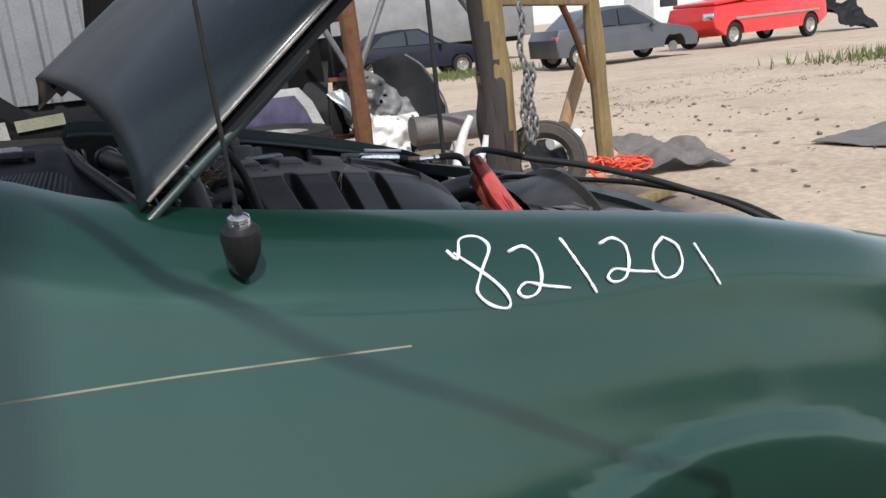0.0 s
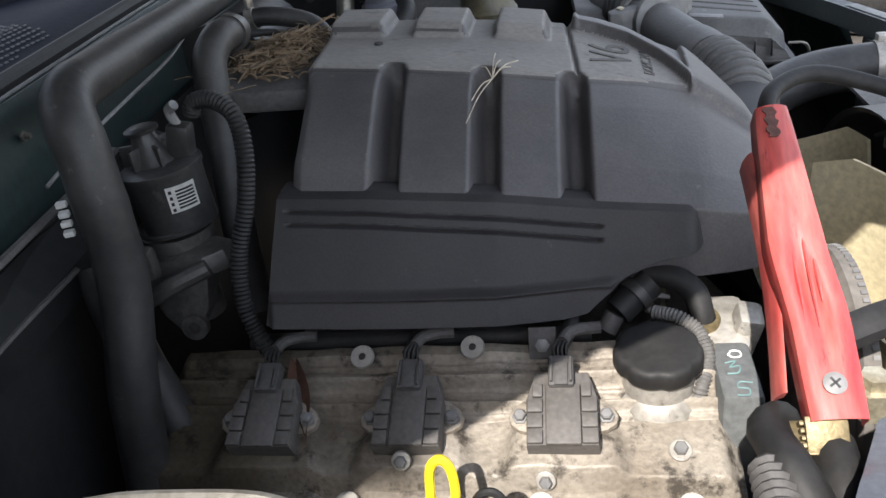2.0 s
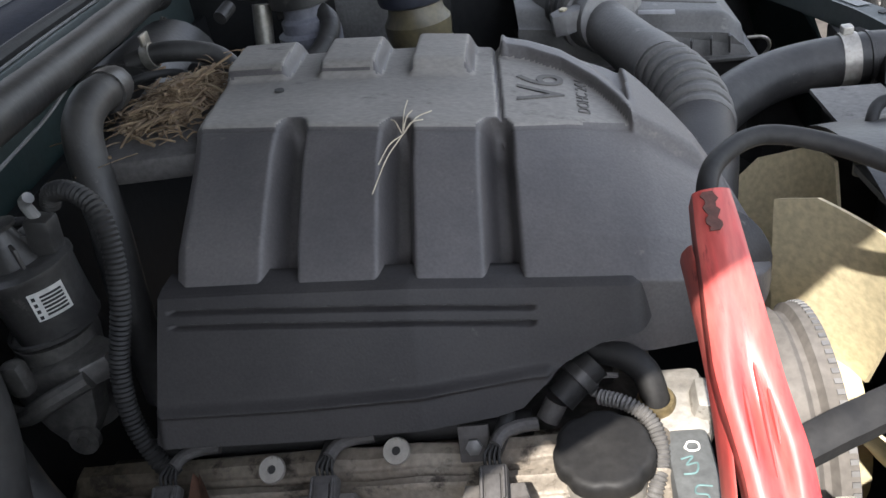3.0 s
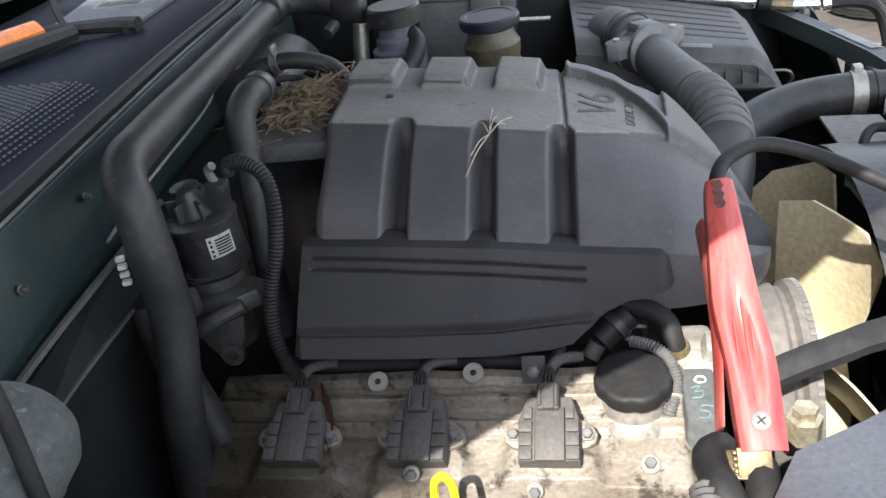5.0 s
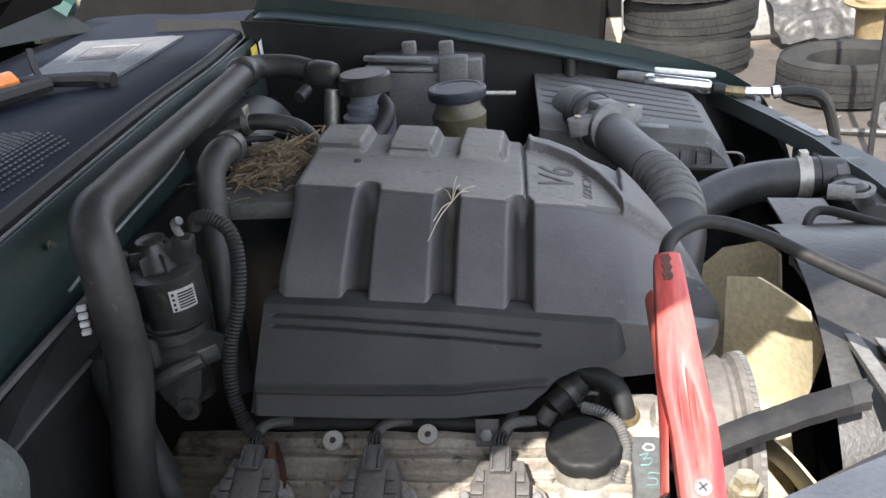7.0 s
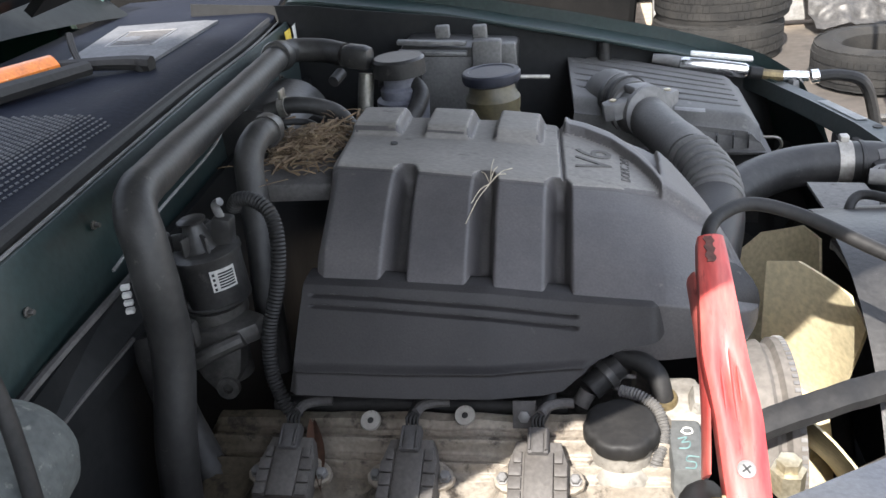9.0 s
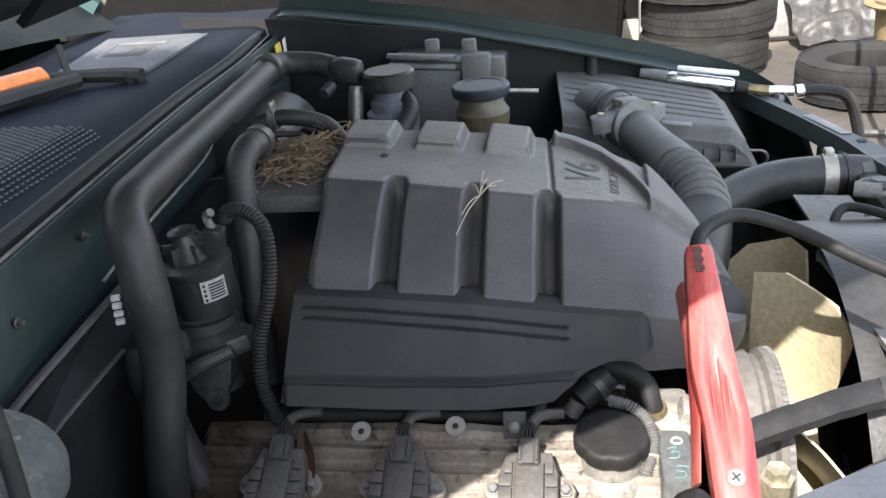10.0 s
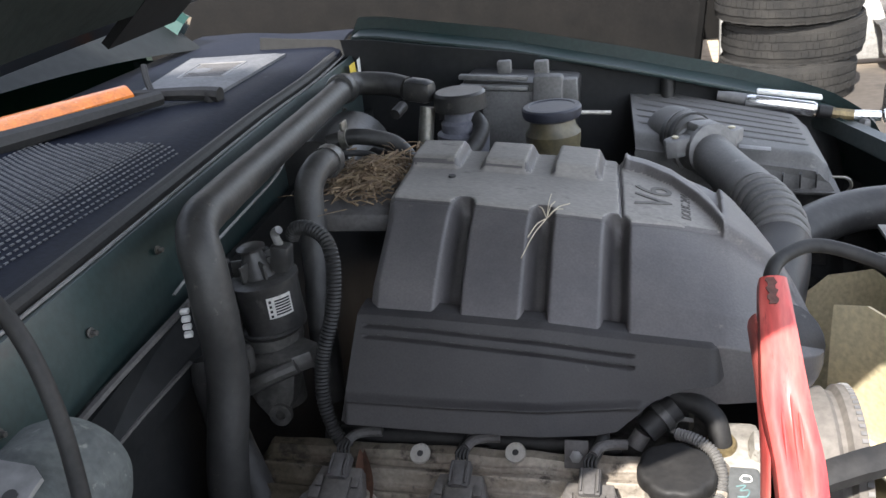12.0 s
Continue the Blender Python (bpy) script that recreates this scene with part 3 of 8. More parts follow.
wheel("wheel", car, 0.33, 0.22, (ARCH[0], YC - 0.66, 0.33), (90, 0, 0), TYRE, ALU_BRIGHT)
wheel("wheel", car, 0.33, 0.22, (ARCH[0], YC + 0.66, 0.33), (-90, 0, 0), TYRE, ALU_BRIGHT)

# inner aprons
for side in (-1, 1):
    bm = B()
    cut = 0.0 if side < 0 else 0.115
    grid(bm, 60, 16, lambda u, v: Vector((lerp(-0.62, 0.62, u), YC + side * (HALF - 0.05 - 0.10 * v - 0.03 * math.sin(7 * u + 2 * v)), rail_z(lerp(-0.62, 0.62, u), side) - 0.03 - cut * step(0.42, 0.46, lerp(-0.62, 0.62, u)) - (0.55 - cut) * v)), (0, side * 0.004, 0))
    part("inner_apron", bm, BLACK_PAINT, car)


# firewall, its flange and weatherstrip, cowl
def wall_x(y):
    """The firewall's front face, bowed forward in the middle."""
    return table([(-0.6, -0.295), (-0.18, -0.325), (0.05, -0.352), (0.41, -0.39), (0.83, -0.418), (1.0, -0.46)], y)


bm = B()
grid(bm, 60, 24, lambda u, v: Vector((wall_x(lerp(-0.56, 0.95, u)) + 0.012 * step(0.18, 0.23, v) + 0.012 * step(0.0, 0.06, v) - 0.03 * step(0.45, 0.6, v) + 0.004 * math.sin(25 * u) * step(0.2, 0.5, v), lerp(-0.56, 0.95, u), 1.125 - 0.72 * v)), (-0.006, 0, 0))
firewall = part("firewall", bm, GREEN_IN, car, "dusty dark green firewall")
bm = B()
grid(bm, 60, 12, lambda u, v: Vector((wall_x(lerp(-0.56, 0.95, u)) + 0.030 + 0.006 * noise.noise(Vector((u * 14, v * 9, 0))), lerp(-0.56, 0.95, u), 1.045 - 0.02 * u - 0.64 * v)), (-0.01, 0, 0))
part("insulation", bm, BLACK_PAINT, firewall, "black firewall insulation")
bm = B()
tube(bm, [(wall_x(y) - 0.020, y, 1.130) for y in (-0.56, -0.35, -0.1, 0.15, 0.4, 0.65, 0.95)], 0.009, 10, 6)
part("weatherstrip", bm, RUBBER_DARK, car)
bm = B()
tube(bm, [(wall_x(y) - 0.006, y, 1.1265) for y in (-0.56, -0.35, -0.1, 0.15, 0.4, 0.65, 0.95)], 0.0018, 6, 6)
part("flange_edge", bm, GREY_METAL, car, "bare pale flange edge")
COWL_Z = lambda x: 1.122 + 0.022 * step(-0.40, -0.47, x) + 0.010 * step(-0.6, -0.75, x)
bm = B()
grid(bm, 44, 24, lambda u, v: Vector((wall_x(lerp(-0.56, 1.05, u)) - 0.022 - 0.36 * v, lerp(-0.56, 1.05, u), COWL_Z(wall_x(lerp(-0.56, 1.05, u)) - 0.022 - 0.36 * v))), (0, 0, -0.006))
cowl = part("cowl_panel", bm, COWL, car, "dark plastic cowl panel with a perforated grille")
# pale studs stand in for glints on the perforated grille
bm = B()
for i in range(34):
    for j in range(64):
        x, y = -0.425 - 0.0068 * i, -0.30 + 0.0088 * j + 0.0044 * (i % 2)
        if y < 0.24 + 0.9 * (x + 0.425) * -0.1 and x < wall_x(y) - 0.06:
            box(bm, (0.0022, 0.0044, 0.0014), (x, y, COWL_Z(x) + 0.0006))
part("grille_studs", bm, COWL_SUNLIT, cowl, smooth=0)
tagged(bpy.data.objects["grille_studs"], kind="stuff")

# hood: outer skin bowed, inner frame under it
HA = radians(39)
HINGE = Vector((-0.435, YC, 1.19))


def hood_point(s, w, off=0.0):
    """s: metres up from the hinge, w: -1 to 1 across, off: metres above the skin."""
    bow = 0.055 * (1 - w ** 4) * (1 - 0.35 * s) - 0.02 * (abs(w) ** 6)
    curve = -0.05 * (s / 1.05) ** 3
    half = 0.765 - 0.10 * s
    n = off + bow + curve + 0.022 * (w + 1)
    return Vector((HINGE.x - 0.05 * w + s * math.cos(HA) - n * math.sin(HA), HINGE.y + w * half, HINGE.z + s * math.sin(HA) + n * math.cos(HA)))


def hood_rear(w):
    """The rear edge: rounded corners, straight between them."""
    return 0.02 + 0.05 * (1 - abs(w) ** 8)


def hood_len(w):
    return 1.0 + 0.10 * (1 - w * w)


bm = B()
grid(bm, 40, 60, lambda u, v: hood_point(lerp(hood_rear(2 * v - 1), hood_len(2 * v - 1), u), 2 * v - 1))
hood = part("hood", bm, HOOD_PAINT, car, "raised dark green hood")
sol = hood.modifiers.new("sheet", "SOLIDIFY")
sol.thickness, sol.offset = 0.004, -1
bm = B()
for w0, w1 in ((-0.985, -0.86), (-0.10, 0.10), (0.86, 0.985)):
    grid(bm, 24, 2, lambda u, v: hood_point(0.08 + u * 0.88, lerp(w0, w1, v), -0.014), (0.006, 0, -0.007))
for s0, s1 in ((0.48, 0.55), (0.90, 0.98)):
    grid(bm, 2, 30, lambda u, v: hood_point(lerp(s0, s1, u), lerp(-0.97, 0.97, v), -0.03), (0.02, 0, -0.02))
part("hood_frame", bm, BLACK_PAINT, hood, "dark green inner hood frame")
bm = B()
grid(bm, 20, 30, lambda u, v: hood_point(0.13 + 0.75 * u, lerp(-0.84, 0.84, v), -0.018 + 0.006 * math.sin(30 * v) * math.sin(14 * u)), (0.003, 0, -0.004))
part("hood_liner", bm, FELT, hood, "dark green felt hood liner")
# the pale edge seal of the hood and its rubber bumper
bm = B()
tube(bm, [hood_point(0.03 + 0.96 * k / 10, -0.998, -0.002) for k in range(11)], 0.0019, 6, 3)
part("edge_seal", bm, ALU_BRIGHT, hood, "bright worn hood edge")
bm = B()
tube(bm, [(-0.42, -0.597, 1.123), (-0.30, -0.557, 1.214)], 0.0042, 12, 2)
part("hood_stay", bm, GREEN_IN, car, "dusty green hood stay")
bm = B()
tube(bm, [(-0.31, -0.560, 1.206), (-0.245, -0.539, 1.253), (-0.185, -0.519, 1.298)], 0.0056, 14, 2)
stay = part("stay_tube", bm, GREEN_IN, car, "thick dusty green tube of the hood stay")
bm = B()
tube(bm, [(-0.1855, -0.519, 1.2975), (-0.181, -0.5175, 1.301)], 0.0028, 10, 2)
part("end_cap", bm, CREAM, stay, "pale plastic end cap")

# unseen floor added to stop ground light leaking into the bay
bm = B()
box(bm, (1.36, 1.62, 0.03), (0.05, YC, 0.42), 0.01)
part("undertray", bm, BLACK_PAINT, car)

# front: upper crossmember, radiator and its end tank
XM = [(0.900, 0.405, 0.962), (0.82, 0.442, 0.960), (0.72, 0.483, 0.957), (0.60, 0.527, 0.953), (0.48, 0.558, 0.951), (0.35, 0.572, 0.951), (0.19, 0.578, 0.951), (0.0, 0.57, 0.951), (-0.2, 0.54, 0.950), (-0.42, 0.47, 0.946)]


def rail_top(u, v):
    y = lerp(0.90, -0.42, u)
    x = table([(r[0], r[1]) for r in XM[::-1]], y)
    z = table([(r[0], r[2]) for r in XM[::-1]], y)
    w = table([(-0.42, 0.05), (0.3, 0.056), (0.52, 0.062), (0.62, 0.042), (0.9, 0.036)], y)
    drop = -0.020 * (1 - step(0.0, 0.10, v)) - 0.020 * step(0.90, 1.0, v) + 0.004 * (1 - step(0.16, 0.2, v)) * step(0.06, 0.1, v)
    return Vector((x + w * (v - 0.5), y, z + drop))


xm = B()
grid(xm, 60, 30, rail_top, (0, 0, -0.004))
rail = part("crossmember", xm, RAIL_PAINT, car, "dusty green radiator crossmember")
for y in (0.60, 0.36):
    part("rail_hole", lathe(B(), [(0.007, 0), (0.007, 0.0012), (0.005, 0.0012)], 16, (table([(r[0], r[1]) for r in XM[::-1]], y) + 0.008, y, table([(r[0], r[2]) for r in XM[::-1]], y) + 0.0002)), INK, rail)
bm = B()
grid(bm, 12, 3, lambda u, v: rail_top(lerp(0.135, 0.205, u), lerp(0.45, 0.85, v)) + Vector((0, 0, 0.0012)))
part("faded_label", bm, OLD_LABEL, rail, "faded white label strip")
bm = B()
box(bm, (0.05, 1.05, 0.03), (0.66, YC, 0.85), 0.008)
box(bm, (0.03, 1.10, 0.30), (0.72, YC, 0.70), 0.008)
part("grille_panel", bm, BLACK_PAINT, car)

# nose: bumper, grille bars and headlights
bm = B()
box(bm, (0.16, 1.62, 0.20), (0.86, YC, 0.48), 0.05)
part("bumper", bm, PLASTIC, car, "black plastic front bumper")
for k in range(4):
    part("grille_bar", box_bm((0.02, 0.86, 0.022), 0.004, (0.80, YC, 0.66 + 0.05 * k)), PLASTIC, car)
for side in (-1, 1):
    part("headlight", box_bm((0.07, 0.24, 0.16), 0.03, (0.80, YC + side * 0.57, 0.74)), CHROME, car, "clear headlight")

# cabin behind the cowl: sides, pillars, roof, tail
for side in (-1, 1):
    for x0, x1, nm in ((-0.965, -1.925, "door"), (-1.935, -2.60, "door"), (-2.61, -3.26, "quarter_panel")):
        bm = B()
        def panel(u, v, x0=x0, x1=x1, side=side):
            x, z = lerp(x0, x1, u), lerp(0.42, 1.205, v)
            if x < -2.0:
                dx = (x + 2.42) / 0.40
                z = max(z, 0.36 + 0.39 * math.sqrt(max(0, 1 - dx * dx))) if abs(dx) < 1 else z
            return Vector((x, YC + side * (HALF + 0.10 + 0.02 * math.sin(math.pi * v) - 0.03 * max(0, v - 0.8) * 5 - 0.04 * step(-2.9, -3.26, x)), z))
        grid(bm, 20, 14, panel, (0, -side * 0.02, 0))
        d = part(nm, bm, GREEN, car)
        if nm == "door":
            part("door_handle", box_bm((0.12, 0.025, 0.03), 0.008, (x1 + 0.14, YC + side * (HALF + 0.125), 1.08)), PLASTIC, d)
    for pts in ([(-0.80, 0.72, 1.19), (-1.42, 0.58, 1.70)], [(-1.93, 0.80, 1.20), (-1.95, 0.60, 1.72)], [(-2.60, 0.80, 1.20), (-2.64, 0.60, 1.72)], [(-3.24, 0.74, 1.20), (-3.10, 0.58, 1.70)]):
        part("pillar", tube(B(), [(x, YC + side * y, z) for x, y, z in pts], 0.032, 8), GREEN, car)
    for x0, x1, t0, t1 in ((-1.00, -1.90, -1.44, -1.92), (-1.97, -2.57, -1.98, -2.60), (-2.64, -3.20, -2.68, -3.06)):
        bm = B()
        grid(bm, 4, 4, lambda u, v: Vector((lerp(lerp(x0, x1, u), lerp(t0, t1, u), v), YC + side * lerp(0.795, 0.61, v), lerp(1.205, 1.69, v))), (0, -side * 0.004, 0))
        part("side_window", bm, GLASS_DARK, car)
    wheel("wheel", car, 0.33, 0.22, (-2.42, YC + side * 0.66, 0.33), (-side * 90, 0, 0), TYRE, ALU_BRIGHT)
bm = B()
grid(bm, 24, 16, lambda u, v: Vector((lerp(-1.40, -3.12, u), YC + lerp(-0.62, 0.62, v), 1.715 + 0.05 * math.sin(math.pi * v) * math.sin(math.pi * min(1, u + 0.1)) - 0.02 * u)), (0, 0, -0.03))
part("roof", bm, GREEN, car)
bm = B()
grid(bm, 8, 12, lambda u, v: Vector((lerp(-3.24, -3.12, max(0, (u - 0.55) / 0.45)), YC + lerp(-0.76, 0.76, v) * (1 - 0.2 * max(0, u - 0.55)), lerp(0.45, 1.70, u))), (0.03, 0, 0))
part("tailgate", bm, GREEN, car)
part("rear_bumper", box_bm((0.16, 1.6, 0.20), 0.05, (-3.28, YC, 0.48)), PLASTIC, car)
part("cabin_floor", box_bm((2.3, 1.5, 0.05), 0.01, (-2.1, YC, 0.46)), BLACK_PAINT, car)

# writing on the near fender
def on_fender(x, z):
    sec, nose = fender_section(x)
    d = z - rail_z(x, -1)
    rows = [(-dz, o) for o, dz in sec]
    o = table(rows, -d)
    bulge = swell(x, z, d) + shoulder(x, d)
    return Vector((x, YC - (HALF + o + bulge - nose) - 0.0022, z))


# a thin faded pinstripe along the door line
bm = B()
def stripe(u, v):
    x = lerp(-0.70, -0.16, u)
    return on_fender(x, 1.085 - 0.131 * (x + 0.476) - 0.0016 * v) + Vector((0, 0.0012, 0))
grid(bm, 40, 1, stripe)
part("pinstripe", bm, PINSTRIPE, car)

STROKES = {
    "8": [(0.0, 0.93), (0.12, 0.80), (0.30, 1.0), (0.62, 0.98), (0.72, 0.82), (0.40, 0.56), (0.22, 0.35), (0.38, 0.12), (0.66, 0.0), (0.72, 0.12), (0.55, 0.42), (0.10, 0.88)],
    "2": [(0.12, 0.98), (0.40, 1.0), (0.55, 0.80), (0.50, 0.45), (0.32, 0.16), (0.10, 0.15), (0.02, 0.30), (0.20, 0.40), (0.50, 0.24), (0.92, 0.06)],
    "1": [(0.05, 1.0), (0.22, 0.5), (0.42, 0.0)],
    "0": [(0.48, 1.0), (0.20, 0.85), (0.05, 0.50), (0.14, 0.12), (0.42, 0.05), (0.66, 0.30), (0.68, 0.72), (0.48, 1.0)],
}
mark = thing("fender_number", "hand-written white number chalked on the green fender", "writing")
PLACES = [("8", -0.100, 0.061, 0.063, 1.052), ("2", -0.044, 0.046, 0.066, 1.050), ("1", 0.028, 0.052, 0.045, 1.041), ("2", 0.065, 0.042, 0.072, 1.039), ("0", 0.130, 0.039, 0.064, 1.030), ("1", 0.195, 0.048, 0.056, 1.008)]
for ch, x0, h, w, base in PLACES:
    bm = B()
    line = catmull([Vector((px, pz, 0)) for px, pz in STROKES[ch]], 7)
    tube(bm, [on_fender(x0 + p.x * w, base + p.y * h) for p in line], lambda t: 0.0015 + 0.0003 * math.sin(23 * t) + 0.0002 * math.sin(61 * t), 6, 2)
    part("digit", bm, WHITE_MARK, mark)

# antenna on the near fender
ant = thing("antenna", "black radio antenna with a worn rubber base on the fender", "antenna")
AT = Vector((-0.288, -0.645, 1.170))
bm = B()
lathe(bm, [(0.001, -0.045), (0.008, -0.037), (0.0142, -0.021), (0.0163, -0.005), (0.015, 0.001), (0.008, 0.003)], 24, AT, (14, 0, 0))
part("base", bm, RUBBER_DARK, ant)
bm = B()
lathe(bm, [(0.0085, 0.002), (0.0092, 0.0055), (0.0085, 0.0075), (0.0092, 0.0085), (0.0085, 0.0115), (0.006, 0.013)], 20, AT, (14, 0, 0))
part("collar", bm, CHROME, ant)
bm = B()
tube(bm, [AT + Vector((0, 0, 0.010)), AT + Vector((-0.001, 0.005, 0.06)), AT + Vector((-0.006, 0.02, 0.30)), AT + Vector((-0.014, 0.04, 0.75))], lambda t: 0.0048 if t < 0.07 else (0.0036 if t < 0.1 else 0.0019), 8, 14)
part("mast", bm, RUBBER_DARK, ant)


# ---- the engine ----



engine = thing("engine", "dusty V-six engine with bare cast valve cover and plastic intake cover", "engine")


def cover_top(x):
    """Height of the cover's top, falling faster to the nose."""
    return table([(-0.17, 1.091), (-0.148, 1.0885), (-0.06, 1.083), (0.03, 1.0735), (0.10, 1.0605), (0.15, 1.0485), (0.205, 1.030), (0.25, 0.998), (0.29, 0.95)], x)


def cover_lip(x):
    """Height of the skirt's upper edge."""
    return table([(-0.16, 1.0275), (-0.142, 1.026), (-0.07, 1.020), (0.03, 1.008), (0.107, 0.991), (0.195, 0.979), (0.29, 0.955)], x)


def lip_y(x):
    return table([(-0.16, 0.033), (-0.142, 0.034), (-0.05, 0.037), (0.03, 0.042), (0.107, 0.054), (0.195, 0.058), (0.29, 0.075)], x)


def brow_y(x):
    """Where the flat top breaks into the sloping face."""
    return table([(-0.16, 0.180), (-0.06, 0.168), (0.03, 0.160), (0.10, 0.166), (0.16, 0.184), (0.205, 0.200), (0.29, 0.190)], x)


GROOVES = ((-0.065, -0.060), (0.020, 0.0215), (0.0945, 0.0945))
FAR_EDGE = [(-0.20, 0.355), (-0.02, 0.352), (0.087, 0.358), (0.12, 0.355), (0.15, 0.348), (0.19, 0.329), (0.215, 0.303), (0.235, 0.268), (0.252, 0.236), (0.27, 0.208), (0.286, 0.194)]


def badge_rim(x, y):
    """How far inside (-) or outside (+) the arch round the badge a place lies."""
    far = table([(0.085, 0.326), (0.12, 0.317), (0.15, 0.296), (0.175, 0.264), (0.19, 0.232), (0.198, 0.205), (0.2005, 0.19)], x)
    return y - far if x < 0.2005 else 0.03


def cover_surface(x, v):
    zt, zl, yl = cover_top(x), cover_lip(x), lip_y(x)
    yf = table(FAR_EDGE, x)
    y2 = min(brow_y(x), yf - 0.02)
    pts = [(yf + 0.030, zt - 0.13), (yf + 0.012, zt - 0.03), (yf, zt - 0.004), (yf - 0.012, zt), (y2 + 0.016, zt), (y2 + 0.004, zt - 0.001), (y2 - 0.008, zt - 0.005), (y2 - 0.030, lerp(zt, zl, 0.20)), (yl + 0.034, lerp(zt, zl, 0.68)), (yl + 0.003, zl + 0.001), (yl + 0.001, zl - 0.03), (yl, 0.92)]
    ss = [0, 0.10, 0.14, 0.17, 0.47, 0.495, 0.52, 0.57, 0.73, 0.84, 0.90, 1.0]
    y = table(list(zip(ss, [p[0] for p in pts])), v)
    z = table(list(zip(ss, [p[1] for p in pts])), v)
    # three scooped grooves down the sloping face, running a little way into the top
    for xt, xb in GROOVES:
        c = lerp(xt, xb, step(0.50, 0.84, v))
        g = (1 - step(0.0035, 0.0140, abs(x - c))) * step(0.462, 0.505, v) * (1 - step(0.93, 0.98, v))
        y += 0.017 * g
        z -= 0.026 * g * step(0.455, 0.53, v)
    # raised blocks at the far edge of the top
    if 0.10 < v < 0.36:
        for a, b in ((-0.154, -0.090), (-0.066, -0.006), (0.016, 0.074)):
            z += 0.013 * step(a, a + 0.007, x) * (1 - step(b - 0.007, b, x)) * (1 - step(0.28, 0.315, v)) * step(0.10, 0.13, v)
    # the arch round the badge panel, on this side of its seam
    if x > 0.094 and v < 0.505 and v > 0.12:
        d = badge_rim(x, y)
        z += 0.0135 * step(-0.0025, 0.0025, d) * (1 - 0.72 * step(0.018, 0.060, d)) * step(0.0945, 0.0965, x) * step(0.180, 0.205, y)
    # seam between the two top panels, and the lip where the top panel ends
    seam = table([(0.17, 0.0995), (0.36, 0.0885)], y)
    z -= 0.005 * (1 - step(0.0008, 0.0022, abs(x - seam))) * (1 - step(0.50, 0.52, v))
    z -= 0.0022 * (1 - step(0.0015, 0.0045, abs(v - 0.500))) * (1 if x < 0.2 else 0)
    panel = 0.0024 * (1 - step(0.492, 0.500, v)) * step(0.14, 0.17, v)
    z += panel if x < 0.2 and not (x > 0.1005 and badge_rim(x, y) > -0.002) else 0.0
    k = max(0.0, (x - 0.205) / 0.083)
    if k > 0:
        s = math.sqrt(max(0.0, 1 - min(1, k) ** 4.0))
        z = 0.945 + (z - 0.945) * lerp(1.0, s, step(0.0, 0.35, k))
        y = 0.145 + (y - 0.145) * (0.30 + 0.70 * math.sqrt(max(0.0, 1 - min(1, k) ** 4.0)))
    return y, z


def cover_point(u, v):
    left = table([(0.0, -0.158), (0.17, -0.157), (0.49, -0.148), (0.57, -0.142), (0.84, -0.132), (1.0, -0.132)], v)
    if u < 0.04:           # the end wall that drops to the engine
        y, z = cover_surface(left, v)
        f = u / 0.04
        return Vector((left - 0.010 * (1 - f) - 0.004 * math.cos(f * math.pi / 2), y, lerp(min(z, 0.93), z - 0.004, math.sin(f * math.pi / 2))))
    x = lerp(left, 0.286, (u - 0.04) / 0.96)
    y, z = cover_surface(x, v)
    z -= 0.004 * (1 - step(0.0, 0.006, x - left))
    return Vector((x, y, z))


bm = B()
NU, NV = 300, 240
grid(bm, NU, NV, cover_point)
for _ in range(2):
    bmesh.ops.smooth_vert(bm, verts=bm.verts[:], factor=0.4, use_axis_x=False, use_axis_y=True, use_axis_z=True)
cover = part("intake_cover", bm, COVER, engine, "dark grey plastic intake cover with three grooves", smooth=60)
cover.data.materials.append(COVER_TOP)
# faces that look up take the paler top tone
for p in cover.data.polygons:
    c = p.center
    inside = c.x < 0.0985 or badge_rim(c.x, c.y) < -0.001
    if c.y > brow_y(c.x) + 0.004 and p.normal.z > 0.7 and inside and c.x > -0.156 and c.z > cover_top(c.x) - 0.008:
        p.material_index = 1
part("screw_hole", lathe(B(), [(0.0042, 0), (0.0042, 0.0022), (0.003, 0.0022)], 12, (-0.093, 0.245, cover_top(-0.093) + 0.0022), (0, 7, 0)), INK, cover)
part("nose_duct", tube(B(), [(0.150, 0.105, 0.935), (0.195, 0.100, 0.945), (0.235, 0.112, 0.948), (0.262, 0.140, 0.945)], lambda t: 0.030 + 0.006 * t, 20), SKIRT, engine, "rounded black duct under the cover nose")


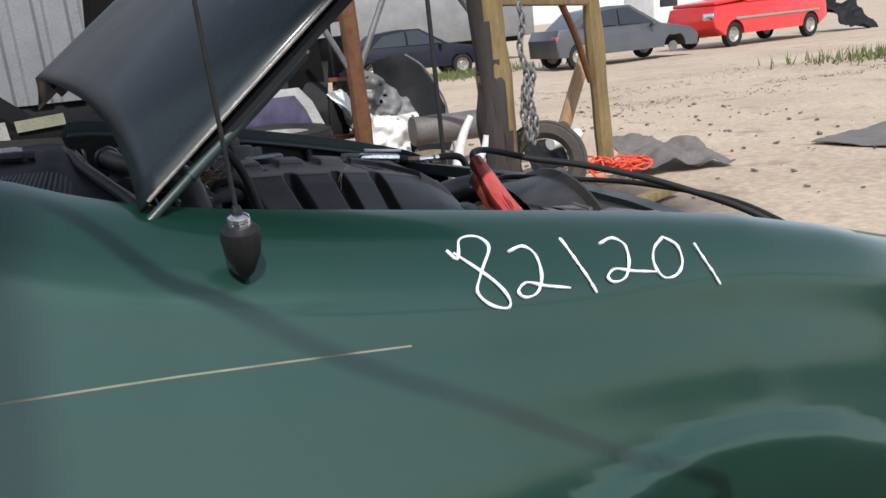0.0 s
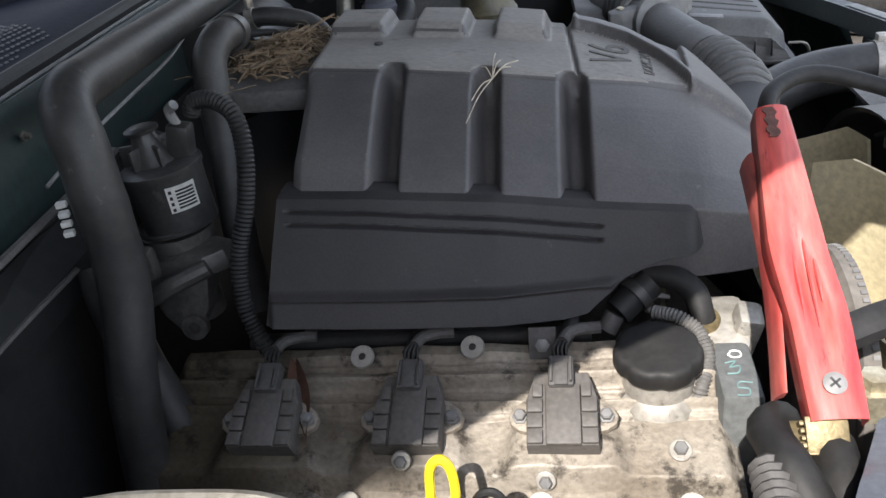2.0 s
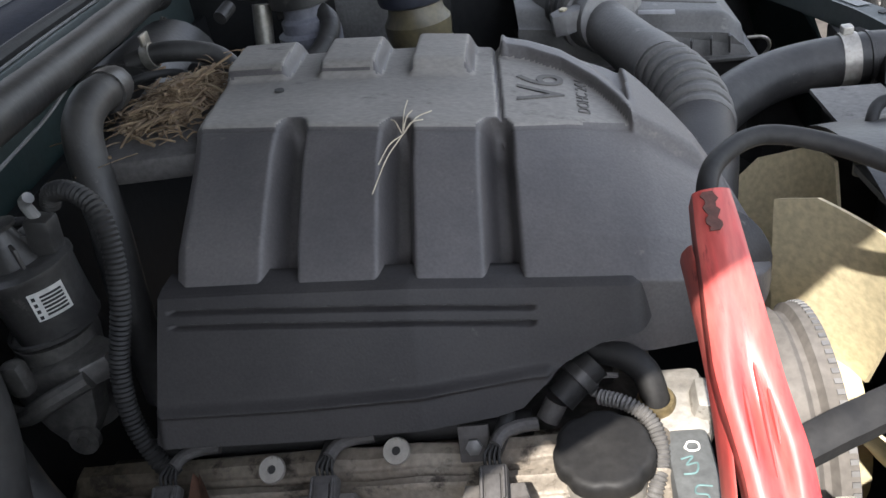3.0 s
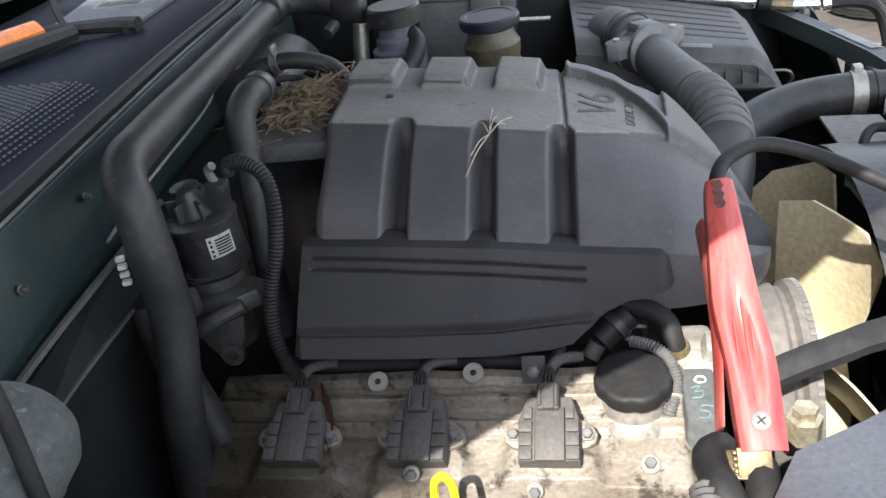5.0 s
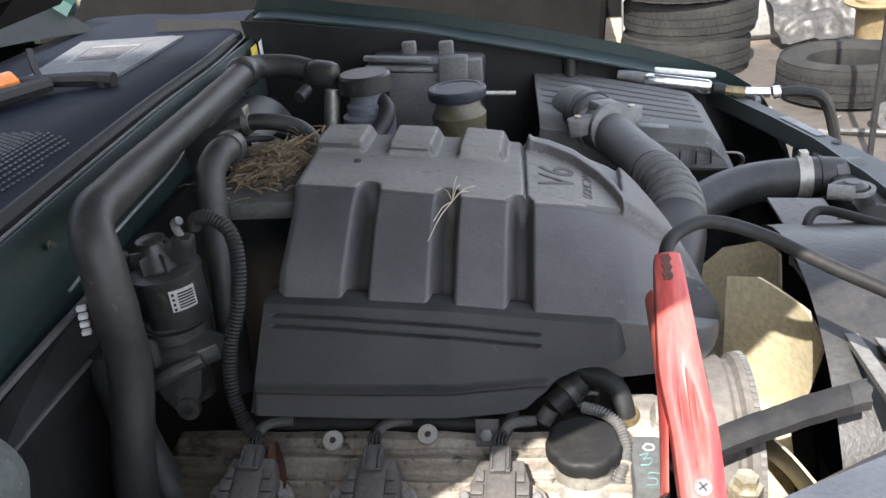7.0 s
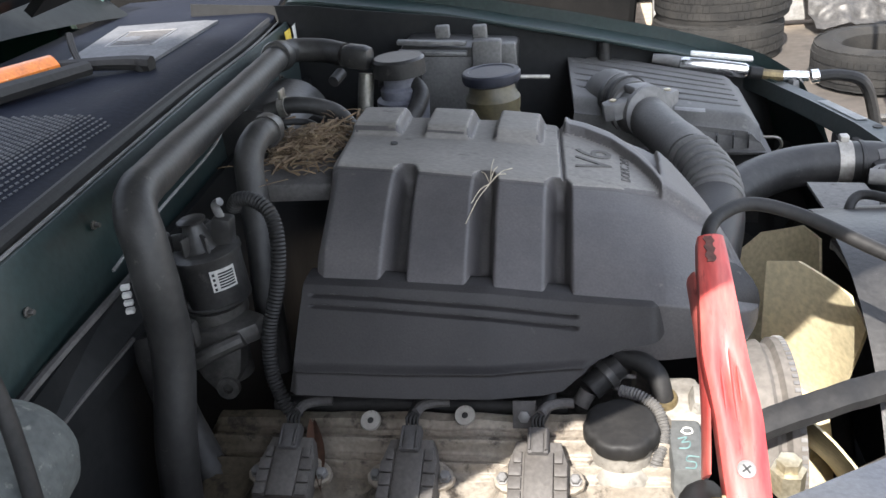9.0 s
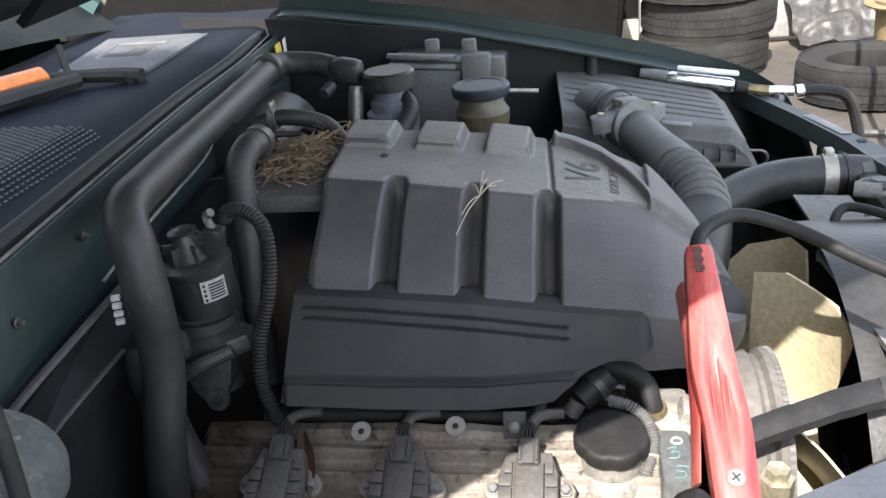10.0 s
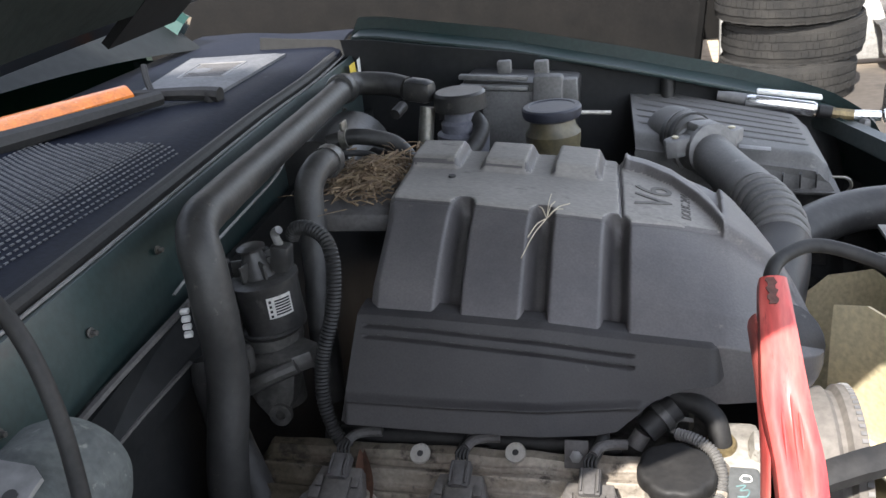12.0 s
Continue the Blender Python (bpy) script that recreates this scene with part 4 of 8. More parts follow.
def skirt_point(u, v):
    x = lerp(lerp(-0.143, -0.158, v), 0.200, u)
    zl = cover_lip(x) + 0.003 - 0.020 * step(0.184, 0.2005, x) ** 2
    zb = table([(-0.16, 0.938), (0.080, 0.919), (0.098, 0.920), (0.113, 0.930), (0.130, 0.940), (0.155, 0.948), (0.2, 0.951)], x)
    ridge = table([(-0.155, 0.9585), (0.119, 0.9385)], x)
    z = lerp(zl, zb, max(0, (v - 0.14) / 0.86)) - 0.0035 * step(0.03, 0.14, v) + 0.0035 * step(0.14, 0.5, v)
    tilt = table([(-0.155, 0.58), (0.119, 0.52), (0.2, 0.45)], x)
    y = lip_y(x) - tilt * (zl - z) + table([(0, 0.012), (0.05, 0.0055), (0.10, 0.0012), (0.14, 0.0), (1, 0.0)], v)
    on = 1 - step(0.116, 0.124, x)
    y -= (0.0045 * (1 - step(ridge - 0.0015, ridge + 0.0015, z)) + 0.0030 * math.exp(-((z - ridge) / 0.0022) ** 2)) * on * step(-0.1565, -0.151, x)
    for d0, d1 in ((0.0125, 0.0165), (0.0215, 0.0262)):
        w = abs(z - (zl - table([(-0.15, d0), (0.114, d1)], x)))
        y += 0.0042 * (1 - step(0.0009, 0.0021, w)) * (1 - step(0.108, 0.114, x)) * step(-0.140, -0.135, x)
    y += 0.02 * step(0.175, 0.2, x) ** 2
    return Vector((x, y, z))


bm = B()
grid(bm, 170, 190, skirt_point, (0, 0.012, 0))
part("cover_skirt", bm, SKIRT, engine, "ribbed plastic lower skirt, darkened for shade", smooth=60)

# badge: raised letters that read from the front of the car
def letters(text, size, m, material, parent, name="badge", depth=0.0012):
    cu = bpy.data.curves.new(name, "FONT")
    cu.body, cu.size, cu.extrude, cu.align_x, cu.align_y = text, size, depth, "CENTER", "CENTER"
    tmp = bpy.data.objects.new(name, cu)
    scene.collection.objects.link(tmp)
    dg = bpy.context.evaluated_depsgraph_get()
    me = bpy.data.meshes.new_from_object(tmp.evaluated_get(dg))
    bpy.data.objects.remove(tmp)
    me.materials.clear()
    me.materials.append(material)
    me.transform(m)
    ob = new(name, me)
    ob.parent = parent
    return ob


TILT = 13
letters("V6", 0.058, pose(0.132, 0.250, cover_top(0.132) + 0.0024, TILT, 0, 90), BADGE, cover, depth=0.0012)
letters("DOHC 24V", 0.0145, pose(0.164, 0.240, cover_top(0.164) + 0.0026, TILT + 5, 0, 90), BADGE, cover, depth=0.0008)

# valve cover: cast ledges stepping down to the near side
def valve_point(u, v):
    x = lerp(-0.265, 0.205, u)
    y = lerp(0.045, -0.175, v)
    z = table([(-0.175, 0.770), (-0.168, 0.798), (-0.132, 0.806), (-0.128, 0.816), (-0.098, 0.824), (-0.094, 0.846), (-0.06, 0.857), (-0.042, 0.862), (-0.039, 0.869), (-0.026, 0.872), (-0.023, 0.881), (-0.004, 0.884), (-0.001, 0.891), (0.010, 0.892), (0.014, 0.868), (0.045, 0.862)], y)
    for yk, dk in ((-0.0105, 0.006), (-0.0325, 0.006), (-0.0475, 0.005), (-0.137, 0.004)):
        z -= dk * (1 - step(0.0012, 0.0030, abs(y - yk)))
    z += 0.0045 * (1 - step(0.0, 0.003, abs(y + 0.022))) + 0.004 * (1 - step(0.0, 0.0025, abs(y + 0.040))) + 0.003 * (1 - step(0.0, 0.004, abs(y + 0.125)))
    for c in (-0.158, -0.041, 0.076):
        d = math.hypot((x - c), (y + 0.085) * 0.9)
        z += 0.010 * (1 - step(0.036, 0.05, d))
    z += 0.0025 * noise.noise(Vector((x * 30, y * 30, 0)))
    if x < -0.25 or x > 0.19:
        z -= 0.02 * step(0, 0.015, max(-0.25 - x, x - 0.19))
    return Vector((x, y, z))


bm = B()
grid(bm, 130, 240, valve_point, (0, 0, -0.05))
part("valve_cover", bm, VALVE_ALU, engine, "oil-stained cast aluminium valve cover", smooth=50)
bm = B()
box(bm, (0.46, 0.20, 0.16), (-0.03, -0.05, 0.74), 0.012)
box(bm, (0.40, 0.40, 0.36), (0.0, 0.19, 0.66), 0.03)
box(bm, (0.46, 0.20, 0.16), (-0.03, 0.43, 0.76), 0.012)
box(bm, (0.34, 0.22, 0.10), (0.0, 0.22, 0.87), 0.02)
part("block", bm, GRIMY_CAST, engine, "grimy engine block")


def coil(x):
    """An ignition coil: a squat cap with a plain middle panel, stacked side fins and a plug, on two bolted ears."""
    b = B()
    slab(b, [(-0.0305, -0.036), (0.0305, -0.036), (0.0310, 0.008), (0.0235, 0.033), (-0.0235, 0.033), (-0.0310, 0.008)], -0.018, 0.010, 0.003)
    c = part("coil", b, COIL_SHELL, engine, "black ignition coil", smooth=40)
    c.matrix_basis = pose(x, -0.060, 0.879, 24, 0, 0) @ Matrix.Scale(0.86, 4)
    part("lid", box_bm((0.030, 0.056, 0.006), 0.0018, (0.001, -0.0085, 0.0115)), COIL_SHELL, c)
    for side in (-1, 1):
        for k in range(4):
            w = 0.0135 - (0.0045 if k == 3 else 0.0)
            part("fin", box_bm((w, 0.0128, 0.0045), 0.0012, (side * (0.0165 + w / 2), -0.0285 + 0.0142 * k, 0.0112)), COIL_SHELL, c)
        b = B()
        slab(b, [(side * px, py) for px, py in ((0.028, -0.018), (0.038, -0.016), (0.046, -0.010), (0.048, -0.002), (0.044, 0.006), (0.036, 0.012), (0.028, 0.016))][::side], -0.012, -0.005, 0.002)
        ear = part("ear", b, ALU, c, "stained metal mounting ear")
        part("bolt", lathe(B(), [(0.0072, 0.0), (0.0072, 0.0018), (0.0055, 0.0022), (0.0055, 0.0065), (0.0042, 0.0075)], 6, (side * 0.0375, -0.003, -0.005)), GREY_METAL, ear)
    part("boot", lathe(B(), [(0.022, -0.012), (0.0255, -0.009), (0.0255, 0.0), (0.020, 0.003)], 28, (0, -0.026, -0.020), (-14, 0, 0)), PLASTIC_GREY, c, "round grey spark plug boot")
    b = B()
    box(b, (0.0225, 0.030, 0.014), (0, 0.030, 0.013), 0.0025)
    box(b, (0.012, 0.022, 0.003), (0, 0.026, 0.0205), 0.001)
    for s in (-1, 1):
        box(b, (0.0022, 0.024, 0.0042), (s * 0.0085, 0.030, 0.021), 0.0006)
    part("plug", b, PLASTIC_GREY, c, "grey connector plug")
    for k in range(4):
        part("wire", tube(B(), [(-0.006 + 0.004 * k, 0.043, 0.013), (-0.006 + 0.0035 * k, 0.052, 0.020 - 0.002 * k), (-0.001 + 0.0025 * k, 0.062, 0.017), (0.004 + 0.0018 * k, 0.072, 0.012)], 0.0013, 6), RUBBER_DARK, c)
    part("sleeve", tube(B(), [(0.002, 0.060, 0.017), (0.008, 0.071, 0.013), (0.021, 0.078, 0.008), (0.036, 0.080, 0.006)], 0.0056, 10), PLASTIC_GREY, c)


for cx in (-0.158, -0.041, 0.076):
    coil(cx)

# washers with bolts along the upper ledge, more along the lower one
for wx, wy, wz in ((-0.086, -0.011, 0.896), (0.004, 0.001, 0.894)):
    b = B()
    ring(b, [(0.0032, 0), (0.0095, 0), (0.0102, 0.002), (0.0095, 0.004), (0.0032, 0.004)], 24)
    o = part("grommet", b, ALU_BRIGHT, engine, "pale ring washer")
    o.matrix_basis = pose(wx, wy - 0.002, wz + 0.002, 34, 0, 0)
    b = B()
    lathe(b, [(0.004, -0.004), (0.004, 0.002), (0.003, 0.003)], 10)
    part("stud", b, PLASTIC, o)
for bx_ in (-0.19, -0.09, 0.058, 0.165):
    b = B()
    ring(b, [(0.004, 0), (0.0095, 0), (0.0105, 0.003), (0.0095, 0.006), (0.004, 0.006)], 20)
    o = part("grommet", b, ALU_BRIGHT, engine)
    o.matrix_basis = pose(bx_, -0.106, 0.827, 24, 0, 0)

tagged(part("fuel_rail", tube(B(), [(-0.20, 0.030, 0.884), (-0.05, 0.030, 0.886), (0.10, 0.032, 0.884)], 0.0095, 12), RUBBER_DARK, engine), "dark fuel rail under the skirt")
b = B()
box(b, (0.022, 0.004, 0.026), (0.061, -0.002, 0.900), 0.001, (-30, 0, 0))
lug = part("lug", b, PLASTIC_GREY, engine)
part("lug_bolt", lathe(B(), [(0.006, 0), (0.006, 0.004), (0.004, 0.005)], 6, (0.061, -0.005, 0.900), (60, 0, 0)), GREY_METAL, lug)
# oil filler with its cap
b = B()
lathe(b, [(0.036, 0.84), (0.034, 0.862), (0.028, 0.870), (0.028, 0.895)], 28, (0.149, -0.018, 0))
part("filler_neck", b, ALU_BRIGHT, engine, "shiny worn filler neck")
b = B()
lathe(b, [(0.029, 0.0), (0.0325, 0.0015), (0.0340, 0.004), (0.0340, 0.0125), (0.0330, 0.0155), (0.0310, 0.0172), (0.0285, 0.0178), (0.016, 0.0182), (0.002, 0.0183)], 84, (0.149, -0.018, 0.889), (4, 0, 12), lobes=7, lobe=-0.055)
part("oil_cap", b, RUBBER_DARK, engine, "black lobed oil filler cap")
b = B()
box(b, (0.034, 0.05, 0.03), (0.196, -0.03, 0.835), 0.006)
box(b, (0.040, 0.060, 0.03), (0.206, 0.040, 0.876), 0.008, (14, 0, 0))
box(b, (0.022, 0.028, 0.05), (0.222, 0.035, 0.878), 0.006, (10, 12, 0))
part("bracket", b, ALU_BRIGHT, engine, "bright aluminium front bracket")
mark_box = part("marked_housing", box_bm((0.031, 0.070, 0.11), 0.006, (0.2065, -0.022, 0.832)), MARKED, engine, "grey housing with white and teal paint-pen marks")
for pts, m_ in (([(0.203, -0.008), (0.206, -0.002), (0.212, -0.003), (0.212, -0.009), (0.206, -0.010), (0.203, -0.006)], WHITE_PAPER),
                ([(0.199, -0.017), (0.207, -0.015), (0.202, -0.022), (0.209, -0.021), (0.207, -0.029), (0.199, -0.030)], TEAL_PEN),
                ([(0.215, -0.041), (0.206, -0.040), (0.204, -0.046), (0.211, -0.048), (0.210, -0.055), (0.202, -0.055)], TEAL_PEN)):
    part("pen_mark", tube(B(), [(x, y, 0.8873) for x, y in pts], 0.0007, 6, 5), m_, mark_box)

# dipstick with its yellow loop
dip = thing("dipstick", "yellow looped plastic dipstick handle in the engine", "dipstick")
b = B()
tube(b, [(-0.012, -0.148, 0.880), (-0.010, -0.144, 0.902), (-0.003, -0.143, 0.910), (0.004, -0.144, 0.902), (0.005, -0.148, 0.880), (-0.003, -0.150, 0.868), (-0.012, -0.148, 0.880)], 0.0035, 8)
part("handle", b, YELLOW, dip)
b = B()
tube(b, [(-0.003, -0.150, 0.873), (-0.004, -0.152, 0.80)], 0.0035, 8)
part("tube", b, STEEL, dip)
b = B()
tube(b, [(0.018, -0.158, 0.84), (0.02, -0.156, 0.885), (0.034, -0.156, 0.893), (0.044, -0.158, 0.87), (0.045, -0.16, 0.84)], 0.003, 8)
clip = part("cable_clip", b, RUBBER_DARK)
tagged(clip, "black plastic-coated wire loop on the valve cover", "clip")



for at, tilt, r in (((0.160, -0.0755, 0.8535), 22, 0.0085), ((0.062, -0.0985, 0.8465), 70, 0.0075), ((-0.045, -0.094, 0.862), 60, 0.0075)):
    bolt = thing("cover_bolt", "stained hex bolt with a washer on the valve cover", "bolt", "valve cover bolts", at=at, rot=(tilt, 3, 0))
    part("washer", lathe(B(), [(0.001, -0.002), (r, -0.002), (r, 0.0012), (r * 0.9, 0.0018), (0.001, 0.0018)], 20), ALU_BRIGHT, bolt)
    part("head", lathe(B(), [(0.001, 0.0018), (r * 0.62, 0.0018), (r * 0.62, 0.0058), (r * 0.5, 0.0068), (0.001, 0.0068)], 6), GREY_METAL, bolt)

# ---- round the engine: firewall side ----
def hose(name, pts, r, label, category="hose", material=RUBBER, sides=14, n=8, rings=None, wobble=0.0):
    ob = part(name, tube(B(), pts, r, sides, n, rings, wobble=wobble), material)
    return tagged(ob, label, category)


def quad(c, u, v):
    return Vector(c[0]).lerp(Vector(c[1]), u).lerp(Vector(c[3]).lerp(Vector(c[2]), u), v)


pipe = thing("heater_hose", "thick foam-wrapped black heater hose along the firewall", "hose")
b = B()
tube(b, [(-0.356, 0.60, 1.115), (-0.336, 0.42, 1.118), (-0.308, 0.22, 1.126), (-0.285, 0.07, 1.133), (-0.268, -0.008, 1.133), (-0.254, -0.032, 1.09), (-0.252, -0.042, 1.0), (-0.260, -0.072, 0.90), (-0.272, -0.10, 0.72)], 0.0195, 20, 8, wobble=0.05)
part("sleeve", b, RUBBER, pipe)
b = B()
lathe(b, [(0.0225, -0.02), (0.0245, -0.016), (0.0245, 0.016), (0.0225, 0.02)], 24, (-0.357, 0.612, 1.115), (80, 0, 8))
part("collar", b, PLASTIC, pipe)
b = B()
tube(b, [(-0.358, 0.625, 1.115), (-0.345, 0.66, 1.112), (-0.30, 0.67, 1.106), (-0.262, 0.655, 1.10)], 0.019, 14)
part("elbow", b, RUBBER, pipe)
hose("lower_hose", [(-0.292, -0.012, 1.0), (-0.285, -0.02, 0.96), (-0.274, -0.028, 0.91), (-0.262, -0.033, 0.875), (-0.248, -0.040, 0.84), (-0.228, -0.055, 0.76), (-0.22, -0.065, 0.60)], 0.019, "black rubber hose dropping beside the engine")

tee = thing("heater_valve", "dusty black plastic heater valve with a metal outlet pipe", "valve")
part("body", box_bm((0.052, 0.036, 0.038), 0.013, (-0.236, 0.635, 1.100), (0, 8, -10)), PLASTIC, tee)
b = B()
tube(b, [(-0.255, 0.60, 1.085), (-0.262, 0.575, 1.078)], 0.009, 12)
part("spout", b, PLASTIC, tee)
b = B()
tube(b, [(-0.222, 0.625, 1.075), (-0.228, 0.615, 1.03), (-0.232, 0.60, 0.97)], 0.0125, 14)
part("outlet", b, STEEL, tee)
hose("loop_hose", [(-0.205, 0.63, 1.065), (-0.165, 0.635, 1.06), (-0.135, 0.61, 1.04), (-0.15, 0.56, 1.015), (-0.21, 0.52, 1.0), (-0.25, 0.50, 0.98)], 0.0135, "looped black coolant hose behind the engine")
hose("dark_drum", [(-0.33, 0.40, 1.03), (-0.33, 0.56, 1.03)], 0.062, "dark round vacuum booster on the firewall", "booster", PLASTIC, 26)
hose("clamp_hose", [(-0.31, 0.41, 1.085), (-0.27, 0.42, 1.09), (-0.22, 0.43, 1.075), (-0.19, 0.42, 1.045)], 0.0115, "short black hose with a spring clamp")
b = B()
ring(b, [(0.0115, -0.005), (0.014, -0.005), (0.014, 0.005), (0.0115, 0.005)], 20, (-0.285, 0.415, 1.089), (0, 82, 0))
box(b, (0.004, 0.02, 0.012), (-0.285, 0.415, 1.108), 0.001)
tagged(part("spring_clamp", b, STEEL), "grey spring clamp on a small hose", "clamp")
vent = hose("vent_hose", [(-0.248, 0.262, 1.112), (-0.232, 0.232, 1.118), (-0.234, 0.196, 1.120), (-0.237, 0.170, 1.104), (-0.232, 0.150, 1.064), (-0.225, 0.130, 1.024), (-0.223, 0.110, 0.96), (-0.222, 0.10, 0.88)], 0.016, "black rubber vent hose bending down beside the manifold")
b = B()
ring(b, [(0.0155, -0.007), (0.0185, -0.007), (0.0185, 0.007), (0.0155, 0.007)], 24, (-0.2325, 0.222, 1.1185), (84, 0, 4))
part("hose_band", b, PLASTIC, vent, "black band round the hose")

plate = tagged(part("manifold_plate", box_bm((0.105, 0.20, 0.022), 0.005, (-0.203, 0.265, 1.064), (0, 4, 8)), PLASTIC_GREY), "dusty grey flat plate beside the intake cover", "plate")

# nest of dry straw on the plate
nest = thing("straw_nest", "dry straw and twig bird nest lying on the engine", "nest", kind="stuff")
rng = random.Random(4)
b = B()
for k in range(900):
    a, d = rng.uniform(0, 6.28), abs(rng.gauss(0, 0.028))
    c = Vector((-0.200 + d * math.cos(a) * 1.0, 0.280 + d * math.sin(a) * 1.7, 1.079 + rng.uniform(0, 0.018) * max(0.15, 1 - d / 0.05)))
    h = rng.uniform(0, 6.28)
    ln = rng.uniform(0.004, 0.020)
    dv = Vector((math.cos(h), math.sin(h), rng.uniform(-0.3, 0.35))) * ln
    tube(b, [c - dv, c + Vector((0, 0, rng.uniform(0, 0.004))), c + dv], rng.choice((0.0004, 0.0006, 0.0009, 0.0016)), 4, 2)
part("twigs", b, STRAW, nest)
for pts in ([(-0.205, 0.250, 1.087), (-0.220, 0.205, 1.083), (-0.230, 0.175, 1.064)], [(-0.195, 0.270, 1.090), (-0.175, 0.29, 1.099), (-0.152, 0.312, 1.107)]):
    part("stalk", tube(B(), pts, 0.0012, 5), STRAW, nest)
tuft = thing("grass_tuft", "tuft of dry pale grass caught in a cover groove", "dry grass")
for dx, dy, dz in ((-0.020, -0.052, -0.022), (-0.016, -0.030, -0.010), (0.022, 0.020, 0.006), (0.016, 0.010, 0.004), (0.000, 0.046, 0.007), (-0.010, 0.018, 0.004), (0.006, 0.026, 0.006)):
    p0 = Vector((0.026, 0.150, 1.073))
    part("blade", tube(B(), [p0, p0 + Vector((dx * 0.5, dy * 0.5, dz * 0.5 + 0.005)), p0 + Vector((dx, dy, dz + 0.002))], 0.00055, 5), PALE_STRAW, tuft)

# valve beside the cover
egr = thing("recirculation_valve", "black round valve with a barcode label and cast base", "valve")
b = B()
lathe(b, [(0.026, -0.062), (0.035, -0.058), (0.036, -0.02), (0.037, -0.004), (0.039, 0.0), (0.039, 0.004), (0.034, 0.006), (0.030, 0.007)], 32, (-0.234, 0.045, 1.060), (0, -4, 0))
body_e = part("canister", b, PLASTIC, egr)
b = B()
lathe(b, [(0.022, 0.0), (0.018, 0.006), (0.0105, 0.030), (0.0155, 0.031), (0.0160, 0.034), (0.012, 0.036)], 24, (-0.240, 0.045, 1.066), (0, -4, 0))
cap_e = part("cap", b, PLASTIC, egr)
for k in range(6):
    a = k * math.pi / 3 + 0.3
    part("fin", box_bm((0.020, 0.003, 0.020), 0.0008, (-0.240 + 0.017 * math.cos(a), 0.045 + 0.017 * math.sin(a), 1.076), (0, 0, math.degrees(a))), PLASTIC, cap_e)
part("seam", ring(B(), [(0.0372, -0.002), (0.0392, -0.001), (0.0392, 0.002), (0.0372, 0.003)], 32, (-0.2345, 0.045, 1.004), (0, -4, 0)), PLASTIC, egr)
part("connector", box_bm((0.022, 0.02, 0.034), 0.004, (-0.212, 0.055, 1.082), (0, 10, 0)), PLASTIC, egr)
b = B()
tube(b, [(-0.212, 0.055, 1.098), (-0.214, 0.053, 1.112), (-0.206, 0.05, 1.118)], 0.0048, 10)
part("plug", b, GREY_METAL, egr, "pale plug tip")
b = B()
lathe(b, [(0.024, 0.90), (0.024, 0.93), (0.031, 0.955), (0.033, 0.975), (0.0355, 0.985), (0.0355, 0.998)], 28, (-0.238, 0.044, 0))
slab(b, [(-0.052, -0.018), (-0.044, -0.026), (0.034, -0.034), (0.052, -0.022), (0.052, 0.0), (0.030, 0.014), (-0.052, 0.010)], -0.011, 0.009, 0.004, pose(-0.228, 0.030, 0.976, 0, -6, 0))
slab(b, [(-0.036, 0.016), (-0.028, 0.026), (0.032, 0.020), (0.026, -0.012), (0.010, -0.036), (-0.006, -0.036), (-0.020, -0.018)], -0.012, 0.012, 0.004, pose(-0.232, 0.012, 0.940, 82, 0, 4))
tube(b, [(-0.282, -0.005, 0.955), (-0.255, -0.014, 0.952), (-0.222, -0.016, 0.968), (-0.190, -0.004, 0.978)], 0.0085, 10)
box(b, (0.020, 0.018, 0.034), (-0.250, -0.004, 0.985), 0.007)
part("base", b, GRIMY_CAST, egr, "grimy cast metal base")
part("boss", ring(B(), [(0.006, -0.004), (0.013, -0.004), (0.013, 0.004), (0.006, 0.004)], 20, (-0.222, -0.004, 0.913), (82, 0, 4)), GRIMY_CAST, egr)

def curved_label(cx, cy, r, a0, a1, z0, z1, material, parent, name="label", dr=0.0008, n=8):
    b = B()
    grid(b, n, 1, lambda u, v: Vector((cx + (r + dr) * math.cos(lerp(a0, a1, u)), cy + (r + dr) * math.sin(lerp(a0, a1, u)), lerp(z0, z1, v))), (0, 0, 0.0003))
    return part(name, b, material, parent)


for child in egr.children:
    child.matrix_basis = pose(-0.016, 0.012, 0.0) @ Matrix.Translation((-0.236, 0.045, 1.03)) @ Matrix.Scale(0.90, 4) @ Matrix.Translation((0.236, -0.045, -1.038))
lab = curved_label(-0.2345, 0.045, 0.0384, radians(-64), radians(-22), 1.028, 1.053, WHITE_PAPER, body_e)
for k in range(6):
    curved_label(-0.2345, 0.045, 0.0384, radians(-52), radians(-26), 1.031 + 0.0033 * k, 1.0327 + 0.0033 * k, INK, lab, "printed_bar", 0.0014, 5)
for k in range(4):
    curved_label(-0.2345, 0.045, 0.0384, radians(-61), radians(-57), 1.0295 + 0.0058 * k, 1.0325 + 0.0058 * k, INK, lab, "printed_mark", 0.0014, 2)
hose("ribbed_cable", [(-0.215, 0.066, 1.092), (-0.206, 0.062, 1.103), (-0.187, 0.055, 1.105), (-0.169, 0.046, 1.094), (-0.163, 0.035, 1.068), (-0.167, 0.022, 1.03), (-0.179, 0.008, 0.987), (-0.180, -0.004, 0.949), (-0.170, -0.012, 0.918), (-0.158, -0.018, 0.903)], 0.0076, "black ribbed wiring conduit looping to the coil", "cable", RUBBER_DARK, 12, 8, (74, 0.0011))
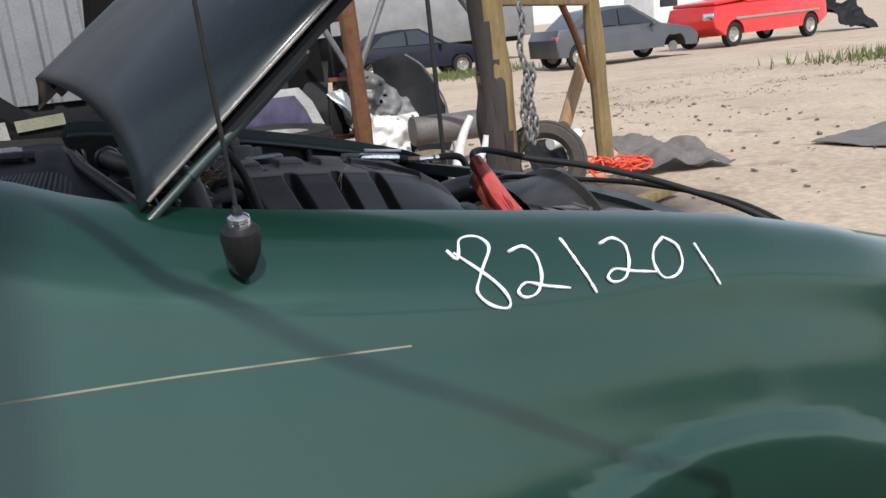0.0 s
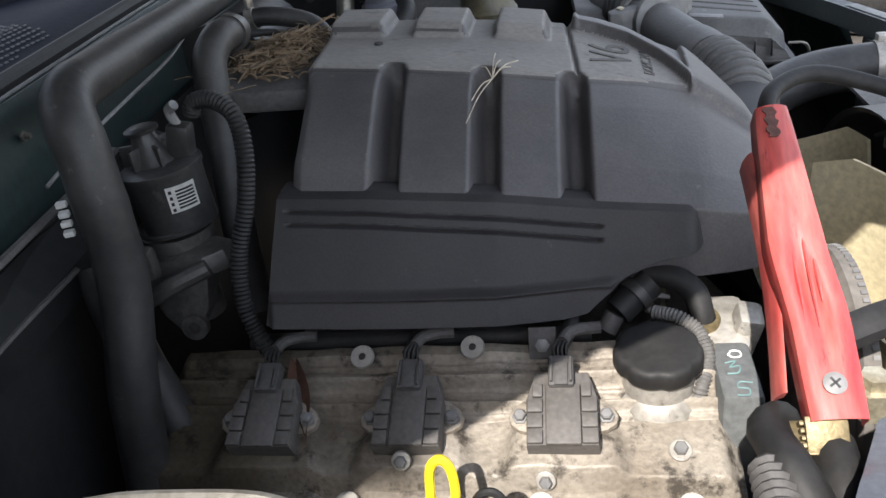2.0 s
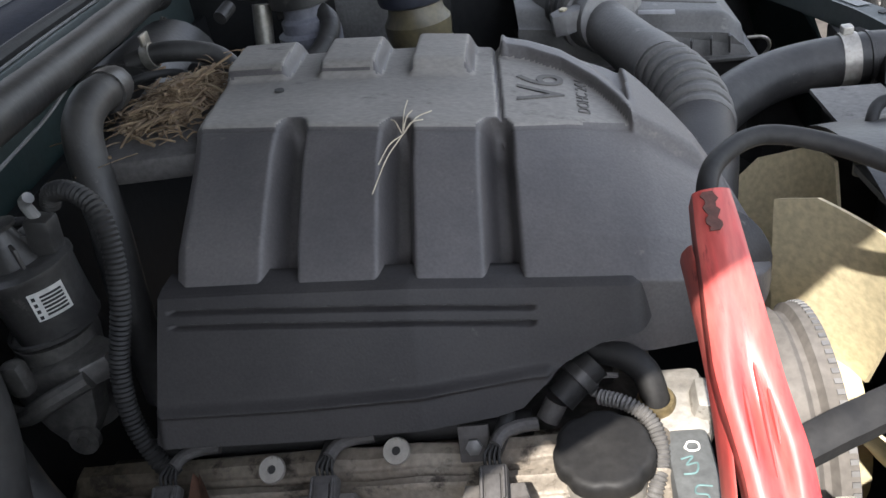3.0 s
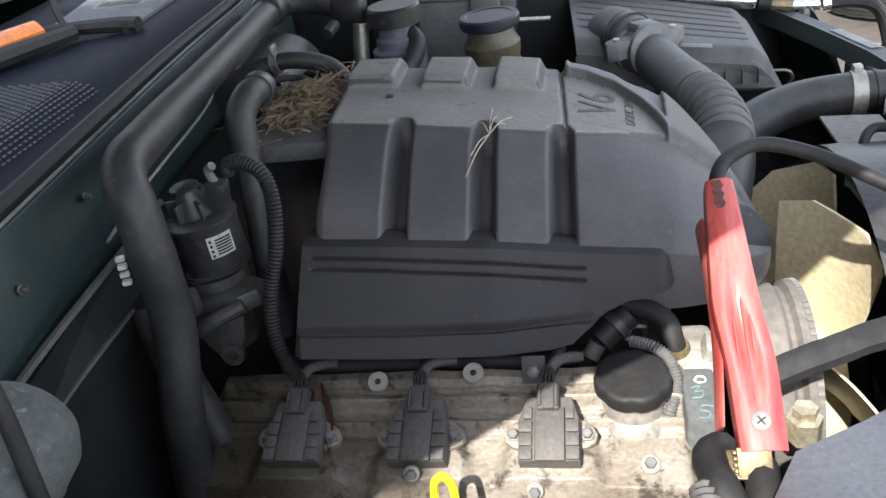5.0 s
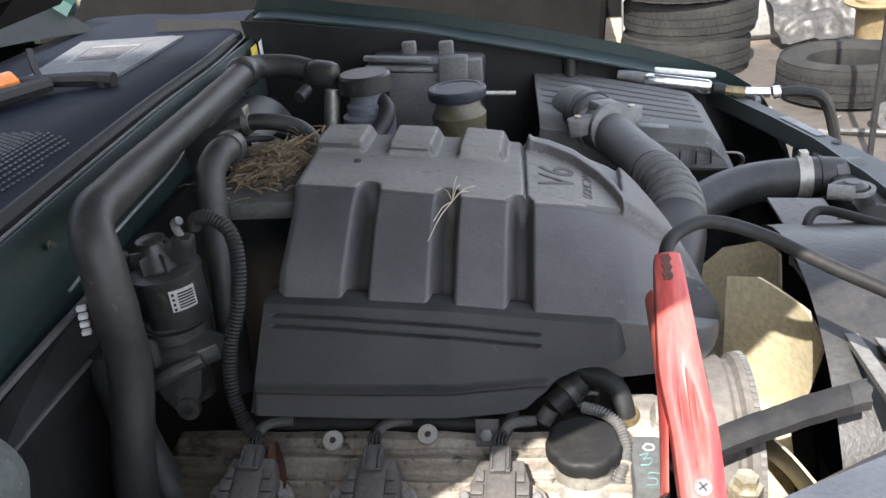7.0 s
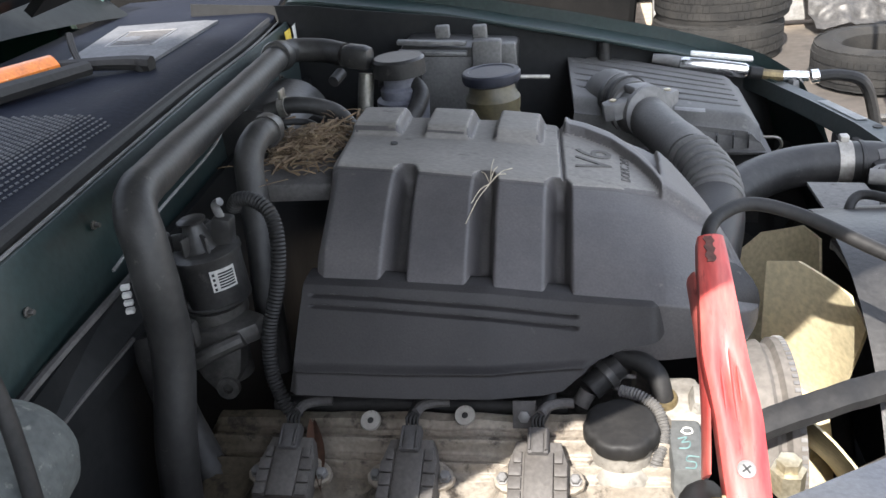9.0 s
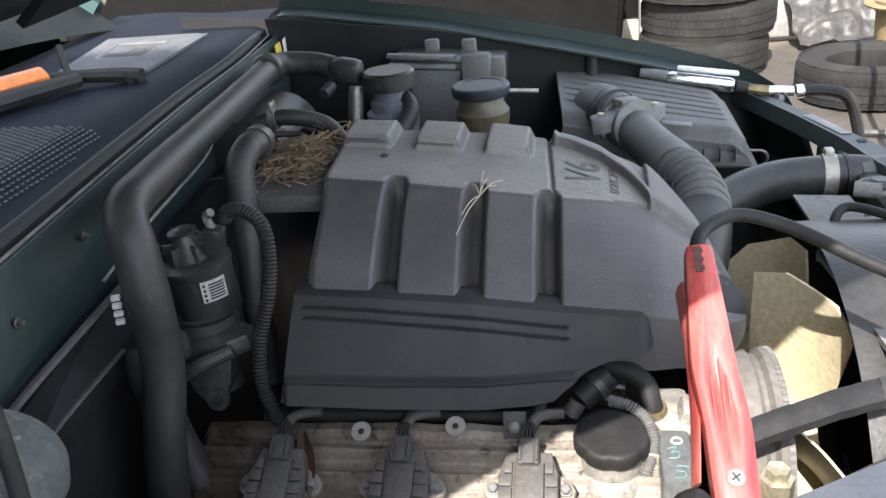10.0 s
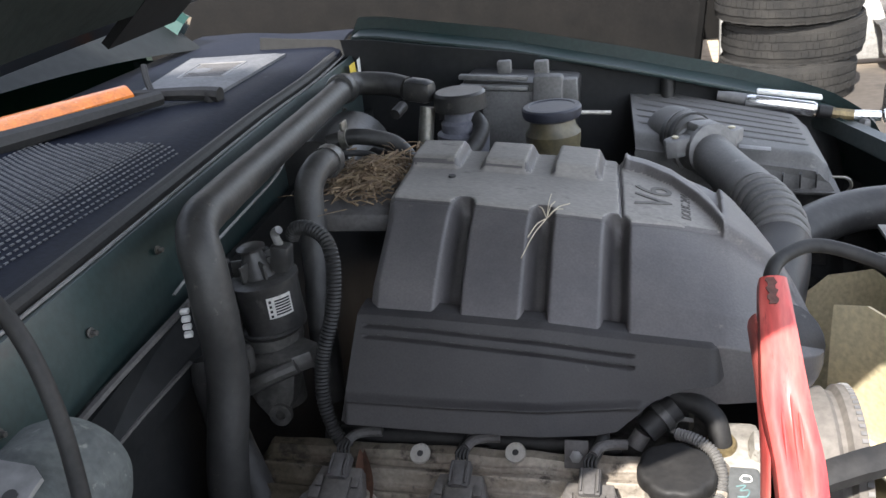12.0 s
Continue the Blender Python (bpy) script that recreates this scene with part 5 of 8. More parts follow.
hose("coil_wire", [(-0.045, -0.02, 0.905), (-0.035, 0.008, 0.912), (-0.015, 0.018, 0.908), (0.0, 0.03, 0.90)], 0.006, "black wire loom to the middle coil", "cable", RUBBER_DARK)
hose("coil_wire", [(0.075, -0.02, 0.905), (0.085, 0.008, 0.912), (0.08, 0.03, 0.905)], 0.006, "black wire loom to the front coil", "cable", RUBBER_DARK)
hose("ribbed_conduit", [(0.150, 0.030, 0.905), (0.168, 0.020, 0.906), (0.182, 0.010, 0.900), (0.1875, -0.005, 0.891), (0.186, -0.018, 0.881), (0.179, -0.032, 0.868), (0.175, -0.045, 0.83)], 0.0060, "grey ribbed wiring conduit round the oil cap", "cable", CONDUIT, 12, 8, (46, 0.0014))
hose("coolant_elbow", [(0.135, 0.075, 0.930), (0.152, 0.062, 0.923), (0.170, 0.054, 0.921), (0.184, 0.045, 0.913), (0.189, 0.036, 0.897), (0.190, 0.033, 0.885)], 0.0105, "black rubber coolant elbow under the cover nose", "hose", RUBBER_DARK)
tagged(part("sensor_ring", ring(B(), [(0.0100, -0.004), (0.0135, -0.003), (0.0140, 0.001), (0.0125, 0.004), (0.0100, 0.004)], 24, (0.190, 0.034, 0.893), (12, 0, 0)), OLD_BRASS), "dull brass ring round the coolant elbow", "ring")
plug_b = thing("loom_connector", "round black loom connector under the cover skirt", "connector")
part("body", tube(B(), [(0.150, 0.048, 0.922), (0.136, 0.040, 0.914), (0.122, 0.031, 0.905)], 0.0125, 16), RUBBER_DARK, plug_b)
part("collar", tube(B(), [(0.141, 0.043, 0.917), (0.135, 0.039, 0.9135)], 0.0150, 16), PLASTIC, plug_b)
part("nozzle", tube(B(), [(0.120, 0.030, 0.904), (0.112, 0.024, 0.892)], 0.0085, 12), PLASTIC_GREY, plug_b)
hose("earth_wire", [(0.146, 0.034, 0.902), (0.149, 0.042, 0.907), (0.154, 0.047, 0.909), (0.165, 0.050, 0.906)], 0.0022, "thin pale wire under the cover nose", "cable", CONDUIT, 8)
leaf = B()
grid(leaf, 4, 8, lambda u, v: Vector((-0.146 + 0.018 * (u - 0.5) * math.sin(math.pi * min(1, v * 0.95 + 0.08)) + 0.022 * v, -0.012 - 0.064 * v, 0.897 - 0.030 * v + 0.003 * math.cos(6 * u))), (0, 0, -0.0008))
tagged(part("dry_leaf", leaf, LEAF), "curled brown dry leaf on the valve cover", "leaf")

# cowl things
wiper = thing("wiper_arm", "black wiper arm with its pivot cap on the cowl", "wiper")
b = B()
tube(b, [(-0.485, 0.455, 1.152), (-0.52, 0.455, 1.156), (-0.58, 0.445, 1.160), (-0.66, 0.42, 1.165)], lambda t: 0.012 - 0.004 * t, 8)
tube(b, [(-0.585, 0.44, 1.160), (-0.60, 0.455, 1.18), (-0.61, 0.47, 1.20)], 0.005, 8)
part("arm", b, RUBBER_DARK, wiper)
part("pivot_cap", lathe(B(), [(0.013, -0.010), (0.014, 0.003), (0.011, 0.008), (0.004, 0.010)], 20, (-0.500, 0.458, 1.154), (0, 12, 0)), RUBBER_DARK, wiper)
lens = thing("marker_lens", "loose broken orange lamp lens lying on the cowl", "lamp lens")
LENS = [(-0.69, 0.205), (-0.60, 0.415), (-0.64, 0.435), (-0.74, 0.29)]
b = B()
grid(b, 16, 8, lambda u, v: quad([(x, y, 1.164) for x, y in LENS], u, v) + Vector((0, 0, 0.018 * math.sin(math.pi * min(1, v * 0.9 + 0.1)))), (0, 0, -0.006))
part("lens", b, ORANGE, lens)
b = B()
tube(b, [(-0.70, 0.175, 1.158), (-0.63, 0.29, 1.160), (-0.565, 0.425, 1.160)], lambda t: 0.016 - 0.005 * t, 8)
part("housing", b, RUBBER_DARK, lens)
# a sun patch on the cowl, put into this panel's pale colour
VENT = [(-0.505, 0.464), (-0.662, 0.490), (-0.735, 0.80), (-0.527, 0.787)]
vent = thing("cowl_vent", "cowl patch toned pale grey for sunlight, with a slotted intake", "vent panel")
part("panel", grid(B(), 16, 16, lambda u, v: quad([(x, y, 1.1535) for x, y in VENT], u, v) - Vector((0, 0, 0.005 * step(0.94, 1.0, max(abs(2 * u - 1), abs(2 * v - 1))))), (0, 0, -0.010)), COWL_SUNLIT, vent)
def vent_at(u, v, dz):
    return quad([(x, y, 1.1535 + dz) for x, y in VENT], u, v)
b = B()
for (u0, v0), (u1, v1) in (((0.22, 0.36), (0.72, 0.36)), ((0.72, 0.36), (0.72, 0.72)), ((0.72, 0.72), (0.22, 0.72)), ((0.22, 0.72), (0.22, 0.36))):
    tube(b, [vent_at(u0, v0, 0.0), vent_at(u1, v1, 0.0)], 0.0018, 6)
part("intake_rim", b, GREY_METAL, vent)
for k in range(9):
    v = 0.40 + 0.036 * k
    part("slot", tube(B(), [vent_at(0.26, v, 0.0), vent_at(0.48 if 2 < k < 6 else 0.68, v, 0.0)], 0.0013, 6), PLASTIC_GREY, vent)
bm = B()
grid(bm, 20, 20, lambda u, v: Vector((-0.76 - 0.72 * u, lerp(-0.5, 0.9, v), 1.15 + 0.62 * u + 0.05 * (1 - (2 * v - 1) ** 2))), (-0.004, 0, 0.004))
part("windshield", bm, GLASS_DUSTY, car, "dark reflecting windshield")

# labels on the firewall and under the hood
def tag(y0, y1, z0, z1, material, name, label, cat="label"):
    b = B()
    grid(b, 3, 3, lambda u, v: Vector((wall_x(lerp(y0, y1, u)) + 0.0145, lerp(y0, y1, u), lerp(z0, z1, v))), (0.0006, 0, 0))
    o = part(name, b, material)
    return tagged(o, label, cat)


tag(0.765, 0.80, 1.085, 1.122, YELLOW_PAPER, "warning_label", "yellow warning label on the green firewall")
tag(0.815, 0.855, 1.08, 1.122, WHITE_PAPER, "paper_label", "white paper label on the green firewall")

# blower drum on the near side of the firewall
blower = thing("blower_motor", "dark round blower housing with a white corroded cast end", "motor")
b = B()
lathe(b, [(0.03, 0.0), (0.044, 0.006), (0.052, 0.022), (0.053, 0.05), (0.054, 0.052), (0.054, 0.058), (0.053, 0.06), (0.053, 0.14), (0.05, 0.15)], 40, (-0.300, -0.18, 1.036), (92, 0, 6))
part("housing", b, DRUM, blower, "dusty grey drum")
b = B()
lathe(b, [(0.056, 0.0), (0.060, 0.002), (0.060, 0.008), (0.056, 0.010), (0.055, 0.020), (0.050, 0.050), (0.040, 0.066), (0.022, 0.072)], 36, (-0.286, -0.322, 1.031), (92, 0, 6))
box(b, (0.05, 0.03, 0.034), (-0.300, -0.365, 1.066), 0.008, (0, 10, 8))
part("end_bell", b, CORRODED, blower, "white corroded cast end")
for k in range(5):
    a = radians(20 + 35 * k)
    part("bell_rib", box_bm((0.006, 0.055, 0.008), 0.002, (-0.283 + 0.051 * math.cos(a), -0.352, 1.030 + 0.051 * math.sin(a)), (0, -math.degrees(a) + 90, 6)), CORRODED, blower)
b = B()
tube(b, [(-0.315, -0.375, 1.028), (-0.362, -0.386, 1.016)], 0.013, 14)
tube(b, [(-0.352, -0.384, 1.018), (-0.370, -0.388, 1.014)], 0.0155, 14)
part("spigot", b, CORRODED, blower)
b = B()
ring(b, [(0.053, -0.003), (0.063, -0.003), (0.064, 0.0), (0.063, 0.003), (0.053, 0.003)], 36, (-0.287, -0.318, 1.031), (92, 0, 6))
part("clamp_ring", b, GREY_METAL, blower)
b = B()
slab(b, [(-0.040, -0.022), (0.030, -0.022), (0.040, -0.012), (0.040, 0.016), (0.028, 0.024), (-0.034, 0.024), (-0.042, 0.010)], -0.002, 0.002, 0.001, pose(-0.290, -0.285, 1.090, 16, 6, 0))
tab = part("bracket_tab", b, GREY_METAL, blower, "bent grey sheet bracket")
part("tab_hole", lathe(B(), [(0.005, 0), (0.005, 0.0012), (0.004, 0.0012)], 16, (-0.262, -0.288, 1.0895), (16, 6, 0)), INK, tab)
b = B()
box(b, (0.028, 0.030, 0.040), (-0.222, -0.345, 1.035), 0.003, (0, 10, 14))
box(b, (0.018, 0.022, 0.020), (-0.214, -0.340, 1.062), 0.002, (0, 14, 14))
part("plug_block", b, CREAM, blower, "cream plastic connector block")
part("plug_lower", box_bm((0.034, 0.030, 0.030), 0.003, (-0.226, -0.365, 1.006), (0, 16, 10)), TAN, blower, "tan connector")
SHRINK = Matrix.Translation((-0.246, -0.366, 1.046)) @ Matrix.Scale(0.86, 4) @ Matrix.Translation((0.286, 0.345, -1.03))
for child in blower.children:
    child.matrix_basis = SHRINK
blower.children[0].matrix_basis = pose(-0.045, -0.02, 0.022) @ SHRINK
near_h = thing("near_hose", "thin black hose arching over the blower housing", "hose")
part("hose", tube(B(), [(-0.315, -0.25, 1.228), (-0.270, -0.262, 1.220), (-0.230, -0.270, 1.185), (-0.210, -0.280, 1.13), (-0.202, -0.294, 1.06), (-0.199, -0.300, 1.04)], 0.0056, 12), RUBBER_DARK, near_h)
part("sleeve", tube(B(), [(-0.200, -0.298, 1.046), (-0.190, -0.312, 1.01), (-0.165, -0.330, 0.965), (-0.14, -0.345, 0.93)], 0.0064, 12, 8, None, 0, 0.15), TAN, near_h, "dusty tan hose sleeve")
b = B()
grid(b, 20, 6, lambda u, v: Vector((-0.31 + 0.02 * v - 0.012 * u, lerp(-0.30, 0.10, u), 1.035 - 0.035 * v + 0.012 * u)), (-0.004, 0, -0.03))
tagged(part("firewall_ledge", b, BLACK_PAINT, car), "dusty folded firewall ledge")

bm = B()
tube(bm, [(-0.302, -0.02, 1.072), (-0.303, 0.066, 1.085), (-0.306, 0.216, 1.097), (-0.322, 0.30, 1.10)], 0.0017, 6)
part("insulation_lip", bm, GREY_METAL, firewall, "bare pale insulation edge")
bm = B()
tube(bm, [(-0.296, -0.30, 1.030), (-0.298, -0.16, 1.046), (-0.299, 0.0, 1.056), (-0.302, 0.08, 1.060)], 0.0036, 6)
part("ledge_fold", bm, PLASTIC_GREY, firewall, "dusty folded edge")
bm = B()
tube(bm, [(-0.292, -0.30, 0.985), (-0.295, -0.15, 1.002), (-0.297, -0.03, 1.004)], 0.0026, 6)
part("ledge_fold", bm, PLASTIC_GREY, firewall, "dusty folded edge")
for y, z in ((-0.115, 1.086), (0.02, 1.100), (-0.24, 1.078), (0.34, 1.09), (0.52, 1.085), (0.70, 1.06)):
    sx = wall_x(y) + 0.012
    part("stud", lathe(B(), [(0.0045, 0), (0.0045, 0.0015), (0.0025, 0.002), (0.0025, 0.006), (0.002, 0.007)], 10, (sx, y, z), (0, 90, 0)), CAST, firewall)
clips = thing("wire_clip", "small pale plastic clips stacked on the firewall", "clip")
for k in range(4):
    part("clip_tooth", box_bm((0.008, 0.006, 0.0045), 0.001, (-0.283, -0.037 - 0.001 * k, 1.064 - 0.0075 * k), (8 * (k % 2), 0, 20)), WHITE_PAINT, clips)
hose("vacuum_line", [(-0.295, 0.10, 1.065), (-0.268, 0.11, 1.055), (-0.262, 0.10, 1.01), (-0.268, 0.09, 0.95), (-0.275, 0.06, 0.88)], 0.0042, "thin black vacuum line beside the valve", "hose", RUBBER_DARK)
hose("vacuum_line", [(-0.315, 0.33, 1.07), (-0.275, 0.35, 1.085), (-0.24, 0.37, 1.08), (-0.215, 0.36, 1.07)], 0.0045, "thin black vacuum line behind the nest", "hose", RUBBER_DARK)
hose("wiring_loom", [(-0.30, 0.50, 1.02), (-0.26, 0.46, 1.055), (-0.225, 0.42, 1.06), (-0.19, 0.44, 1.03), (-0.17, 0.50, 0.98)], 0.007, "taped black wiring loom behind the intake", "cable", RUBBER_DARK, 10, 8, None, 0.25)

# ---- near side: brake unit and its pipes ----
abs_u = thing("brake_unit", "bare aluminium brake pressure unit with bent steel pipes", "brake unit")
part("block", box_bm((0.085, 0.075, 0.06), 0.006, (-0.045, -0.375, 0.99), (0, 4, 0)), ALU_BRIGHT, abs_u)
part("valve_lid", box_bm((0.07, 0.05, 0.018), 0.005, (-0.045, -0.385, 1.026), (0, 4, 0)), CORRODED, abs_u)
b = B()
slab(b, [(-0.03, -0.02), (0.03, -0.02), (0.045, 0.0), (0.03, 0.02), (-0.03, 0.022), (-0.042, 0.0)], -0.02, 0.012, 0.004, pose(0.04, -0.37, 1.008, 0, 6, 0))
lathe(b, [(0.012, 0.012), (0.012, 0.016), (0.008, 0.017)], 16, (0.03, -0.37, 1.006))
part("pump_flange", b, ALU, abs_u)
part("cap", lathe(B(), [(0.020, -0.02), (0.022, 0.006), (0.018, 0.012), (0.004, 0.014)], 24, (-0.115, -0.362, 1.03)), RUBBER_DARK, abs_u, "round dark rubber cap")
TOPS = [(1.062, -0.324, -0.024), (1.052, -0.336, -0.006), (1.044, -0.346, -0.028), (1.033, -0.353, -0.010), (1.024, -0.362, -0.026)]
for k, (zt, yt, xr) in enumerate(TOPS):
    xl = -0.112 + 0.004 * k
    b = B()
    tube(b, [(xl - 0.03, yt - 0.01, 0.95), (xl - 0.022, yt - 0.006, zt - 0.055), (xl - 0.004, yt, zt - 0.012), (xl + 0.018, yt, zt - 0.001), (lerp(xl, xr, 0.6), yt, zt + 0.002), (xr + 0.0, yt, zt), (xr + 0.022, yt - 0.004, zt - 0.012), (xr + 0.030, yt - 0.008, zt - 0.045), (xr + 0.028, yt - 0.012, 0.98)], 0.0037, 10, 6)
    part("pipe", b, STEEL, abs_u)
for k in range(3):
    part("plug_cap", box_bm((0.016, 0.012, 0.012), 0.002, (-0.068 + 0.022 * k, -0.388, 1.040), (0, 4, 0)), (PLASTIC, GREY_METAL, PLASTIC)[k], abs_u)
for k in range(2):
    part("fitting", lathe(B(), [(0.007, 0), (0.007, 0.014), (0.005, 0.016)], 6, (-0.02 + 0.03 * k, -0.372, 1.02)), ZINC, abs_u)

# ---- near front: relay box lid, battery clamp, cables ----
relay = thing("relay_box", "dusty dark relay box lid with a white printed fuse chart", "relay box")
LID = [(0.175, -0.335, 1.002), (0.52, -0.355, 0.983), (0.475, -0.026, 0.962), (0.252, -0.172, 0.974)]
part("upper_lid", grid(B(), 20, 14, lambda u, v: quad(LID, u, v) + Vector((0, 0, 0.004 * math.sin(math.pi * u) + (0.003 if 0.55 < v < 0.64 else 0) - 0.012 * step(0.93, 1.0, v) - 0.012 * step(0.95, 1.0, u))), (0, 0, -0.07)), BLUE_BOX, relay)
LOW = [(0.115, -0.50, 0.996), (0.48, -0.50, 0.975), (0.49, -0.360, 0.982), (0.165, -0.342, 1.0)]
lower = part("lower_lid", grid(B(), 16, 10, lambda u, v: quad(LOW, u, v) - Vector((0, 0, 0.010 * step(0.95, 1.0, abs(2 * u - 1)) + 0.008 * step(0.92, 1.0, abs(2 * v - 1)))), (0, 0, -0.07)), PLASTIC_GREY, relay)
for (px, py, w, h) in ((0.19, -0.352, 0.028, 0.013), (0.25, -0.354, 0.052, 0.013), (0.205, -0.385, 0.028, 0.026), (0.325, -0.377, 0.055, 0.045), (0.165, -0.405, 0.026, 0.018), (0.25, -0.402, 0.030, 0.012), (0.30, -0.43, 0.05, 0.02)):
    zz = 1.0 - 0.058 * (px - 0.165) + 0.002
    b = B()
    for dx, dy, sx, sy in ((0, h / 2, w, 0.0014), (0, -h / 2, w, 0.0014), (-w / 2, 0, 0.0014, h), (w / 2, 0, 0.0014, h), (-w / 6, 0, 0.001, h), (w / 6, 0, 0.001, h), (0, 0, w, 0.001), (-w / 4, h / 4, w / 5, 0.002), (w / 4, -h / 4, w / 6, 0.002)):
        box(b, (sx, sy, 0.0006), (dx, dy, 0))
    bmesh.ops.transform(b, matrix=pose(px, py, zz, 0, 3.3, 0), verts=b.verts[:])
    part("printed_chart", b, WHITE_PAPER, lower, smooth=0)

clampy = thing("booster_clamp", "worn red steel jumper-cable clamp with brass jaws", "cable clamp")
TOPP, BOT = Vector((0.219, -0.022, 1.081)), Vector((0.2235, -0.172, 0.972))
AX = (TOPP - BOT).normalized()
SIDE = Vector((1, 0, 0)) - AX * AX.x
SIDE.normalize()
NRM = SIDE.cross(AX)


def clamp_frame():
    m = Matrix((SIDE, AX, NRM)).transposed().to_4x4()
    return Matrix.Translation(BOT) @ m


L = (TOPP - BOT).length
CM = clamp_frame()
if (CM.to_3x3() @ Vector((0, 0, 1))).z < 0:
    CM = CM @ Matrix.Diagonal((1, 1, -1, 1))


def channel(sgn):
    """Half of the clamp: a pressed channel, wide at the jaw and narrow at the cable."""
    def f(u, v):
        w = table([(0, 0.0150), (0.12, 0.0158), (0.35, 0.0165), (0.55, 0.016), (0.92, 0.0115), (1.0, 0.010)], u)
        a = v * 2 - 1
        x = w * max(-1, min(1, a * 1.45)) + 0.0045 * (1 - step(0.25, 0.55, u))
        dz = -0.016 * step(0.62, 1.0, abs(a)) + 0.004 * (1 - (min(1, abs(a) * 1.4)) ** 2) - 0.006 * math.exp(-((u - 0.35) / 0.2) ** 2) * math.exp(-(a / 0.25) ** 2)
        return CM @ Vector((x, lerp(-0.007, L + 0.006, u), sgn * (0.010 + dz)))
    b = B()
    grid(b, 40, 24, f, CM.to_3x3() @ Vector((0, 0, -sgn * 0.0014)))
    return b


part("upper_handle", channel(1), RED, clampy, "worn red painted steel handle")
# the second handle shows as a strip beside the first
b = B()
grid(b, 40, 10, lambda u, v: CM @ Vector((-0.0215 + 0.004 * u + 0.0045 * v + 0.004 * math.sin(math.pi * u), lerp(0.012, L - 0.018, u), -0.002 - 0.012 * (1 - v) ** 2)), CM.to_3x3() @ Vector((0, 0, -0.012)))
part("lower_handle", b, RED, clampy, "worn red painted steel handle")
b = B()
grid(b, 10, 8, lambda u, v: CM @ Vector((lerp(-0.0055, 0.001, v) + 0.0012 * math.sin(19 * u + 5 * v), lerp(L - 0.018, L + 0.0045, u), 0.0152 - 0.0012 * u)), CM.to_3x3() @ Vector((0, 0, -0.001)))
part("scorch_patch", b, SCORCH, clampy, "scorched black patch")
for x0, y0, y1 in ((-0.004, 0.05, 0.10), (0.003, 0.045, 0.115), (0.007, 0.06, 0.095)):
    pb = B()
    tube(pb, [CM @ Vector((x0, lerp(y0, y1, k / 5), 0.0116 + 0.0010 * math.sin(k))) for k in range(6)], lambda t: 0.0004 + 0.0009 * math.sin(math.pi * t), 6, 3)
    part("crease", pb, RED, clampy)
b = lathe(B(), [(0.0062, 0.0), (0.0062, 0.0012), (0.004, 0.002), (0.001, 0.0021)], 20)
bmesh.ops.transform(b, matrix=CM @ Matrix.Translation((0.004, 0.012, 0.0138)), verts=b.verts[:])
rivet = part("rivet", b, GREY_METAL, clampy, "round screw with a cross slot")
b = B()
box(b, (0.007, 0.0013, 0.0006))
box(b, (0.0013, 0.007, 0.0006))
bmesh.ops.transform(b, matrix=CM @ Matrix.Translation((0.004, 0.012, 0.0159)) @ Matrix.Rotation(0.6, 4, "Z"), verts=b.verts[:])
part("cross_slot", b, INK, rivet)
b = B()
for s in (-1, 1):
    box(b, (0.022, 0.020, 0.004), (-0.006 + 0.004 * s, -0.013, 0.004 * s), 0.001, (s * 14, 0, 0))
for k in range(5):
    tb = box_bm((0.018, 0.003, 0.007), 0.0008, (-0.006, -0.022 + 0.004 * k, 0.0))
    bmesh.ops.transform(tb, matrix=CM, verts=tb.verts[:])
    part("tooth", tb, OLD_BRASS, clampy)
box(b, (0.006, 0.03, 0.012), (-0.006, 0.002, -0.005), 0.0015)
bmesh.ops.transform(b, matrix=CM, verts=b.verts[:])
part("jaw", b, OLD_BRASS, clampy, "brass clamp jaw")
hose("jumper_cable", [TOPP - AX * 0.02 + Vector((0, 0, -0.004)), TOPP + AX * 0.012, (0.232, 0.012, 1.095), (0.260, 0.032, 1.094), (0.300, 0.027, 1.083), (0.345, -0.002, 1.068), (0.42, -0.07, 1.05), (0.51, -0.18, 1.015), (0.60, -0.32, 0.955), (0.67, -0.43, 0.84), (0.72, -0.48, 0.60)], 0.0058, "black jumper cable arching over the engine front", "cable", RUBBER_DARK, 16, 10)
hose("jumper_cable", [(0.41, 0.262, 0.955), (0.408, 0.272, 0.975), (0.425, 0.288, 0.985), (0.46, 0.262, 0.985), (0.52, 0.20, 0.98), (0.62, 0.02, 0.972), (0.68, -0.20, 0.945), (0.71, -0.36, 0.85), (0.72, -0.42, 0.62)], 0.0055, "second black jumper cable over the radiator", "cable", RUBBER_DARK, 16, 10)
clamp2 = thing("ground_clamp", "small worn clamp on the radiator panel", "cable clamp")
part("handle", tube(B(), [(0.408, 0.265, 0.965), (0.425, 0.235, 0.955), (0.455, 0.185, 0.945), (0.475, 0.15, 0.935)], lambda t: 0.007 + 0.004 * t, 8), GREY_METAL, clamp2)
part("grip", tube(B(), [(0.402, 0.27, 0.972), (0.41, 0.266, 0.970)], 0.0045, 8), RED, clamp2)
hose("battery_lead", [(0.205, -0.155, 0.95), (0.195, -0.175, 0.96), (0.20, -0.205, 0.96), (0.215, -0.235, 0.93), (0.22, -0.255, 0.86)], 0.013, "taped black battery lead by the red clamp", "cable", RUBBER_DARK, 12, 8, None, 0.2)
hose("battery_lead", [(0.226, -0.150, 0.93), (0.227, -0.172, 0.950), (0.226, -0.198, 0.955), (0.224, -0.235, 0.93), (0.222, -0.275, 0.87)], 0.012, "black battery lead beside the relay box", "cable", RUBBER_DARK, 12, 8, None, 0.2)
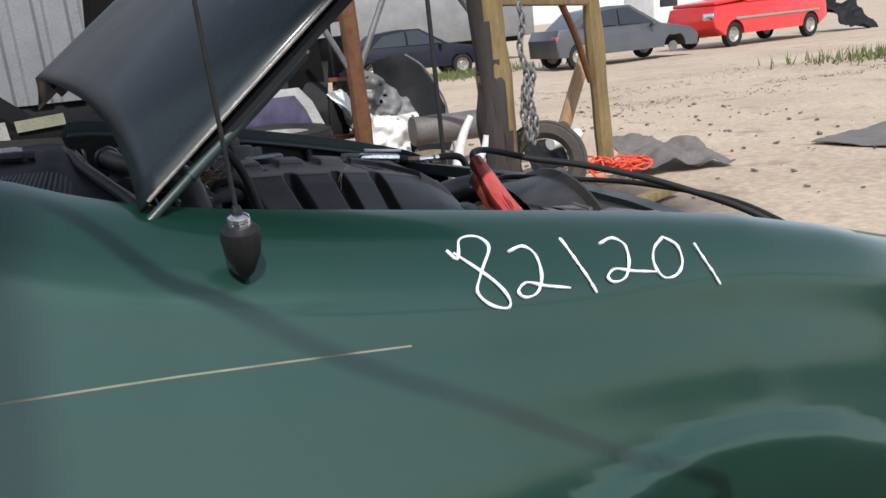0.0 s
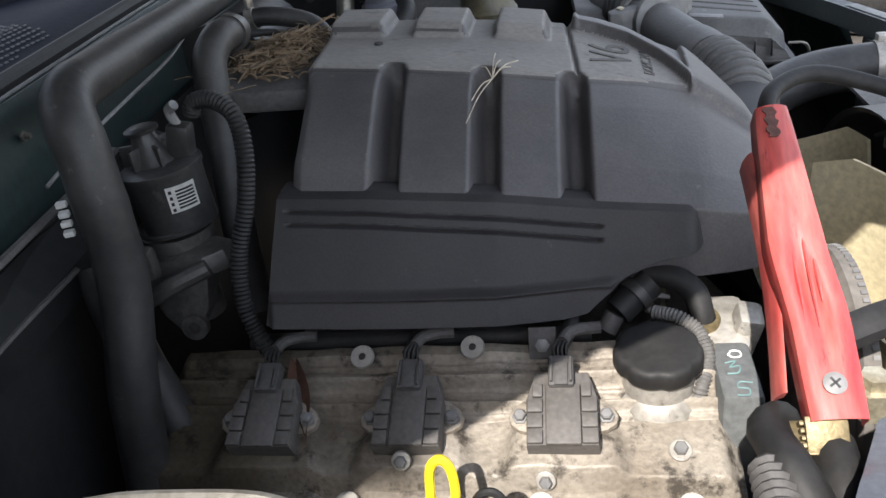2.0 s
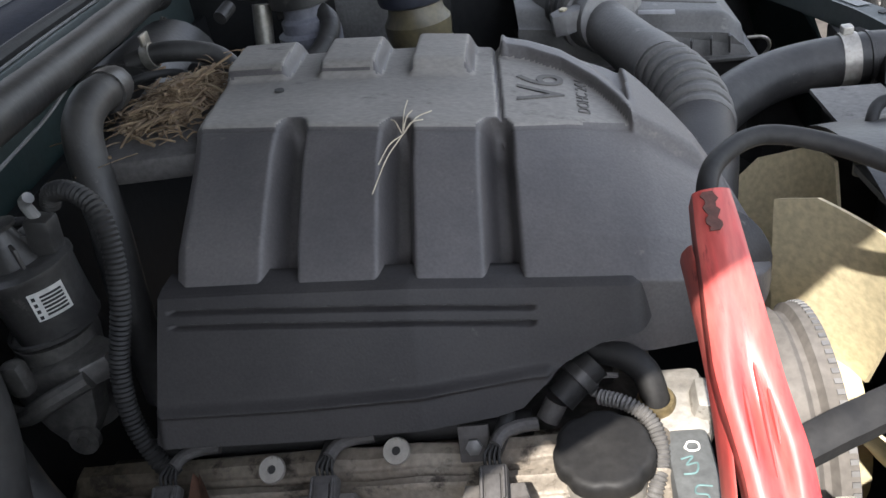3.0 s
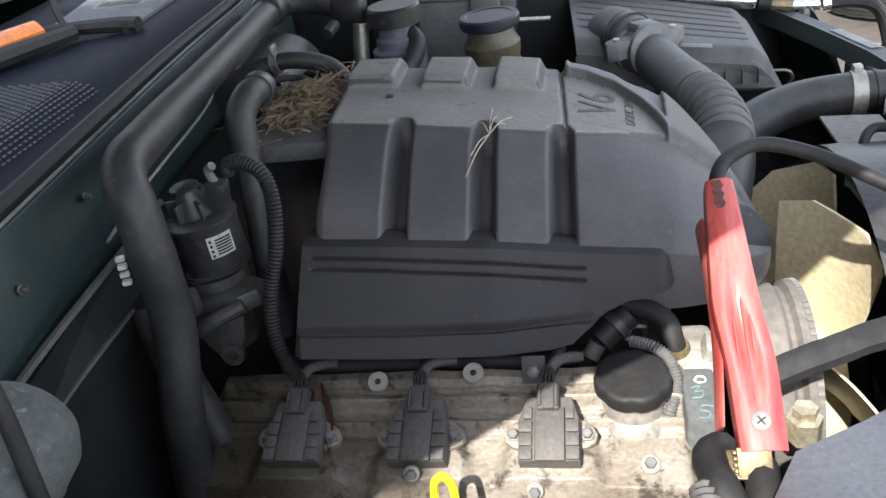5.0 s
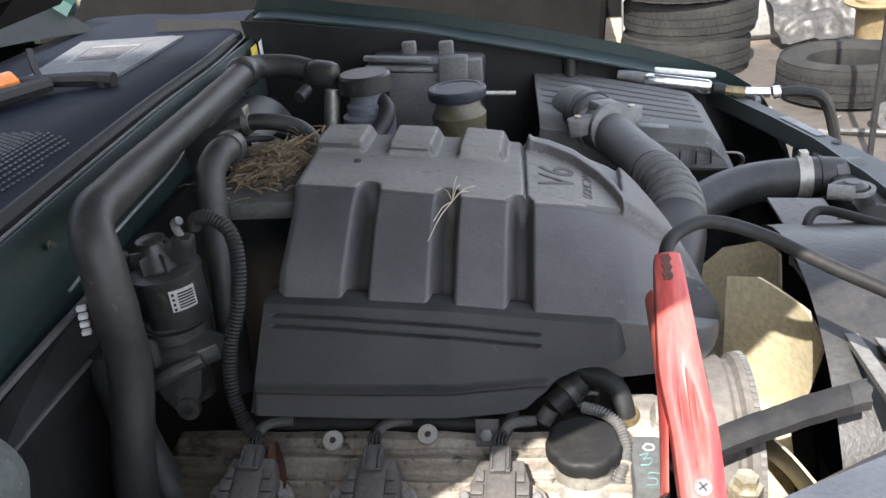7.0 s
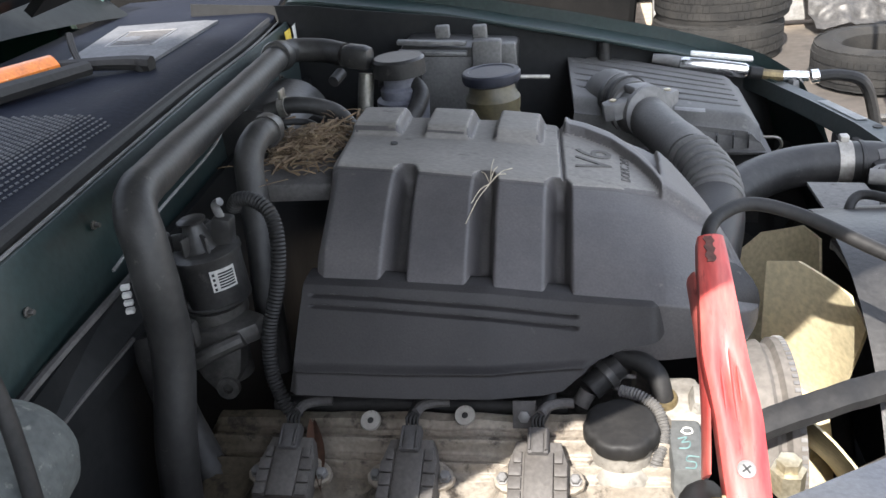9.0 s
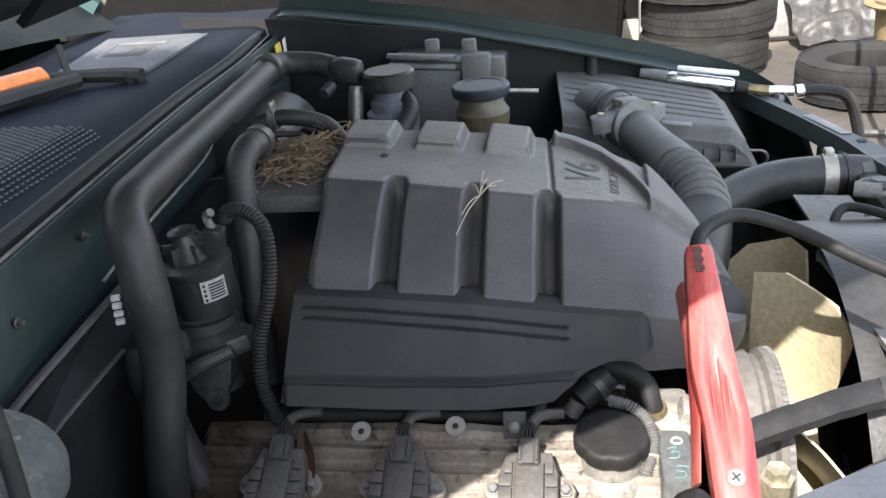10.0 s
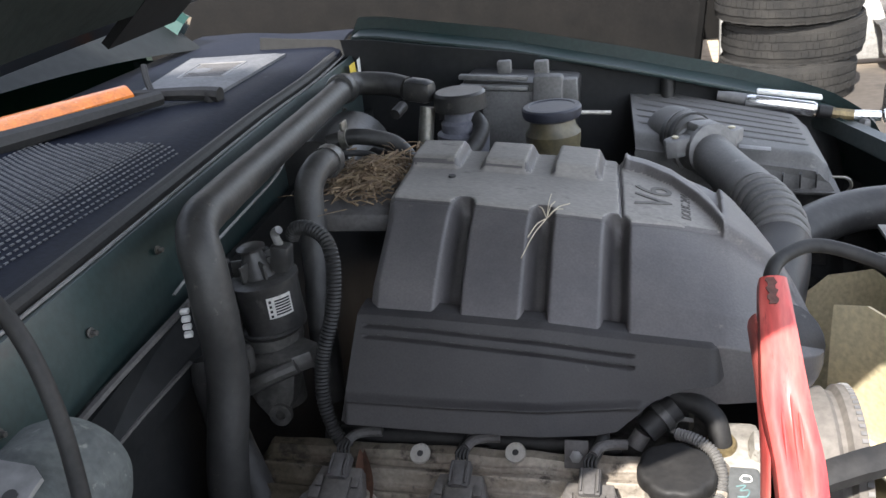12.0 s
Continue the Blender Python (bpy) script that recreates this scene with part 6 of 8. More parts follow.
hose("ribbed_loom", [(0.19, -0.20, 0.96), (0.19, -0.25, 0.955), (0.195, -0.30, 0.94), (0.20, -0.36, 0.92)], 0.012, "black ribbed wiring loom dropping by the relay box", "cable", PLASTIC_GREY, 12, 8, (30, 0.002))
STRAP = [(0.225, -0.088, 0.946), (0.255, -0.070, 0.951), (0.30, -0.050, 0.955), (0.345, -0.030, 0.957), (0.382, -0.016, 0.957)]
SP = catmull(STRAP, 8)


def strap_at(u, v):
    k = u * (len(SP) - 1)
    i = min(int(k), len(SP) - 2)
    p = SP[i].lerp(SP[i + 1], k - i)
    return p + Vector((0.004, -0.0095 * (2 * v - 1), -0.0045 * (2 * v - 1) + 0.0022 * (1 - (2 * v - 1) ** 2) + 0.0008 * noise.noise(p * 90)))


strap = thing("radiator_strap", "worn flat black rubber strap across the pulley", "strap")
part("band", grid(B(), 42, 8, lambda u, v: strap_at(u * 0.88, v), (0, 0, -0.008)), RUBBER_DARK, strap)
part("frayed_end", grid(B(), 12, 8, lambda u, v: strap_at(0.88 + u * (0.12 - 0.012 * math.sin(9 * v)), v) + Vector((0, 0, 0.0006 + 0.0006 * math.sin(40 * u + 20 * v))), (0, 0, -0.0092)), RUBBER, strap, "frayed grey strap end")
part("terminal_bolt", lathe(B(), [(0.013, -0.02), (0.013, 0.0), (0.009, 0.001), (0.009, 0.009), (0.006, 0.010)], 6, (0.268, -0.118, 0.945)), ZINC)
tagged(bpy.data.objects["terminal_bolt"], "zinc-plated bolt on a bracket by the clamp", "bolt")

# ---- engine front: pulley, fan, shroud ----
pulley = thing("fan_pulley", "ribbed grey belt pulley behind the fan", "pulley")
part("drum", lathe(B(), [(0.02, -0.036), (0.055, -0.036), (0.082, -0.030), (0.094, -0.020), (0.096, -0.004), (0.092, 0.0), (0.092, 0.004), (0.098, 0.008), (0.098, 0.020), (0.06, 0.024), (0.03, 0.026)], 48, (0.286, 0.05, 0.835), (0, 90, 0)), mat("dusty_brown_drum", (0.17, 0.155, 0.14), 0.8, 0.1, (0.10, 0.09, 0.08), 14, 0.5, 0.25, 120), pulley)
b = B()
for k in range(84):
    a = 2 * math.pi * k / 84
    box(b, (0.005, 0.0036, 0.0014), (0.303, 0.05 + 0.0984 * math.cos(a), 0.835 + 0.0984 * math.sin(a)), 0, (math.degrees(a) - 90, 0, 0))
part("teeth", b, GREY_METAL, pulley)
tagged(bpy.data.objects["teeth"], kind="stuff")
fan = thing("cooling_fan", "sun-yellowed cream plastic cooling fan", "fan")
FC = Vector((0.345, 0.19, 0.715))
part("hub", lathe(B(), [(0.03, -0.03), (0.085, -0.026), (0.09, 0.0), (0.085, 0.03), (0.03, 0.034)], 32, FC, (0, 90, 0)), CREAM, fan)
for k in range(8):
    a = 2 * math.pi * k / 8 + 0.20
    ca, sa = math.cos(a), math.sin(a)
    def blade(u, v):
        r = lerp(0.080, 0.252, u) - 0.02 * u * max(0, 1 - 4 * v) - 0.02 * u * max(0, 4 * v - 3)
        w = lerp(0.042, 0.064, u) * (2 * v - 1)
        tw = radians(lerp(50, 34, u))
        tang, ax = w * math.cos(tw), w * math.sin(tw) + 0.008 * (1 - (2 * v - 1) ** 2)
        return FC + Vector((ax, r * ca - tang * sa, r * sa + tang * ca))
    part("blade", grid(B(), 10, 16, blade, (0.003, 0, 0)), CREAM, fan)
shroud = thing("fan_shroud", "black plastic fan shroud with dusty grey top", "shroud")
b = B()
ring(b, [(0.266, -0.05), (0.272, -0.055), (0.276, 0.06), (0.29, 0.07), (0.29, 0.075), (0.266, 0.065)], 64, (0.425, 0.19, 0.715), (0, 90, 0))
part("tunnel", b, PLASTIC, shroud)


def shroud_top(u, v):
    """The dusty plate between the fan's round opening and the radiator."""
    y = lerp(0.40, -0.03, u)
    x0 = 0.372 + 0.026 * step(0.33, -0.05, y)
    return Vector((lerp(x0 + 0.022, 0.462, v), y, 0.949 + 0.010 * (1 - ((y - 0.19) / 0.35) ** 2) - 0.004 * v))


b = B()
grid(b, 30, 8, shroud_top, (0, 0, -0.004))
part("top_plate", b, SHROUD, shroud, "dusty grey top plate")
b = B()
grid(b, 40, 8, lambda u, v: Vector((lerp(0.379, 0.398, u) + 0.012 * v, lerp(0.222, -0.045, u), 0.961 - 0.006 * u * u)), (0, 0, -0.006))
part("edge_bar", b, SHROUD, shroud, "pale worn edge bar", smooth=20)
part("bar_eye", ring(B(), [(0.003, -0.008), (0.0065, -0.008), (0.0065, 0.002), (0.003, 0.002)], 16, (0.386, 0.226, 0.958), (0, 0, 0)), STEEL, shroud)
part("seam_rib", tube(B(), [(0.462, 0.33, 0.956), (0.462, 0.15, 0.957), (0.462, 0.0, 0.953)], 0.004, 6, 6, None, 0, 0.4), SHROUD, shroud)
for s_ in (-1, 1):
    part("side_panel", box_bm((0.012, 0.16, 0.48), 0.004, (0.495, YC + s_ * 0.39, 0.69)), PLASTIC, shroud)
for k in range(5):
    a = radians(62 + 18 * k)
    part("slat", box_bm((0.05, 0.004, 0.05), 0.001, (0.43, 0.19 + 0.245 * math.cos(a), 0.715 + 0.245 * math.sin(a)), (math.degrees(a), 0, 0)), SHROUD, shroud)
radiator = thing("radiator", "radiator with dusty grey top tank and filler cap", "radiator")
part("core", box_bm((0.035, 0.80, 0.42), 0.004, (0.535, YC, 0.70)), GREY_METAL, radiator)
part("top_tank", box_bm((0.075, 0.84, 0.05), 0.014, (0.535, YC, 0.918)), PLASTIC, radiator)
cap_r = part("filler_cap", lathe(B(), [(0.014, 0), (0.018, 0.003), (0.018, 0.007), (0.014, 0.010), (0.010, 0.013), (0.004, 0.013)], 28, (0.505, 0.425, 0.950)), PLASTIC, radiator)
part("cap_ring", ring(B(), [(0.021, -0.002), (0.027, -0.002), (0.027, 0.003), (0.021, 0.003)], 28, (0.505, 0.425, 0.952)), SHROUD, cap_r)
part("tank_boss", tube(B(), [(0.468, 0.405, 0.958), (0.498, 0.395, 0.958)], 0.010, 12), SHROUD, radiator)
rad_h = thing("radiator_hose", "thick black upper radiator hose with a steel band", "hose")
part("hose", tube(B(), [(0.24, 0.34, 0.90), (0.29, 0.42, 0.918), (0.345, 0.478, 0.927), (0.40, 0.512, 0.93), (0.47, 0.525, 0.93), (0.52, 0.525, 0.927), (0.545, 0.52, 0.915)], 0.029, 24), RUBBER, rad_h)
part("end_bead", ring(B(), [(0.0285, -0.003), (0.0308, -0.002), (0.0308, 0.002), (0.0285, 0.003)], 32, (0.492, 0.526, 0.929), (90, 0, 90)), RUBBER, rad_h)
part("neck", ring(B(), [(0.026, -0.02), (0.0305, -0.02), (0.0305, 0.02), (0.026, 0.02)], 32, (0.528, 0.524, 0.925), (90, 0, 94)), DUSTY, rad_h, "dusty plastic radiator neck")
b = B()
ring(b, [(0.0295, -0.009), (0.031, -0.009), (0.031, 0.009), (0.0295, 0.009)], 32, (0.470, 0.525, 0.930), (90, 0, 88))
box(b, (0.012, 0.014, 0.012), (0.470, 0.53, 0.963), 0.002)
tagged(part("hose_clamp", b, ALU_BRIGHT), "bright steel band clamp on the radiator hose", "clamp")

# ---- far side: air box, intake tube, reservoirs, fuse box ----
air = thing("air_box", "black ribbed plastic air filter box", "air filter box")
AB = [(0.082, 0.945, 1.014), (0.372, 0.800, 0.980), (0.378, 0.612, 0.968), (0.100, 0.660, 1.000)]


def air_top(u, v):
    p = Vector(AB[0]).lerp(Vector(AB[1]), u)
    q = Vector(AB[3]).lerp(Vector(AB[2]), u)
    r = p.lerp(q, v)
    s = v * 8.2
    g = abs(s - round(s))
    r.z -= 0.007 * (1 - step(0.05, 0.13, g)) * (1 if 0.4 < s < 6.6 else 0) * step(0.03, 0.05, u) * (1 - step(0.88 + 0.02 * s / 6, 0.90 + 0.02 * s / 6, u))
    e = step(0.90, 1.0, u)
    f = step(0.86, 1.0, v)
    r.z -= 0.016 * e * e + 0.020 * f * f
    return r


def air_side(u, v):
    """Front and end walls of the lid, down to its lip."""
    loop = [air_top(0, 1), air_top(0.5, 1), air_top(1, 1), air_top(1, 0.5), air_top(1, 0)]
    k = min(3.999, u * 4)
    i = int(k)
    p = loop[i].lerp(loop[i + 1], k - i)
    c = Vector((0.235, 0.76, 0))
    d = Vector((p.x - c.x, p.y - c.y, 0)).normalized()
    lip = 0.922 - 0.02 * (p.x - 0.3)
    out = 0.010 * v + (0.010 if v > 0.9 else 0)
    return Vector((p.x + d.x * out, p.y + d.y * out, lerp(p.z, lip, v)))


lid = part("lid", grid(B(), 40, 110, air_top, (0, 0, -0.02)), DUSTY, air, smooth=40)
part("lid_wall", grid(B(), 48, 20, air_side, (-0.002, 0.002, -0.004)), DUSTY, lid)
b = B()
M4 = [Vector(p) for p in AB]
ctr = sum(M4, Vector()) / 4
lo = [Vector((ctr.x + (p.x - ctr.x) * 1.02, ctr.y + (p.y - ctr.y) * 1.02, 0.914)) for p in M4]
base = [b.verts.new(p) for p in lo] + [b.verts.new(Vector((p.x, p.y, 0.80))) for p in lo]
b.faces.new(base[:4])
b.faces.new(base[4:][::-1])
for k in range(4):
    b.faces.new((base[k], base[(k + 1) % 4], base[4 + (k + 1) % 4], base[4 + k]))
part("tray", b, PLASTIC, air)
for x in (0.288, 0.312, 0.336, 0.358):
    part("rib", box_bm((0.003, 0.012, 0.022), 0.001, (x, 0.604, 0.941), (0, 0, -10)), PLASTIC, air)
part("latch", tube(B(), [(0.378, 0.600, 0.946), (0.398, 0.598, 0.944), (0.405, 0.602, 0.930), (0.396, 0.606, 0.915)], 0.0022, 6), STEEL, air, "steel wire latch")
intake = thing("intake_tube", "black ribbed intake tube with a cast sensor flange", "intake duct")
part("elbow", tube(B(), [(0.140, 0.760, 0.962), (0.142, 0.732, 0.984), (0.156, 0.702, 0.989), (0.176, 0.668, 0.983)], 0.0385, 22), DUSTY, intake)
for k, (p, r_) in enumerate((((0.162, 0.690), 0.042), ((0.172, 0.674), 0.0415))):
    part("seal_ring", lathe(B(), [(r_ - 0.006, -0.005), (r_, -0.004), (r_, 0.004), (r_ - 0.006, 0.005)], 28, (*p, 0.985), (82, 0, 34)), (PLASTIC, RUBBER_DARK)[k], intake)
b = B()
lathe(b, [(0.034, -0.026), (0.041, -0.024), (0.041, -0.016), (0.037, -0.014), (0.037, 0.014), (0.041, 0.016), (0.041, 0.026), (0.034, 0.028)], 28, (0.190, 0.648, 0.976), (82, 0, 30))
part("flow_sensor", b, GREY_METAL, intake, "dusty cast sensor body")
for s in (-1, 1):
    eb = B()
    slab(eb, [(-0.020, -0.012), (-0.006, -0.018), (0.020, -0.012), (0.024, 0.0), (0.018, 0.014), (-0.008, 0.016), (-0.020, 0.008)], -0.014, 0.012, 0.004, pose(0.190 + s * 0.038, 0.648 + s * 0.020, 0.990, 0, 6 * s, 30 + 20 * s))
    ear = part("mount_ear", eb, GREY_METAL, intake)
    part("screw", lathe(B(), [(0.0055, 0), (0.0055, 0.003), (0.003, 0.004)], 8, (0.190 + s * 0.042, 0.648 + s * 0.020, 1.001)), ZINC, ear)
part("sensor_cap", box_bm((0.040, 0.030, 0.014), 0.004, (0.190, 0.650, 1.012), (0, 6, 30)), GREY_METAL, intake)
part("name_plate", box_bm((0.045, 0.018, 0.002), 0.0005, (0.262, 0.625, 0.982), (0, 6, -6)), GREY_METAL, intake)
part("duct", tube(B(), [(0.198, 0.632, 0.974), (0.216, 0.575, 0.970), (0.236, 0.510, 0.967)], 0.032, 24), DUSTY, intake)
part("sleeve", tube(B(), [(0.233, 0.520, 0.967), (0.240, 0.497, 0.967), (0.247, 0.468, 0.966)], 0.0335, 24), DUSTY, intake)
BELL = catmull([(0.247, 0.470, 0.966), (0.259, 0.425, 0.964), (0.265, 0.378, 0.959), (0.263, 0.335, 0.951)], 6)
part("bellows_core", tube(B(), [BELL[0], BELL[6], BELL[12], BELL[-1]], 0.0315, 24), DUSTY, intake)
for k in range(7):
    f = (k + 0.6) * (len(BELL) - 1) / 7.2
    i = min(int(f), len(BELL) - 2)
    p = BELL[i].lerp(BELL[i + 1], f - i)
    d = (BELL[i + 1] - BELL[i]).normalized()
    rb = B()
    ring(rb, [(0.030, -0.0055), (0.0335, -0.0046), (0.0355, -0.0017), (0.0355, 0.0017), (0.0335, 0.0046), (0.030, 0.0055)], 32)
    bmesh.ops.transform(rb, matrix=Matrix.Translation(p) @ d.to_track_quat("Z", "Y").to_matrix().to_4x4(), verts=rb.verts[:])
    part("bellow", rb, DUSTY, intake)
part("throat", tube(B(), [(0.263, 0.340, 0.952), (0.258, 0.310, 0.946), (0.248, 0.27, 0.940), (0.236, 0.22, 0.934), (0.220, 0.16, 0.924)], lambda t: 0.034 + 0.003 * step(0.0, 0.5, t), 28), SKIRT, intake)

for child in intake.children:
    child.matrix_basis = pose(0.012, 0.0, 0.004)
res1 = thing("brake_reservoir", "grey fluid reservoir with a wide black cap", "reservoir")
part("bottle", lathe(B(), [(0.036, 0.90), (0.036, 0.97), (0.040, 0.985), (0.042, 1.01), (0.042, 1.018), (0.034, 1.022), (0.034, 1.035), (0.028, 1.04), (0.028, 1.06)], 28, (-0.170, 0.632, 0.012)), RES_GREY, res1)
part("cap", lathe(B(), [(0.036, 0), (0.042, 0.002), (0.042, 0.026), (0.038, 0.030), (0.01, 0.031)], 36, (-0.170, 0.632, 1.067)), PLASTIC, res1)
res2 = thing("clutch_reservoir", "stained amber fluid reservoir with a dark blue cap", "reservoir")
part("bottle", lathe(B(), [(0.034, 0.90), (0.040, 0.93), (0.042, 0.985), (0.040, 0.992), (0.042, 1.0), (0.043, 1.015), (0.036, 1.025), (0.034, 1.04)], 28, (-0.023, 0.616, 0.012)), RES, res2)
part("cap", lathe(B(), [(0.038, 0), (0.044, 0.003), (0.0455, 0.008), (0.0455, 0.016), (0.043, 0.019), (0.036, 0.0195), (0.034, 0.018), (0.004, 0.018)], 36, (-0.023, 0.616, 1.050)), BLUE_CAP, res2)
master = tagged(part("master_cylinder", tube(B(), [(-0.30, 0.70, 0.95), (-0.02, 0.66, 0.90)], 0.03, 16), GREY_METAL), "grey brake master cylinder below the reservoirs", "cylinder")
fuse = thing("fuse_box", "black fuse box with pale clips on the far apron", "fuse box")
part("body", box_bm((0.20, 0.10, 0.16), 0.008, (-0.105, 0.82, 0.995), (0, 6, 0)), PLASTIC, fuse)
part("face_panel", box_bm((0.10, 0.004, 0.13), 0.002, (-0.115, 0.762, 0.995), (0, 4, 0)), FUSE_GREY, fuse)
part("side_rib", box_bm((0.05, 0.03, 0.17), 0.006, (-0.05, 0.765, 1.0), (0, 4, 0)), FUSE_GREY, fuse)
part("rail", box_bm((0.12, 0.014, 0.008), 0.002, (-0.14, 0.765, 1.085), (0, 5, 0)), GREY_METAL, fuse)
part("rail", box_bm((0.12, 0.014, 0.008), 0.002, (-0.14, 0.765, 1.068), (0, 5, 0)), GREY_METAL, fuse)
part("clip", box_bm((0.024, 0.018, 0.022), 0.003, (-0.125, 0.80, 1.095)), FUSE_GREY, fuse)
part("clip", box_bm((0.024, 0.02, 0.03), 0.003, (-0.058, 0.785, 1.09)), FUSE_GREY, fuse)
part("connector", box_bm((0.03, 0.02, 0.04), 0.003, (-0.012, 0.77, 1.055)), FUSE_GREY, fuse)
part("rod", tube(B(), [(-0.01, 0.70, 1.035), (0.06, 0.72, 1.025)], 0.0035, 8), ALU_BRIGHT, fuse, "thin bright rod")
tube_end = thing("drain_tube", "short black open tube on the far fender", "tube")
part("pipe", ring(B(), [(0.008, -0.04), (0.0125, -0.04), (0.0125, 0.012), (0.008, 0.012)], 20, (0.152, 0.895, 1.025), (0, 0, 0)), PLASTIC, tube_end)

# air hose gun lying on the far rail
gun = thing("air_tool", "chrome air tool with brass fittings lying on the rail", "air tool")
GUN_DROP = pose(0, 0.012, -0.009)
part("barrel", box_bm((0.120, 0.026, 0.026), 0.009, (0.338, 0.842, 0.996), (0, 9, -6), ), CHROME, gun)
part("nose", tube(B(), [(0.236, 0.862, 1.014), (0.262, 0.857, 1.010), (0.285, 0.853, 1.004)], lambda t: 0.008 + 0.004 * t, 12), GREY_METAL, gun)
part("lever", box_bm((0.105, 0.018, 0.007), 0.003, (0.350, 0.838, 1.016), (0, 8, -6)), WHITE_PAINT, gun)
part("collar", tube(B(), [(0.398, 0.836, 0.985), (0.418, 0.834, 0.981)], 0.011, 12), RUBBER_DARK, gun)
part("coupler", tube(B(), [(0.418, 0.834, 0.981), (0.424, 0.833, 0.980), (0.452, 0.830, 0.976)], 0.0095, 8), OLD_BRASS, gun, "brass quick coupler")
part("tee", tube(B(), [(0.452, 0.830, 0.976), (0.492, 0.825, 0.974)], 0.0095, 12), CHROME, gun)
part("tee_foot", lathe(B(), [(0.013, -0.014), (0.013, 0.0), (0.010, 0.006)], 6, (0.472, 0.822, 0.966)), GREY_METAL, gun)
part("swivel", lathe(B(), [(0.007, -0.008), (0.012, -0.006), (0.012, 0.006), (0.007, 0.008)], 16, (0.502, 0.824, 0.974), (0, 86, 0)), CHROME, gun)
for child in gun.children:
    child.matrix_basis = GUN_DROP
hose("air_hose", [(0.505, 0.836, 0.965), (0.545, 0.836, 0.964), (0.580, 0.830, 0.950), (0.605, 0.840, 0.890), (0.625, 0.85, 0.80), (0.66, 0.90, 0.6), (0.75, 1.05, 0.2), (0.95, 1.4, 0.03), (1.6, 1.9, 0.02)], 0.010, "black air hose trailing off the far fender", "hose", RUBBER_DARK, 10)



# ---- the yard beyond ----
def tyre_thing(at, r, w, rot, label, rim=None, group="", m=DUST_TYRE):
    t = thing("tyre", label, "tyre", group, at=at)
    h = wheel("casing", t, r, w, (0, 0, 0), rot, m, rim or RUST, rim is not None)
    return t


tyre_thing((0.90, 4.85, 0.12), 0.40, 0.25, (0, 0, 0), "worn truck tyre at the bottom of a stack", None, "stacked tyres", TYRE)
tyre_thing((0.93, 4.87, 0.36), 0.41, 0.24, (2, 0, 0), "worn black tyre in a stack on the ground", None, "stacked tyres", TYRE)
tyre_thing((0.89, 4.83, 0.605), 0.42, 0.25, (2, 1, 0), "black tyre on a silver alloy wheel topping a stack", ALU_BRIGHT, "stacked tyres", TYRE)
tyre_thing((1.66, 4.02, 0.12), 0.37, 0.21, (0, 0, 0), "worn dusty bare tyre lying flat on the dirt", None, "", TYRE)
tyre_thing((2.67, 3.95, 0.30), 0.31, 0.23, (82, 0, -36), "dusty bare tyre standing beside a timber post")
tagged(part("brake_drum", lathe(B(), [(0.001, 0.0), (0.10, 0.0), (0.115, 0.02), (0.115, 0.07), (0.05, 0.075), (0.045, 0.11), (0.001, 0.11)], 28, (2.53, 3.80, 0.07), (35, -20, 0)), RUST), "rusty brake drum lying inside a tyre", "brake drum")

# timber hoist
hoist = thing("timber_hoist", "weathered timber post frame with steel braces and a chain", "hoist frame")
part("post", tube(B(), [(2.235, 3.77, -0.05), (2.215, 3.78, 1.0), (2.18, 3.80, 2.4)], 0.115, 14, 6, None, 0, 0.25), WOOD, hoist, "thick weathered round post")
part("post", tube(B(), [(3.80, 4.80, -0.05), (3.74, 4.80, 1.0), (3.66, 4.80, 2.4)], 0.078, 10, 6, None, 0, 0.2), WOOD, hoist)
part("post", tube(B(), [(2.02, 6.2, -0.05), (2.0, 6.2, 1.2), (1.98, 6.2, 2.6)], 0.085, 10, 6, None, 0, 0.1), RUST, hoist, "rust-brown steel post")
part("beam", box_bm((1.75, 0.09, 0.13), 0.012, (2.88, 4.28, 1.50), (0, 1.5, 32)), WOOD, hoist)
part("brace", tube(B(), [(3.16, 4.45, 1.52), (3.42, 4.62, 1.20), (3.66, 4.78, 0.78)], 0.03, 8), RUST, hoist, "rusty steel brace")
part("brace", tube(B(), [(4.0, 5.3, 1.05), (3.85, 5.3, 0.72), (3.66, 5.3, 0.28), (3.55, 5.3, 0.0)], 0.062, 10), PALE_POLE, hoist, "leaning pale pole")
part("brace", tube(B(), [(2.4, 6.2, 1.75), (2.02, 6.2, 1.0)], 0.03, 8), GREY_METAL, hoist, "grey steel brace")
part("brace", tube(B(), [(1.6, 6.2, 1.75), (1.98, 6.2, 1.0)], 0.03, 8), GREY_METAL, hoist, "grey steel brace")
part("brace", tube(B(), [(2.35, 5.0, 1.9), (2.85, 5.2, 1.35)], 0.03, 8), GREY_METAL, hoist, "grey steel brace")
link_mesh = None
for strand, (x0, z0, n) in enumerate(((2.385, 1.42, 19), (2.425, 1.02, 11), (2.35, 0.86, 7))):
    for k in range(n):
        if link_mesh is None:
            b = B()
            tube(b, [(0.019 * math.cos(a), 0, 0.033 * math.sin(a)) for a in (2 * math.pi * i / 10 for i in range(11))], 0.0095, 6, 2)
            o = part("chain_link", b, GREY_METAL, hoist)
            link_mesh = o.data
        else:
            o = new("chain_link", link_mesh)
            o.parent = hoist
        o.matrix_basis = pose(x0 + 0.018 * math.sin(k * 0.9 + strand), 3.66 - 0.02 * strand, z0 - 0.049 * k, 0, 10 * math.sin(k * 2.1), 90 * (k % 2) + 25)
